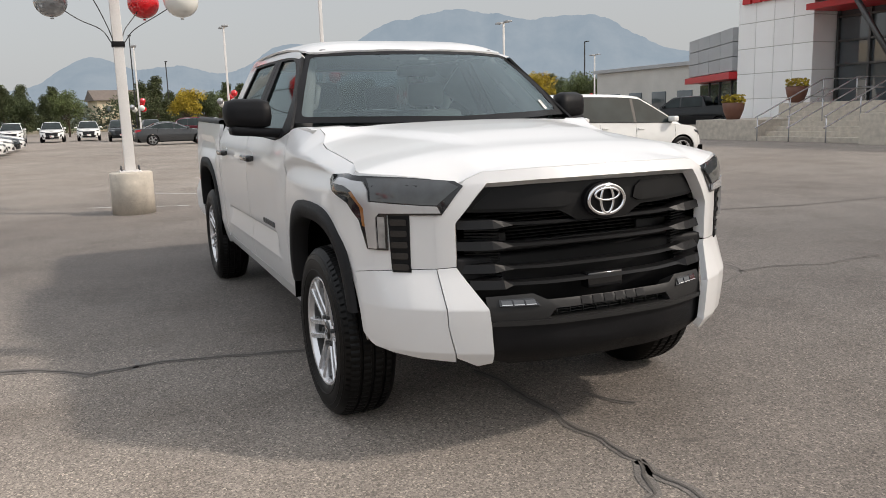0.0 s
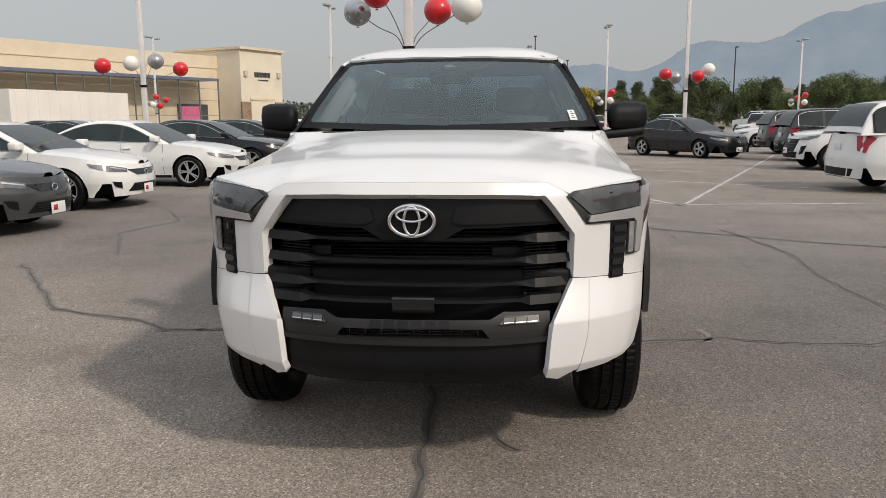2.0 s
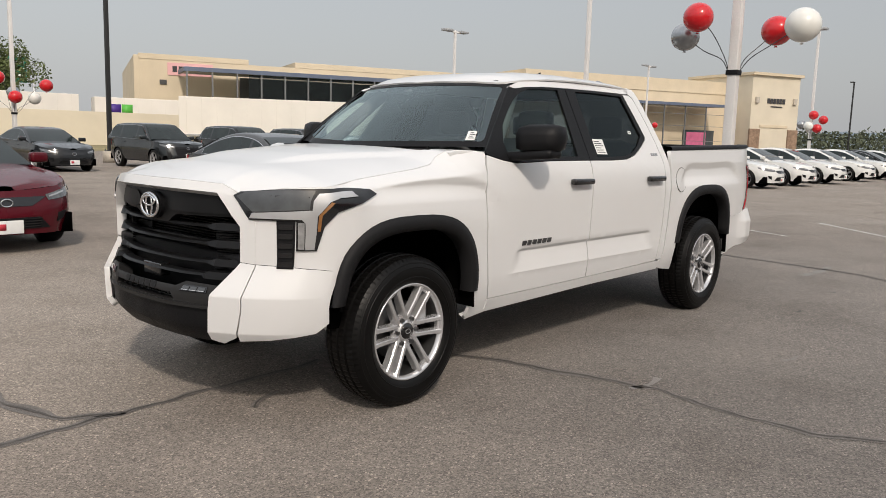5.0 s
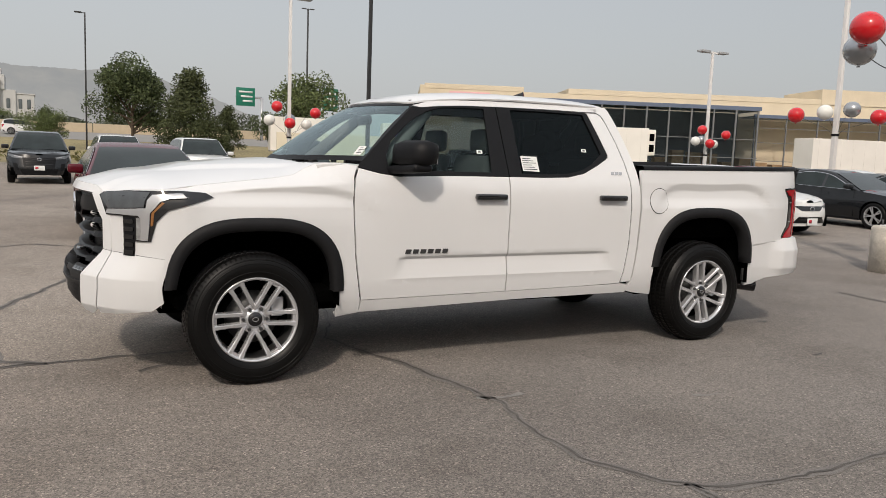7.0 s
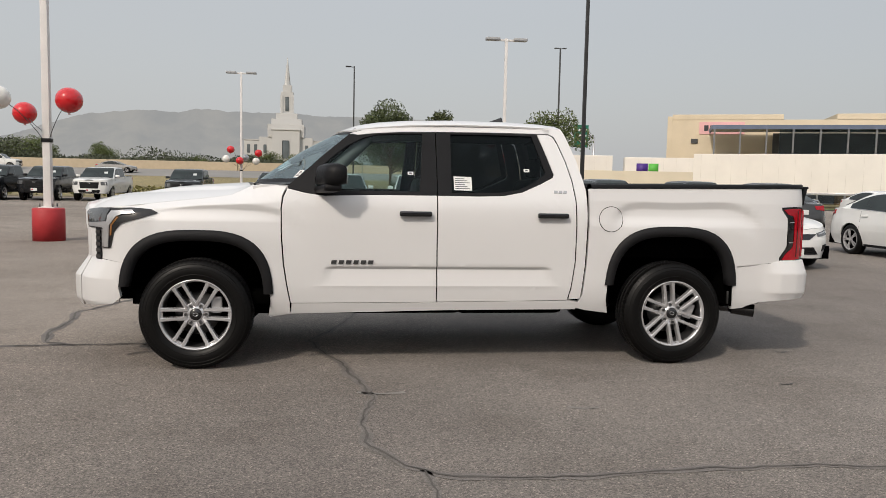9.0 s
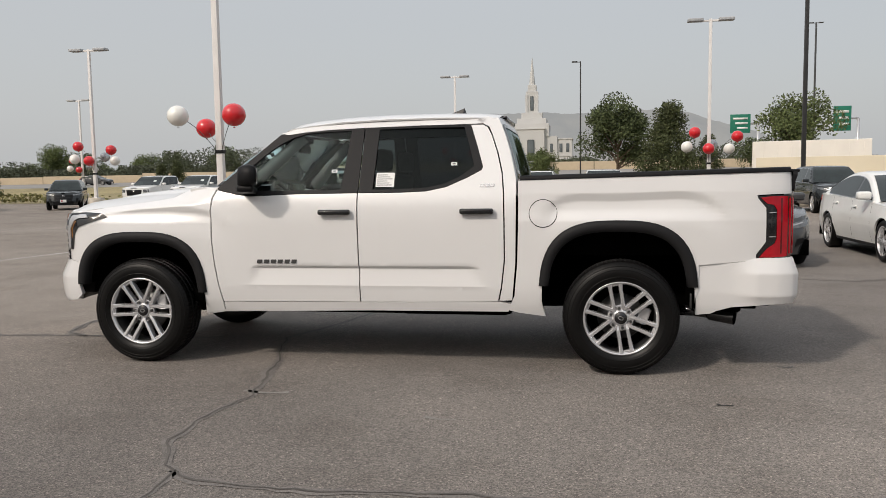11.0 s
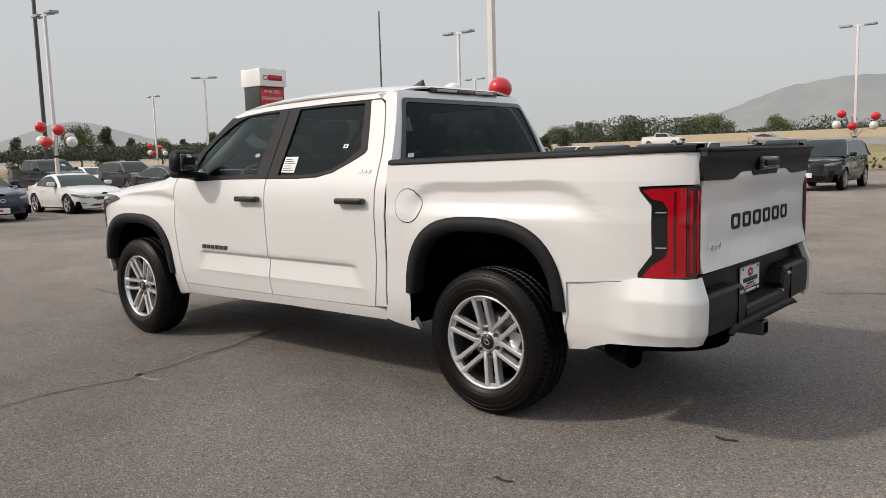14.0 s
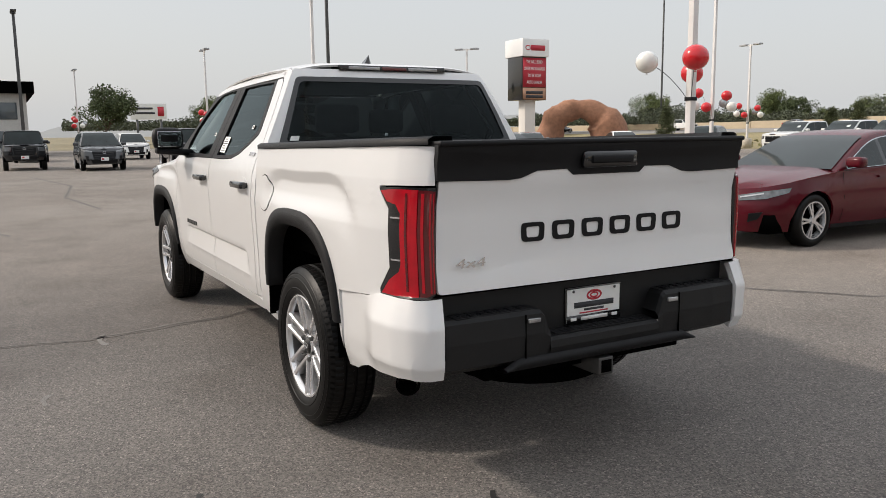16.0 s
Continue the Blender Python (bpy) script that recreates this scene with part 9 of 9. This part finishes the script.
# houses among the trees
for x, y, a in ((-175, 4.5, 10), (-190, 62, 40)):
    h = thing("house", "beige two storey house among the trees", "house", pose(x, y, 0, 0, 0, a), "houses among the trees")
    part("wall", box((-5, -6, 0), (5, 6, 6.0), 0.03), STUCCO, h, smooth=False)
    bm = bmesh.new()
    vs = [bm.verts.new(p) for p in ((-5.6, -6.6, 6), (5.6, -6.6, 6), (5.6, 6.6, 6), (-5.6, 6.6, 6), (0, -6.6, 8.2), (0, 6.6, 8.2))]
    for f in ((0, 1, 4), (2, 3, 5), (1, 2, 5, 4), (3, 0, 4, 5), (0, 3, 2, 1)):
        bm.faces.new([vs[k] for k in f])
    part("roof", bm, material("brown_shingle", (0.16, 0.13, 0.11), 0.9, vary=0.2, scale=2), h, smooth=False)
    for k in range(3):
        part("window", box((4.98, -4.5 + k * 3.2, 3.6), (5.03, -3.2 + k * 3.2, 4.9)), WINDOW_FAR, h)


# ---- mountains ----
def ridge(name, bumps, a0, a1, dist, floor_, mat, label, rough=1.0, seed=0):
    """A far ridge: a skyline made of a few broad peaks and fractal folds."""
    bm = bmesh.new()
    n_ = int((a1 - a0) * 8)
    rows = []
    for i in range(n_ + 1):
        a = a0 + (a1 - a0) * i / n_
        e = floor_ + sum(h * math.exp(-((a - c) / w) ** 2) for c, h, w in bumps)
        p = Vector((a * 0.35, seed, 0))
        e += rough * (0.45 * noise.noise(p) + 0.22 * noise.noise(p * 2.9) + 0.12 * noise.noise(p * 7.7) + 0.07 * noise.noise(p * 23))
        edge_ = smoothstep(a0, a0 + 4, a) * (1 - smoothstep(a1 - 4, a1, a))
        e = max(0.05, e * edge_)
        top_ = math.tan(radians(e)) * dist
        row = []
        for k in range(7):
            f = k / 6
            d = dist - 500 * (1 - f) + 60 * noise.noise(Vector((a * 0.8, f * 3, seed)))
            row.append(bm.verts.new((d * math.cos(radians(a)), d * math.sin(radians(a)), top_ * f ** 0.8 - 2)))
        rows.append(row)
    for A, B in zip(rows, rows[1:]):
        for k in range(6):
            bm.faces.new((A[k], A[k + 1], B[k + 1], B[k]))
    bmesh.ops.recalc_face_normals(bm, faces=bm.faces[:])
    return tagged(part(name, bm, mat), label, "mountain", kind="structure")


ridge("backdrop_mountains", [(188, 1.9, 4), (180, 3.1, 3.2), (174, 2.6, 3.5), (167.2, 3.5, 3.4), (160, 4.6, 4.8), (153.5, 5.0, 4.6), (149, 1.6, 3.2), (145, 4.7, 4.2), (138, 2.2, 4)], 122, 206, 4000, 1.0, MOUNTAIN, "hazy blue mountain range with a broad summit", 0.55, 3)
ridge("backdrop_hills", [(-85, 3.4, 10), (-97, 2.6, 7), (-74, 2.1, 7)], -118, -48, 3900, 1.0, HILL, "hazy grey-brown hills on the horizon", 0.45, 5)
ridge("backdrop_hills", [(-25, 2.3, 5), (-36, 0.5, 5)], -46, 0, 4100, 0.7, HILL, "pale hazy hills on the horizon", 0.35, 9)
